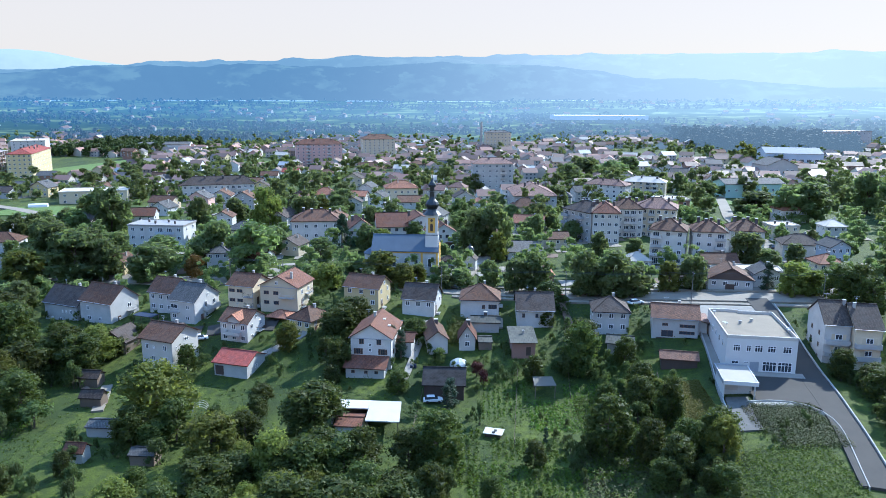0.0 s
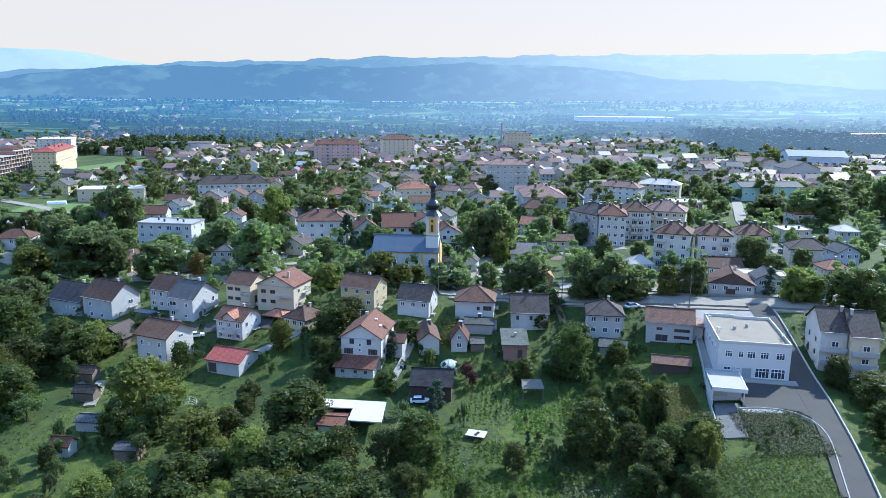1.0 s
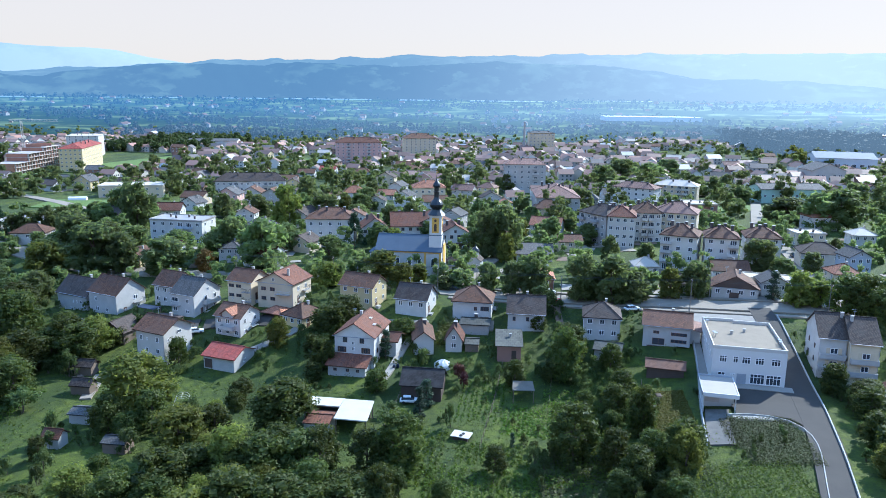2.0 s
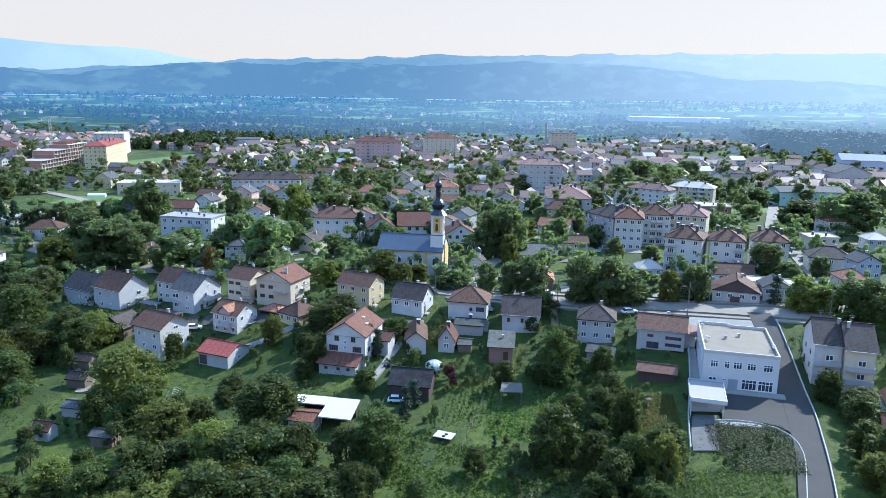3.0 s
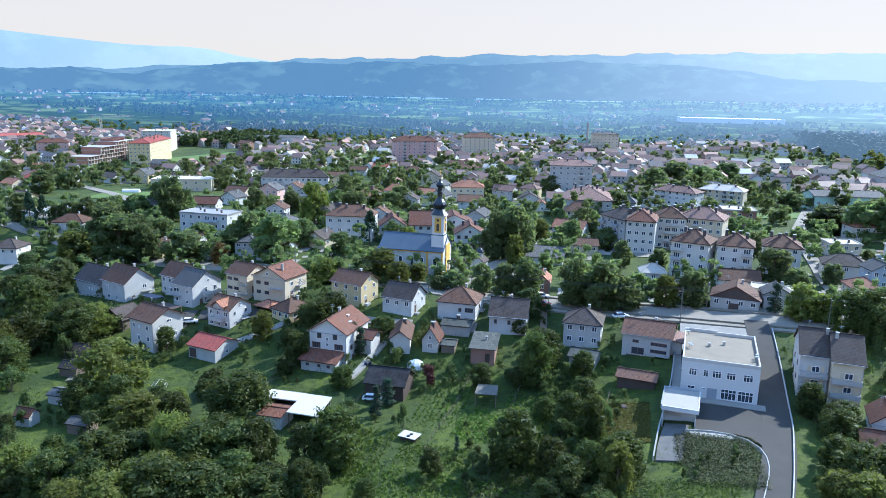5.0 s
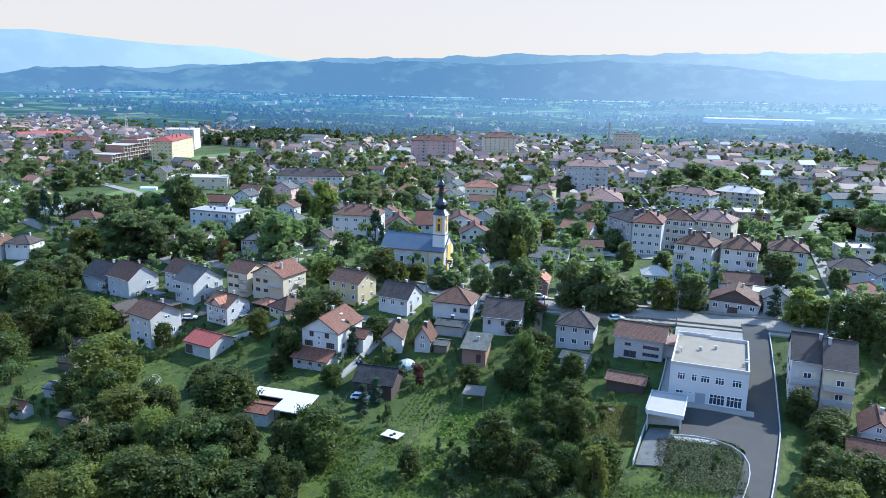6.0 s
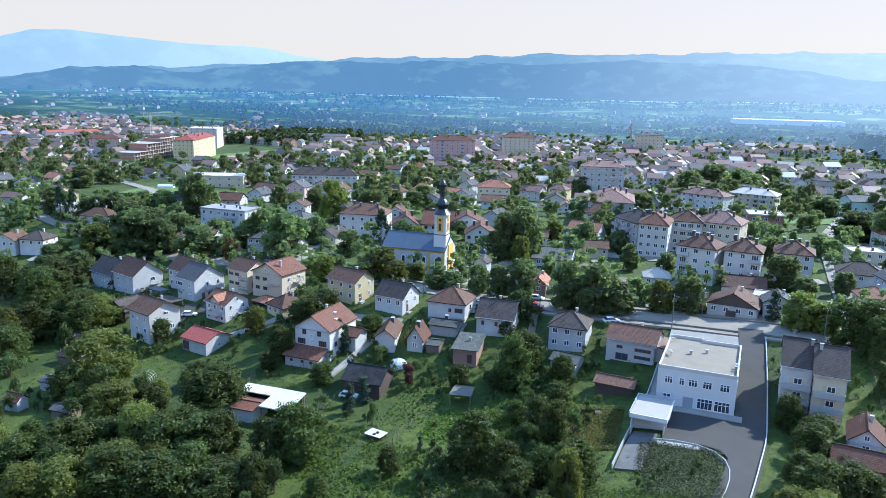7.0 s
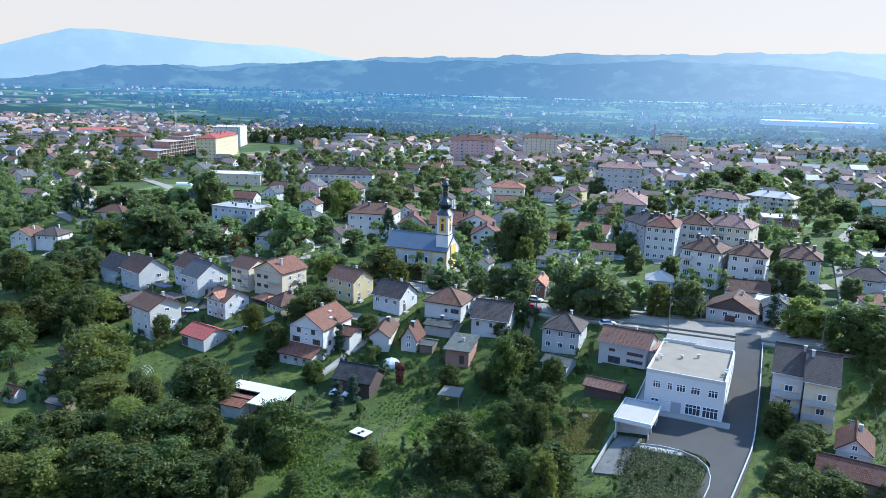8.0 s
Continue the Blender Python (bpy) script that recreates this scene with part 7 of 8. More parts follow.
plant("b", -28.2, 109.6, 10.1, 5.1)
plant("b", -36.4, 107.7, 9.0, 4.7)
plant("c", -3.1, 139.7, 7.2, 2.2)
plant("c", 16.5, 129.5, 3.2, 0.9)
plant("c", -17.5, 164.5, 7.6, 1.8)
plant("c", 82.5, 201.3, 8.7, 2.9)
plant("r", 4.3, 154.9, 4.4, 2.6)
plant("d", -52.0, 240.0, 10.6, 6.0)
plant("d", -130.1, 226.0, 20.7, 10.9)
plant("d", -121.5, 228.3, 15.8, 6.5)
plant("d", -158.2, 292.9, 20.9, 9.0)
plant("d", 18.7, 202.4, 13.4, 5.6)
plant("d", 12.5, 201.4, 11.8, 4.0)
plant("d", 113.0, 583.7, 16.0, 11.3)
plant("d", 126.2, 415.8, 11.3, 8.2)
plant("d", 124.4, 332.0, 13.7, 11.9)
plant("d", 142.2, 320.5, 19.7, 10.4)
plant("d", -126.3, 321.9, 10.3, 7.0)
plant("d", 21.5, 189.5, 8.9, 4.5)
plant("d", -143.4, 235.8, 19.2, 8.8)
plant("d", -128.9, 231.4, 18.8, 8.5)
plant("d", -147.3, 282.8, 22.5, 8.8)
plant("k", -48.9, 262.0, 14.6, 5.3)
plant("k", -188.5, 247.5, 16.5, 4.6)
plant("k", -184.0, 249.5, 15.0, 4.2)
plant("o", -90.5, 225.8, 8.4, 4.0)

for k, x, y, h, r in (("b", -16.1, 113.5, 11.0, 5.0), ("b", -13.9, 103.0, 10.2, 4.7), ("b", -3.6, 105.0, 9.1, 3.6), ("w", -30.7, 109.8, 12.1, 5.2), ("b", 37.1, 163.5, 8.2, 3.2), ("b", 38.6, 150.2, 8.8, 3.6), ("b", 40.5, 135.4, 8.9, 3.3), ("b", 41.1, 122.7, 8.2, 3.5), ("s", 42.7, 142.7, 7.0, 2.9), ("b", -30.4, 173.3, 10.5, 4.8), ("c", -15.3, 162.9, 7.4, 2.1), ("b", -126.9, 244.0, 12.5, 7.0), ("b", -110.6, 246.0, 9.5, 7.0), ("b", -92.2, 240.0, 12.0, 7.5), ("d", -145.8, 240.0, 15.0, 8.5), ("d", -39.4, 262.0, 12.0, 5.5)):
    plant(k, x, y, h, r)

for k, x, y, h, r in (("b", -179, 258, 13, 5), ("d", -174, 262, 14, 5.6), ("b", -171, 268, 13, 5.4), ("b", -170, 276, 14, 5.6), ("b", -165, 281, 13, 5.6), ("d", -168, 288, 12, 5), ("b", -158, 276, 14, 6), ("b", -184, 256, 11, 4.5),
                      ("d", -150, 205, 13, 6), ("b", -141, 206, 11, 5.5), ("b", -133, 200, 12, 6), ("d", -137, 190, 13, 6), ("b", -126, 179, 12, 5.5), ("b", -119, 172, 10, 5), ("b", -112, 166, 9, 4.6),
                      ("b", -104, 171, 8, 4.2), ("w", -98, 164, 7, 3.8), ("b", -79, 326, 13, 6), ("w", -73, 336, 12, 5.5), ("b", -67, 343, 13, 6.5), ("b", -68, 360, 12, 6.5), ("d", -98, 349, 11, 6),
                      ("b", -72, 253, 12, 6), ("d", -92, 250, 13, 6.5), ("d", -80, 246, 12, 6), ("b", -98, 268, 12, 6), ("w", 11, 296, 10, 4.5), ("b", 15, 326, 10, 5), ("b", -30, 205.5, 8, 4), ("w", -20, 206.5, 9, 4.4)):
    plant(k, x, y, h, r)

# trees in the yards behind the street
for _ in range(45):
    x, y = rp_.uniform(-190, 150), rp_.uniform(206, 345)
    if clear(x, y, 8.5) and abs(x - 2 - (y - 204) * 0.1) > 6:
        hh = rp_.uniform(6, 13)
        plant(rp_.choice("bbbdw"), x, y, hh, hh * rp_.uniform(0.36, 0.5))

# undergrowth and hedges between the plots
rs = random.Random(31)


def thicket(x0, y0, x1, y1, n, spread, kinds="sb", hmin=2.0, hmax=5.0):
    """Shrubs and small trees along a line between two plots."""
    for _ in range(n):
        t = rs.random()
        k = rs.choice(kinds)
        h = rs.uniform(hmin, hmax)
        if h < 5 and k in "bw":
            k = "s"
        plant(k, x0 + (x1 - x0) * t + rs.gauss(0, spread), y0 + (y1 - y0) * t + rs.gauss(0, spread), h, h * rs.uniform(0.38, 0.55))


thicket(-60, 92, -12, 100, 18, 4, "bbsw", 4, 9)
thicket(-50, 104, -22, 120, 16, 4, "bbsw", 4, 9)
thicket(-56, 120, -36, 138, 9, 3, "sbw", 3, 8)
thicket(-105, 150, -80, 175, 14, 5, "sb", 3, 8)
thicket(-120, 140, -92, 130, 10, 5, "sb", 3, 7)
thicket(-115, 165, -140, 200, 12, 5, "bs", 4, 10)
thicket(-12, 108, -4, 126, 8, 2, "sb", 2, 6)
thicket(6, 118, 34, 118, 9, 2, "s", 1.5, 3.5)
thicket(34, 117, 48, 120, 12, 2.2, "sbw", 2.5, 6)
thicket(33, 128, 44, 156, 16, 2.2, "ssw", 2.5, 5.5)
thicket(24, 150, 32, 168, 8, 1.8, "ssw", 2, 5)
thicket(10, 140, 12, 170, 8, 1.0, "s", 1.2, 2.6)
thicket(-3, 134, 4, 142, 5, 1.0, "s", 1.2, 2.6)
thicket(80, 112, 86, 136, 14, 2.0, "sb", 2, 5)
thicket(82, 150, 86, 165, 7, 1.5, "s", 2, 4)
thicket(97, 150, 104, 190, 12, 2.0, "sb", 2, 6)
thicket(-18, 172, -8, 168, 6, 1.5, "sb", 2, 5)
thicket(-72, 160, -64, 168, 5, 1.5, "s", 2, 4)
thicket(-40, 196, -14, 208, 10, 2.5, "sbw", 3, 7)
thicket(-6, 210, 20, 206, 8, 1.5, "sb", 3, 6)
thicket(40, 160, 43, 172, 5, 1.0, "s", 2, 3.5)
thicket(22, 120, 30, 130, 7, 2.0, "s", 2, 5)
thicket(34, 108, 43, 112, 10, 2, "sb", 3, 7)
thicket(-4, 100, 24, 104, 12, 2.5, "sb", 2, 6)
thicket(42, 122, 48, 130, 9, 1.6, "ssw", 2.5, 6)
thicket(-100, 110, -70, 100, 12, 5, "sb", 3, 8)
thicket(-128, 150, -104, 142, 12, 5, "bs", 4, 9)
thicket(86, 150, 98, 134, 8, 2.5, "s", 2, 4)
thicket(58, 124, 67, 134, 16, 2.2, "s", 1.0, 2.4)
thicket(-20, 100, 0, 108, 10, 3, "bs", 4, 8)
thicket(-64, 128, -56, 136, 5, 2, "s", 2, 4)
thicket(-70, 152, -62, 157, 9, 0.5, "s", 1.2, 2.0)
thicket(-44, 162, -36, 170, 6, 1.5, "s", 1.5, 3.5)
plant("b", -63.0, 124.5, 9.5, 4.4)
plant("b", -55.0, 127.0, 10.5, 4.6)
plant("w", -27.0, 101.0, 9.0, 4.6)
thicket(-100, 176, -84, 172, 9, 2.0, "sb", 2, 5.5)
thicket(-112, 148, -104, 172, 14, 3.5, "bs", 4, 9)
thicket(-98, 132, -96, 146, 10, 2.5, "s", 2, 4)
thicket(-82, 118, -62, 124, 8, 3, "s", 2, 4.5)
thicket(-84, 104, -64, 110, 12, 3, "sb", 3, 7)
thicket(-106, 112, -90, 124, 10, 4, "bs", 3, 8)


# hedges and bushes along the plots between the houses
for x0, y0, x1, y1, n, sp, kd, lo, hi in (
        (-124, 176, -100, 170, 10, 2.2, "sb", 2, 6), (-96, 180, -84, 178, 6, 1.2, "s", 1.5, 3), (-70, 150, -62, 156, 6, 1.2, "s", 1.5, 3), (-49, 190, -38, 186, 7, 1.4, "sw", 1.5, 4),
        (-38, 180, -33, 168, 8, 1.4, "sb", 2, 5), (-22, 176, -16, 178, 5, 1.0, "s", 1.5, 3), (-9, 176, -3, 180, 6, 0.8, "s", 1.2, 2.4), (8, 176, 11, 166, 6, 0.8, "s", 1.2, 2.6),
        (9, 160, 10.5, 148, 7, 0.6, "s", 1.0, 2.0), (22, 178, 30, 172, 9, 1.6, "sb", 2, 6), (23, 168, 31, 158, 9, 1.8, "sb", 2, 5), (41, 178, 43, 166, 6, 0.8, "s", 1.5, 3.5),
        (31, 148, 40, 158, 12, 2.2, "sb", 2.5, 6), (34, 134, 41, 146, 12, 1.8, "sb", 2.5, 6.5), (54, 158, 54.4, 140, 6, 0.3, "s", 0.8, 1.6), (81, 150, 90, 142, 10, 2.0, "sb", 2, 4.5),
        (81, 136, 90, 122, 14, 2.6, "sb", 2.5, 6), (93, 176, 99, 158, 10, 2.0, "sb", 1.5, 4.5), (-30, 146, -26, 150, 4, 1.0, "s", 1.2, 2.6), (-3, 158, 3, 166, 7, 1.2, "s", 1.2, 3),
        (14, 136, 26, 124, 10, 2.2, "s", 1.2, 3.2), (-10, 132, 0, 124, 8, 2.0, "s", 1.2, 3.0), (-60, 196, -36, 194, 10, 1.8, "sw", 1.5, 4), (-100, 196, -72, 196, 10, 2.0, "sb", 2, 6)):
    thicket(x0, y0, x1, y1, n, sp, kd, lo, hi)

# shrubs and bushes between the houses, clear of their walls
for kind, x, y, h, r in (("b", -33.0, 161.9, 7.5, 3.0), ("s", -29.5, 150.6, 4.2, 2.4), ("s", -16.2, 149.4, 3.6, 2.6), ("r", 2.8, 158.6, 4.6, 3.0), ("c", -2.6, 145.6, 6.4, 2.3), ("s", -9.1, 139.6, 4.2, 3.2), ("s", 7.2, 162.0, 3.0, 3.0), ("s", 9.2, 158.0, 2.4, 2.2), ("s", 16.2, 160.0, 4.0, 2.2),
                         ("b", 28.0, 168.0, 10.5, 5.2), ("b", -31.4, 181.2, 7.5, 4.6), ("w", -28.6, 178.6, 6.0, 3.4), ("s", -13.6, 178.4, 3.0, 2.6), ("w", -90.0, 164.0, 11.0, 5.6), ("s", -65.5, 150.2, 2.4, 1.6), ("s", -64.3, 152.8, 2.4, 1.6), ("s", -62.8, 155.6, 2.6, 1.6), ("b", 81.6, 153.4, 7.8, 3.3),
                         ("b", 86.4, 148.6, 6.6, 4.0), ("s", 80.6, 176.8, 3.0, 1.4), ("s", 81.6, 172.0, 3.4, 1.5), ("s", 81.2, 168.6, 2.6, 1.2), ("b", 23.6, 160.0, 5.6, 3.0), ("b", -6.4, 164.6, 3.8, 2.0)):
    plant(kind, x, y, h, r)
HOMES = [(x, y) for x, y in TAKEN if 85 < y < 206]
put = 0
for _ in range(1800):
    x, y = rs.uniform(-128, 54), rs.uniform(150, 199)
    if put >= 150 or any(math.hypot(x - a, y - b) < 7.2 for a, b in HOMES):
        continue
    if min(math.hypot(x - a, y - b) for a, b in HOMES) > 13 or y > 203 - 0.16 * x - 6:
        continue
    hh = rs.uniform(1.4, 4.2)
    plant("s", x, y, hh, hh * rs.uniform(0.42, 0.6))
    put += 1


def undergrowth():
    """The bushes round the houses and in the farther gardens, as one mass."""
    out = []
    for mod, m in BUSHES:
        me = [o for o in mod.children if o.name.startswith("crown")][0].data
        v = np.empty(len(me.vertices) * 3, dtype=np.float32)
        me.vertices.foreach_get("co", v)
        a = np.array(m)
        v = v.reshape(-1, 3, 3)
        v = v[np.arange(len(v)) % 5 < 3].reshape(-1, 3)
        out.append(v @ a[:3, :3].T + a[:3, 3])
    tagged(new("undergrowth", leaf_mesh("undergrowth", np.concatenate(out), BUSH)), "green bushes and hedges round the houses", "bushes", kind="stuff")


def leaf_field(name, label, x0, y0, x1, y1, rows, per, size, material, height):
    """Rows of vegetables or rank growth: leaves in their thousands."""
    rg = np.random.default_rng(len(name))
    cs, rad = [], [height * 0.5, height * 0.7]
    for i in range(rows):
        for k in range(per):
            x = x0 + (x1 - x0) * (i + 0.5 + rg.normal() * 0.12) / rows
            y = y0 + (y1 - y0) * (k + rg.uniform()) / per
            cs.append((x, y, on_ground(x, y) + height * 0.45))
    v = leaf_sheet(rg, cs, rad, rows * per * 9, size, -0.9)
    ob = new(name, leaf_mesh(name, v, material))
    tagged(ob, label, "crops", kind="stuff")


undergrowth()
leaf_field("vegetable_field", "rows of green vegetables in a garden field", 46.5, 98, 65.0, 122, 24, 44, 0.15, CROP, 0.6)
leaf_field("vegetable_plot", "rank green vegetable plot", 2, 106, 22, 116, 18, 18, 0.2, CROP, 0.6)
leaf_field("bean_plot", "rank green plot below the hutch", 6, 122, 20, 130, 12, 14, 0.2, CROP, 0.7)
leaf_field("weedy_plot", "weedy sunlit plot between gardens", 22, 134, 31, 156, 9, 26, 0.2, CROP, 0.7)
leaf_field("garden_strip", "garden strip with low green growth", 4, 140, 14, 158, 9, 22, 0.18, CROP, 0.4)
leaf_field("slab_weeds", "weeds spreading over the edge of a concrete slab", 55.6, 127.5, 58.6, 139.0, 6, 22, 0.16, WEED, 0.8)
leaf_field("weed_slope", "lush sunlit weeds on the slope between hedges", 24, 118, 36, 150, 16, 44, 0.2, CROP, 0.9)
leaf_field("weedy_bank", "rank weeds on the bank below the court", 57.5, 121, 69.6, 139.4, 26, 52, 0.14, WEED, 1.0)
leaf_field("dry_lawn", "dry yellowish mown grass in patches", 40.6, 136, 51.6, 154, 36, 70, 0.16, leafy("dry_blades", (0.1, 0.098, 0.016), (0.15, 0.13, 0.022), 0.5, 1.2), 0.3)
leaf_field("bean_rows", "rows of tall yellow-green beans between two houses", -4.6, 172, -1.2, 184, 6, 44, 0.2, LEAFLIGHT, 1.6)
leaf_field("weedy_slope", "rank weeds among the garden hedges", 22, 108, 46, 127, 18, 26, 0.22, WEED, 1.0)
leaf_field("weed_strip", "sunlit rank weeds in the garden strip", -6, 112, 4, 134, 8, 26, 0.24, CROP, 0.8)
leaf_field("weed_bed", "sunlit rank weeds beside the garden path", 14, 134, 22, 148, 8, 18, 0.24, CROP, 0.7)
leaf_field("garden_climbers", "leafy climbers along the lower garden", 0, 116, 30, 120, 16, 8, 0.26, CROP, 1.0)
leaf_field("overgrown_plot", "overgrown plot beside the lane", -104, 124, -88, 142, 12, 20, 0.2, CROP, 0.7)


def rough_grass():
    """Tufts and herbs over the gardens, rank in patches, thin on the cut strips."""
    rg = np.random.default_rng(41)
    for name, label, mat, seed, n, height in (("garden_grass", "uneven tufts of garden grass", BLADE, 0.0, 15000, 0.16), ("garden_herbs", "patches of rank green herbs in the gardens", CROP, 20.0, 8000, 0.34)):
        cs = []
        while len(cs) < n:
            x, y = rg.uniform(-125, 102), 84 + 108 * rg.uniform() ** 1.2
            if noise.noise(Vector((x * 0.07, y * 0.03, seed))) + 0.6 * noise.noise(Vector((x * 0.3, y * 0.25, seed + 3))) < rg.uniform(-0.25, 0.3):
                continue
            if 51 < x < 80.5 and y > 134 or x > 63 + (y - 106) * 0.3 and x < 80.5:
                continue
            cs.append((x, y, on_ground(x, y) + height * 0.5))
        v = leaf_sheet(rg, cs, [height, height * 2.0], n * 2, 0.2, -1.1)
        tagged(new(name, leaf_mesh(name, v, mat)), label, "grass", kind="stuff")


rough_grass()


def town_trees(name, label, seed, y0, y1, want, clumps, leaves, size, gap, spread, material, low, high, xs=None):
    """Trees among the farther houses and in the fields, as one mass of leaf clumps."""
    rg = np.random.default_rng(seed)
    rr = random.Random(seed)
    cs, n, tries, h_rng = [], 0, 0, random.Random(seed + 1).random
    while n < want and tries < 60000:
        tries += 1
        y = y0 + (y1 - y0) * rr.random()
        x = rr.uniform(-1.3, 0.95) * y if xs is None else rr.uniform(*xs)
        wood = noise.noise(Vector((x * 0.008, y * 0.008, 5.5)))
        if xs is None and rr.random() > 0.7 + wood or not clear(x, y, gap) or abs(x - 2 - (y - 204) * 0.1) < 6:
            continue
        if -425 < x < -306 and 450 < y < 720 or -262 < x < -158 and 298 < y < 392 or 28 < x < 86 and 236 < y < 296 and h_rng() < 0.85 or 50 < x < 100 and 212 < y < 246 and h_rng() < 0.8 or x > 80 and y < 350 and rr.random() < 0.35:
            continue
        h = rr.uniform(low, high)
        z = ground_at(x, y)
        for _ in range(clumps):
            u = rr.random()
            q, a = h * 0.34 * math.sqrt(max(0.04, 1 - ((u - 0.42) / 0.6) ** 2)) * rr.random() ** 0.4, rr.uniform(0, 6.283)
            cs.append((x + q * math.cos(a), y + q * math.sin(a), z + h * (0.12 + 0.76 * u)))
        n += 1
    v = leaf_sheet(rg, cs, spread, len(cs) * leaves, size, core=0.86)
    tagged(new(name, leaf_mesh(name, v, material)), label, "trees", kind="stuff")


# leaves that emit the valley's blue haze
DISTANT = airy("hazy_leaves", (0.03, 0.05, 0.025), 1.1)


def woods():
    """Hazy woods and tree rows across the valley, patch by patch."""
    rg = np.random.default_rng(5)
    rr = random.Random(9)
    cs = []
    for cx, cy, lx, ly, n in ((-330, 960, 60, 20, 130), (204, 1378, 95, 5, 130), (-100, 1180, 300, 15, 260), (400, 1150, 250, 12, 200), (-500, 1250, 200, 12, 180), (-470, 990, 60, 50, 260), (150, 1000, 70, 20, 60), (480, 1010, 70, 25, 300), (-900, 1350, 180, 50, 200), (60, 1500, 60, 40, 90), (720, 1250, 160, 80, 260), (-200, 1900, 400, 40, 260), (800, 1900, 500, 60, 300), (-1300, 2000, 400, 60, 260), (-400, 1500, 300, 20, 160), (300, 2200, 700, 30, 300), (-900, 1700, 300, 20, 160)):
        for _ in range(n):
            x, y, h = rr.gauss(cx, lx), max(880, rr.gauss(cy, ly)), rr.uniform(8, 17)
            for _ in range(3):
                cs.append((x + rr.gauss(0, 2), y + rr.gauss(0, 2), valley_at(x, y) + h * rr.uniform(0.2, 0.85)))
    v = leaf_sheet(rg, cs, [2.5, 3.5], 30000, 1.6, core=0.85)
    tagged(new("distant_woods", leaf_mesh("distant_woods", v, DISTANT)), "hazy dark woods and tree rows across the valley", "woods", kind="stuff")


# LEAFMID has the haze in its colour, DISTANT in its emission
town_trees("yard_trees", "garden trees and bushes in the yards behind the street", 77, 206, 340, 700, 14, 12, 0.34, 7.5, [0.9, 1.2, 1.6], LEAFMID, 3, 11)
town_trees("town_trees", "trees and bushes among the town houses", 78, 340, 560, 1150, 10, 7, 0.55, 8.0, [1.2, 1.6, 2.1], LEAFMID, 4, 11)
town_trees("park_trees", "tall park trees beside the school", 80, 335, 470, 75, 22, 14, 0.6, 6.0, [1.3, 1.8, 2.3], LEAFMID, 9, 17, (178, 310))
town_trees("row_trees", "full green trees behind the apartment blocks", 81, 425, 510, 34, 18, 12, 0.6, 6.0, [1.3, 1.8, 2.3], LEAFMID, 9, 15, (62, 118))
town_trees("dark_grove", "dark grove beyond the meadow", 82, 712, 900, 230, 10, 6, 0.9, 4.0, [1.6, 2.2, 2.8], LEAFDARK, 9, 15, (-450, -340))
# this wood takes the emitting leaves too, for its dusky haze
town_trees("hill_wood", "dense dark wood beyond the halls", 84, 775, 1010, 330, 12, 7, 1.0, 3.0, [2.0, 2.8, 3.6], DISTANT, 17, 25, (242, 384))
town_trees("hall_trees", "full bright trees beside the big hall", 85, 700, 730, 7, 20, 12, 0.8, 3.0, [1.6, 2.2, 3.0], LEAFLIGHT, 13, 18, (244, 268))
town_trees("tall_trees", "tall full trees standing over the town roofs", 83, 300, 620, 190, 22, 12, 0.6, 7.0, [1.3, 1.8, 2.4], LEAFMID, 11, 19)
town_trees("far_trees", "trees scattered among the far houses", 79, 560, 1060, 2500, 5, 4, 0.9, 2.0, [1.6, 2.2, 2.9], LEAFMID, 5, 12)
woods()

# ---- cars, poles, wires and garden clutter ----
def car_model(paint, label):
    ob = thing("car", pose(0, -80, -50), label, "car", "parked cars")
    bm = bmesh.new()
    prof = [(-2.1, 0.35), (-2.15, 0.7), (-1.9, 0.88), (1.15, 0.92), (2.0, 0.78), (2.12, 0.5), (2.05, 0.3)]
    rows = [[bm.verts.new((x, s * 0.84, z)) for x, z in prof] for s in (-1, 1)]
    bm.faces.new(rows[0]), bm.faces.new(rows[1][::-1])
    for i in range(len(prof)):
        j = (i + 1) % len(prof)
        bm.faces.new((rows[0][i], rows[1][i], rows[1][j], rows[0][j]))
    bmesh.ops.recalc_face_normals(bm, faces=bm.faces)
    bmesh.ops.bevel(bm, geom=list(bm.edges), offset=0.06, segments=1, affect="EDGES")
    part("body", bm, paint, ob)
    low = [Vector(p) for p in ((-1.8, -0.76, 0.88), (1.0, -0.76, 0.92), (1.0, 0.76, 0.92), (-1.8, 0.76, 0.88))]
    top = [Vector(p) for p in ((-1.35, -0.6, 1.4), (0.3, -0.6, 1.42), (0.3, 0.6, 1.42), (-1.35, 0.6, 1.4))]
    mid = (sum(low, Vector()) + sum(top, Vector())) / 8
    for i, nm in enumerate(("side_window", "windscreen", "side_window", "rear_window")):
        bm = bmesh.new()
        q = (low[i], low[(i + 1) % 4], top[(i + 1) % 4], top[i])
        f, k = [bm.verts.new(p) for p in q], [bm.verts.new(p.lerp(mid, 0.06)) for p in q]
        bm.faces.new(f), bm.faces.new(k[::-1])
        for n in range(4):
            bm.faces.new((f[n], k[n], k[(n + 1) % 4], f[(n + 1) % 4]))
        bmesh.ops.recalc_face_normals(bm, faces=bm.faces)
        part(nm, bm, GLASS, ob)
    bm = bmesh.new()
    box(bm, -1.38, -0.62, 1.404, 0.32, 0.62, 1.45, 0, 0.02)
    part("roof", bm, paint, ob)
    for x in (-1.3, 1.3):
        for s in (-1, 1):
            bm = bmesh.new()
            cyl(bm, (x, s * 0.68, 0.31), (x, s * 0.86, 0.31), 0.31, 0.31, 12)
            part("wheel", bm, RUBBER, ob)
    return ob


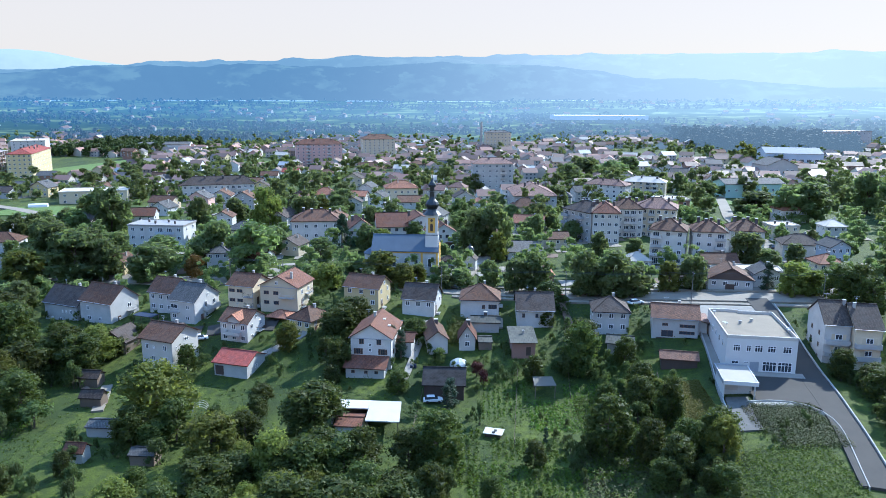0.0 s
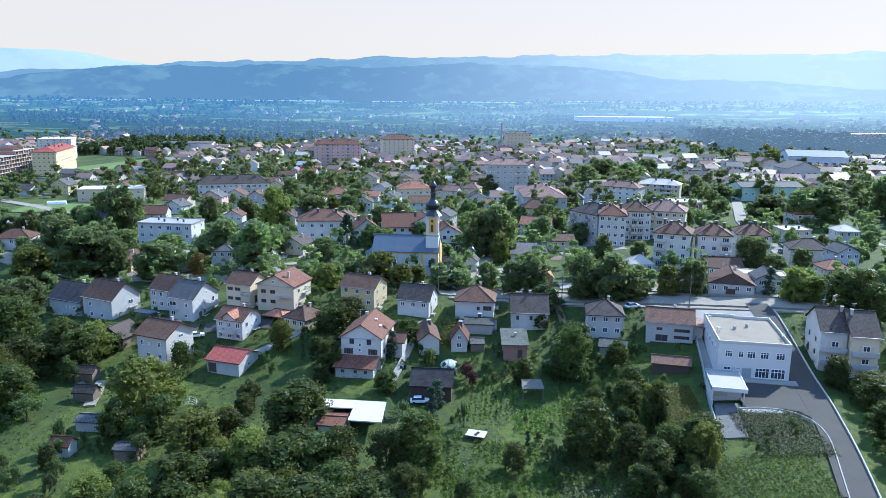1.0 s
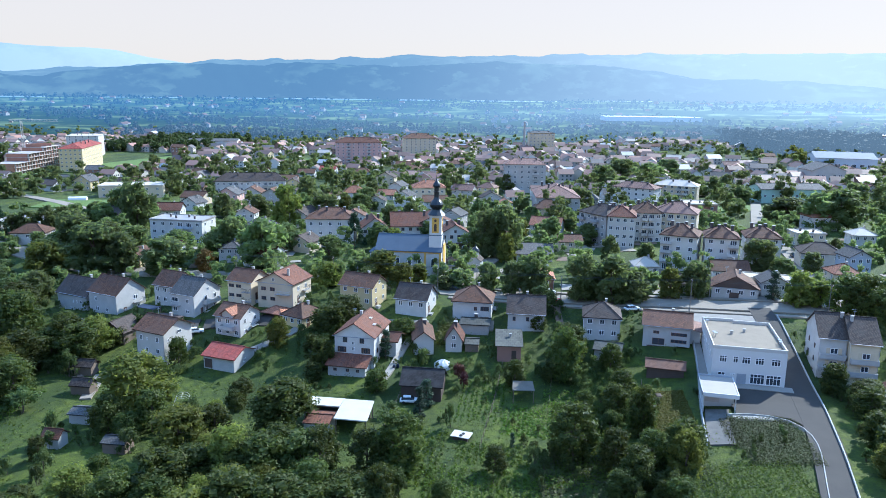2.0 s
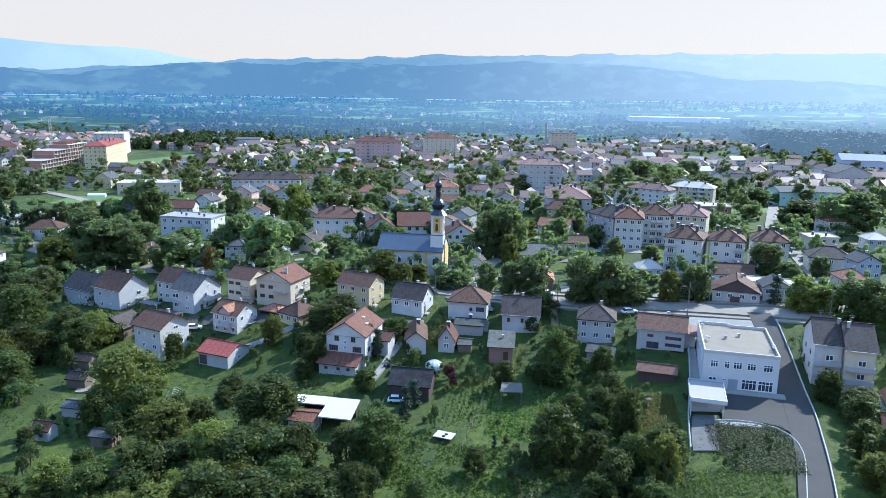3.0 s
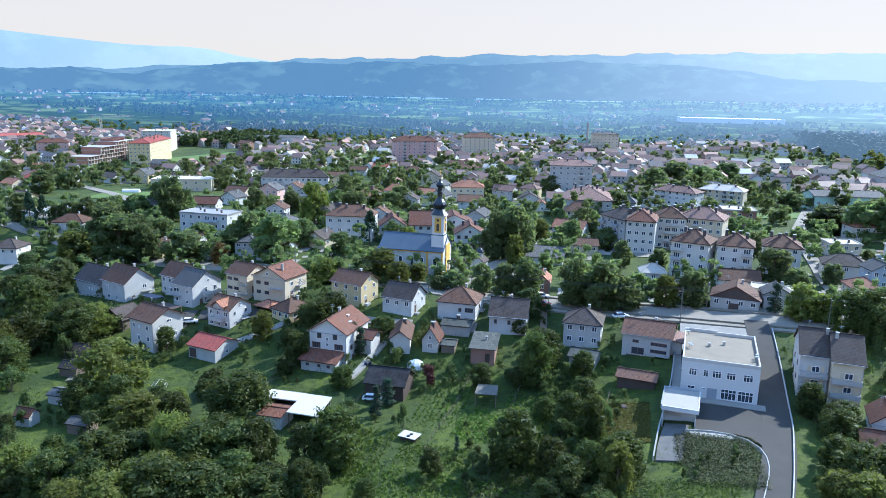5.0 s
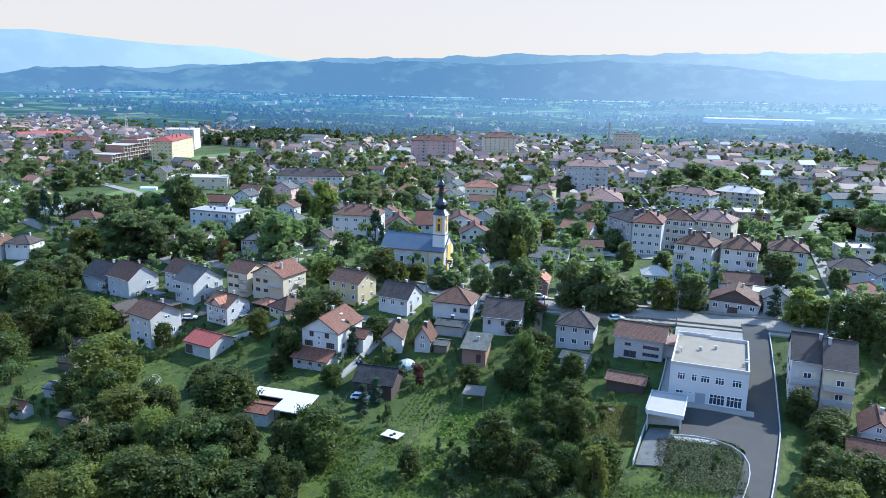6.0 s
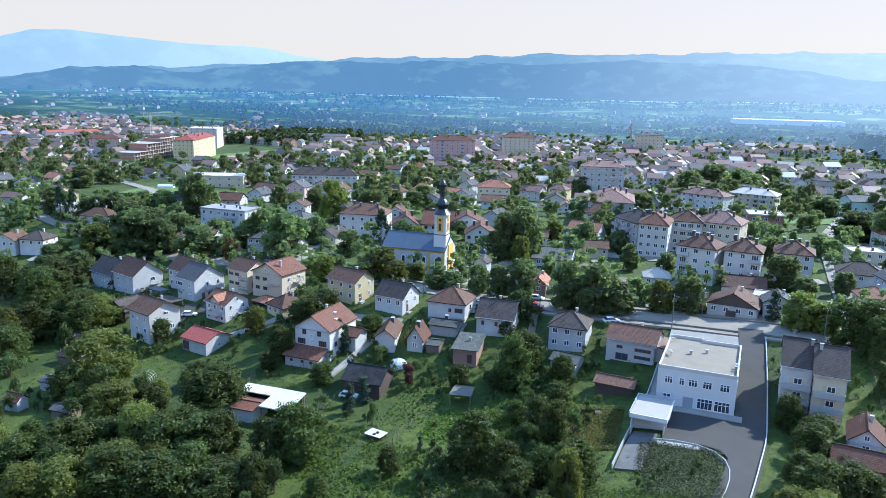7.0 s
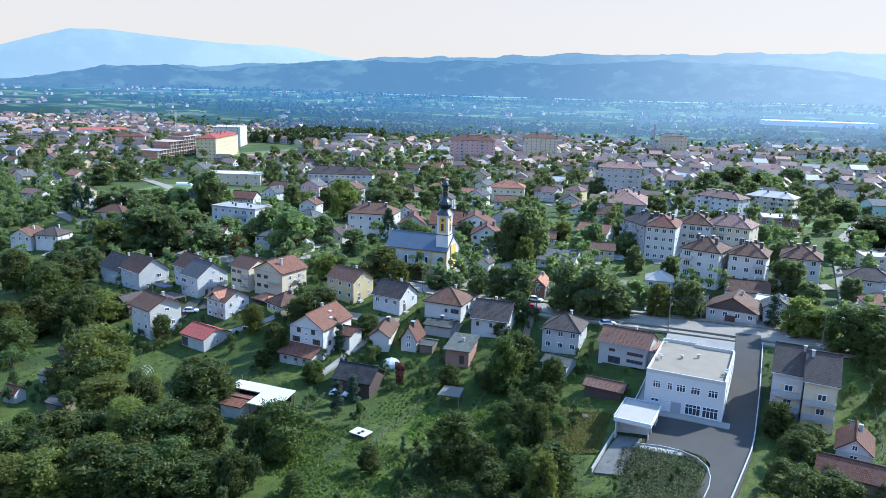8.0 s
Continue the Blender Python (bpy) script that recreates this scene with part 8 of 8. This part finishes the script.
CARS = {k: car_model(CARPAINT[k], f"{n} parked by the roadside") for k, n in (("white", "white hatchback car"), ("grey", "grey saloon car"), ("dark", "black saloon car"), ("red", "red hatchback car"), ("blue", "blue hatchback car"))}
PLACED = set()


def park(colour, x, y, turn, lift=0.44):
    m = pose(x, y, ground_at(x, y) + lift, 0, 0, turn)
    if colour not in PLACED:
        PLACED.add(colour)
        CARS[colour].matrix_basis = m
        return
    copy_thing(CARS[colour], m)


for c, x, y, a in (("white", 22.9, 204.0, -6), ("white", 44.6, 190.9, 25), ("red", 24.2, 196.4, -6), ("dark", -4.6, 206.0, -10), ("red", 102.0, 189.5, -4), ("dark", 106.5, 188.6, -4), ("grey", 34.0, 200.8, -4), ("grey", 118.0, 194.6, 176),
                   ("white", 26.0, 312.0, 80), ("grey", 30.0, 330.0, 75), ("dark", 106.2, 262.0, 85), ("white", 108.0, 282.0, 84), ("grey", -166.0, 268.0, 110), ("white", -172.0, 290.0, 60)):
    park(c, x, y, a)
for c, x, y, a in (("white", -68.4, 173.4, 24), ("white", -6.4, 146.4, 8), ("grey", -28.0, 206.0, -14)):
    park(c, x, y, a, 0.25)
rc = random.Random(8)
for i in range(26):
    park(rc.choice(("white", "grey", "dark", "red", "blue")), -318 + (i % 13) * 4.4, 752 + (i // 13) * 9 + (i % 13) * 1.0, 100, 0.3)


POLEGREY = surface("weathered_pole", (0.17, 0.16, 0.145), (0.11, 0.105, 0.095), 0.85)


def pole_model(name, label, category, h, arm):
    ob = thing(name, pose(0, -90, -50), label, category, label)
    bm = bmesh.new()
    cyl(bm, (0, 0, -0.5), (0, 0, h), 0.13, 0.08, 8)
    part("pole", bm, POLEGREY, ob)
    bm = bmesh.new()
    if arm:
        cyl(bm, (0, 0, h - 0.1), (0, -1.6, h + 0.25), 0.05, 0.05, 6)
        part("arm", bm, GREYMETAL, ob)
        bm = bmesh.new()
        box(bm, -0.14, -2.2, h + 0.16, 0.14, -1.5, h + 0.3, 0, 0.03)
        part("lamp_head", bm, GREYMETAL, ob)
    else:
        box(bm, -0.9, -0.06, h - 0.5, 0.9, 0.06, h - 0.38)
        part("crossarm", bm, WOOD, ob)
        for x in (-0.8, 0.0, 0.8):
            bm = bmesh.new()
            cyl(bm, (x, 0, h - 0.38), (x, 0, h - 0.2), 0.05, 0.04, 6)
            part("insulator", bm, FRAME, ob)
    return ob


LAMP = pole_model("street_lamp", "grey steel street lamp beside the street", "street lamp", 7.5, True)
POLE = pole_model("utility_pole", "grey concrete utility pole with crossarm", "utility pole", 9.0, False)
first = {"l": True, "p": True}


def street_y(x):
    return float(np.interp(x, [p[0] for p in STREET], [p[1] for p in STREET]))


for x in (-60, -28, 2, 36, 66, 98, 130):
    m = pose(x, street_y(x) + 5.0, ground_at(x, street_y(x) + 5) + 0.3)
    if first["l"]:
        first["l"] = False
        LAMP.matrix_basis = m
    else:
        copy_thing(LAMP, m)
POLES = [(-74, 213), (-40, 204), (-8, 197.5), (26, 192.5), (59, 190.5), (92, 188.5), (126, 186), (165, 182)]
for x, y in POLES:
    m = pose(x, y, ground_at(x, y) + 0.2, 0, 0, 90)
    if first["p"]:
        first["p"] = False
        POLE.matrix_basis = m
    else:
        copy_thing(POLE, m)
for (x0, y0), (x1, y1) in zip(POLES, POLES[1:]):
    for k in (-0.8, 0.8):
        bm = bmesh.new()
        a, b = Vector((x0, y0 + k, ground_at(x0, y0) + 9.0)), Vector((x1, y1 + k, ground_at(x1, y1) + 9.0))
        pts = [a.lerp(b, t / 6) - Vector((0, 0, 4 * 0.5 * t / 6 * (1 - t / 6))) for t in range(7)]
        tube(bm, pts, 0.03, 4)
        solid("cable", bm, DARKMETAL, "thin dark overhead cable between poles", "cable", group="overhead cables")


def fence(x0, y0, x1, y1, label="weathered wooden garden fence", material=None, h=1.1):
    n = max(2, int(math.hypot(x1 - x0, y1 - y0) / 2.4))
    ob = thing("fence", pose(x0, y0, ground_at(x0, y0)), label, "fence", "garden fences")
    z0 = ground_at(x0, y0)
    pts = [(x0 + (x1 - x0) * i / n, y0 + (y1 - y0) * i / n) for i in range(n + 1)]
    for x, y in pts:
        bm = bmesh.new()
        z = on_ground(x, y) - z0
        box(bm, x - x0 - 0.05, y - y0 - 0.05, z - 0.4, x - x0 + 0.05, y - y0 + 0.05, z + h)
        part("post", bm, material or WOOD, ob)
    for k in (0.45, 0.95):
        bm = bmesh.new()
        tube(bm, [(ax - x0, ay - y0, on_ground(ax, ay) - z0 + k * h) for ax, ay in pts], 0.022, 4)
        part("rail", bm, material or WOOD, ob)


fence(41.5, 136, 43.5, 158)
fence(10.5, 128, 13.0, 176)
fence(23.4, 150, 25.0, 182)
fence(-9.5, 130, -9.0, 150)
fence(-30.5, 140, -32.0, 168)
fence(99.0, 150, 100.5, 184)
fence(-48.5, 166, -47, 176)
for x, y, w, d, a, col, lb in ((-87.6, 184.4, 6.5, 3.2, -15, TARP, "dark blue carport roof on posts"), (-78.5, 178.0, 7.5, 4.2, -16, DARKWOOD, "dark flat carport roof on posts")):
    z = ground_at(x, y)
    u, v = Vector((math.cos(radians(a)), math.sin(radians(a)), 0)), Vector((-math.sin(radians(a)), math.cos(radians(a)), 0))
    c = Vector((x, y, z + 2.5))
    lean_roof("carport", lb, [c - u * w / 2 - v * d / 2, c + u * w / 2 - v * d / 2, c + u * w / 2 + v * d / 2, c - u * w / 2 + v * d / 2], 0.12, col, True, z)
hoop = thing("hoop_tunnel", pose(-55.8, 141.0, on_ground(-55.8, 141.0), 0, 0, 20), "bare white hoop frame of a small polytunnel", "polytunnel")
for y in (-1.8, -0.6, 0.6, 1.8):
    bm = bmesh.new()
    pts = [Vector((1.7 * math.cos(t), y, 1.8 * math.sin(t))) for t in np.linspace(0, math.pi, 10)]
    tube(bm, pts, 0.05, 5)
    part("hoop", bm, WHITEMETAL, hoop)
for t in (0.6, math.pi / 2, math.pi - 0.6):
    bm = bmesh.new()
    cyl(bm, (1.7 * math.cos(t), -1.8, 1.8 * math.sin(t)), (1.7 * math.cos(t), 1.8, 1.8 * math.sin(t)), 0.04, 0.04, 5)
    part("rail", bm, WHITEMETAL, hoop)
for x, y in ((-12.4, 158.6), (-11.6, 159.4)):
    bm = bmesh.new()
    lathe(bm, [(0.3, 0), (0.34, 0.3), (0.34, 0.65), (0.3, 0.95), (0.26, 1.0)], 14)
    solid("barrel", bm, TARP, "blue plastic barrel beside the house", "barrel", at=pose(x, y, on_ground(x, y)))
for x, y, n in ((-88.0, 154.5, 26), (-86.0, 150.0, 20), (46.5, 152.2, 14)):
    ob = thing("woodpile", pose(x, y, on_ground(x, y), 0, 0, rc.uniform(0, 60)), "stacked firewood and old boards", "woodpile")
    for i in range(n):
        bm = bmesh.new()
        cyl(bm, (-0.5, 0.22 * (i % 7) - 0.7, 0.1 + 0.2 * (i // 7)), (0.6, 0.22 * (i % 7) - 0.7 + rc.uniform(-0.05, 0.05), 0.1 + 0.2 * (i // 7)), 0.1, 0.1, 6)
        part("log", bm, WOOD, ob)
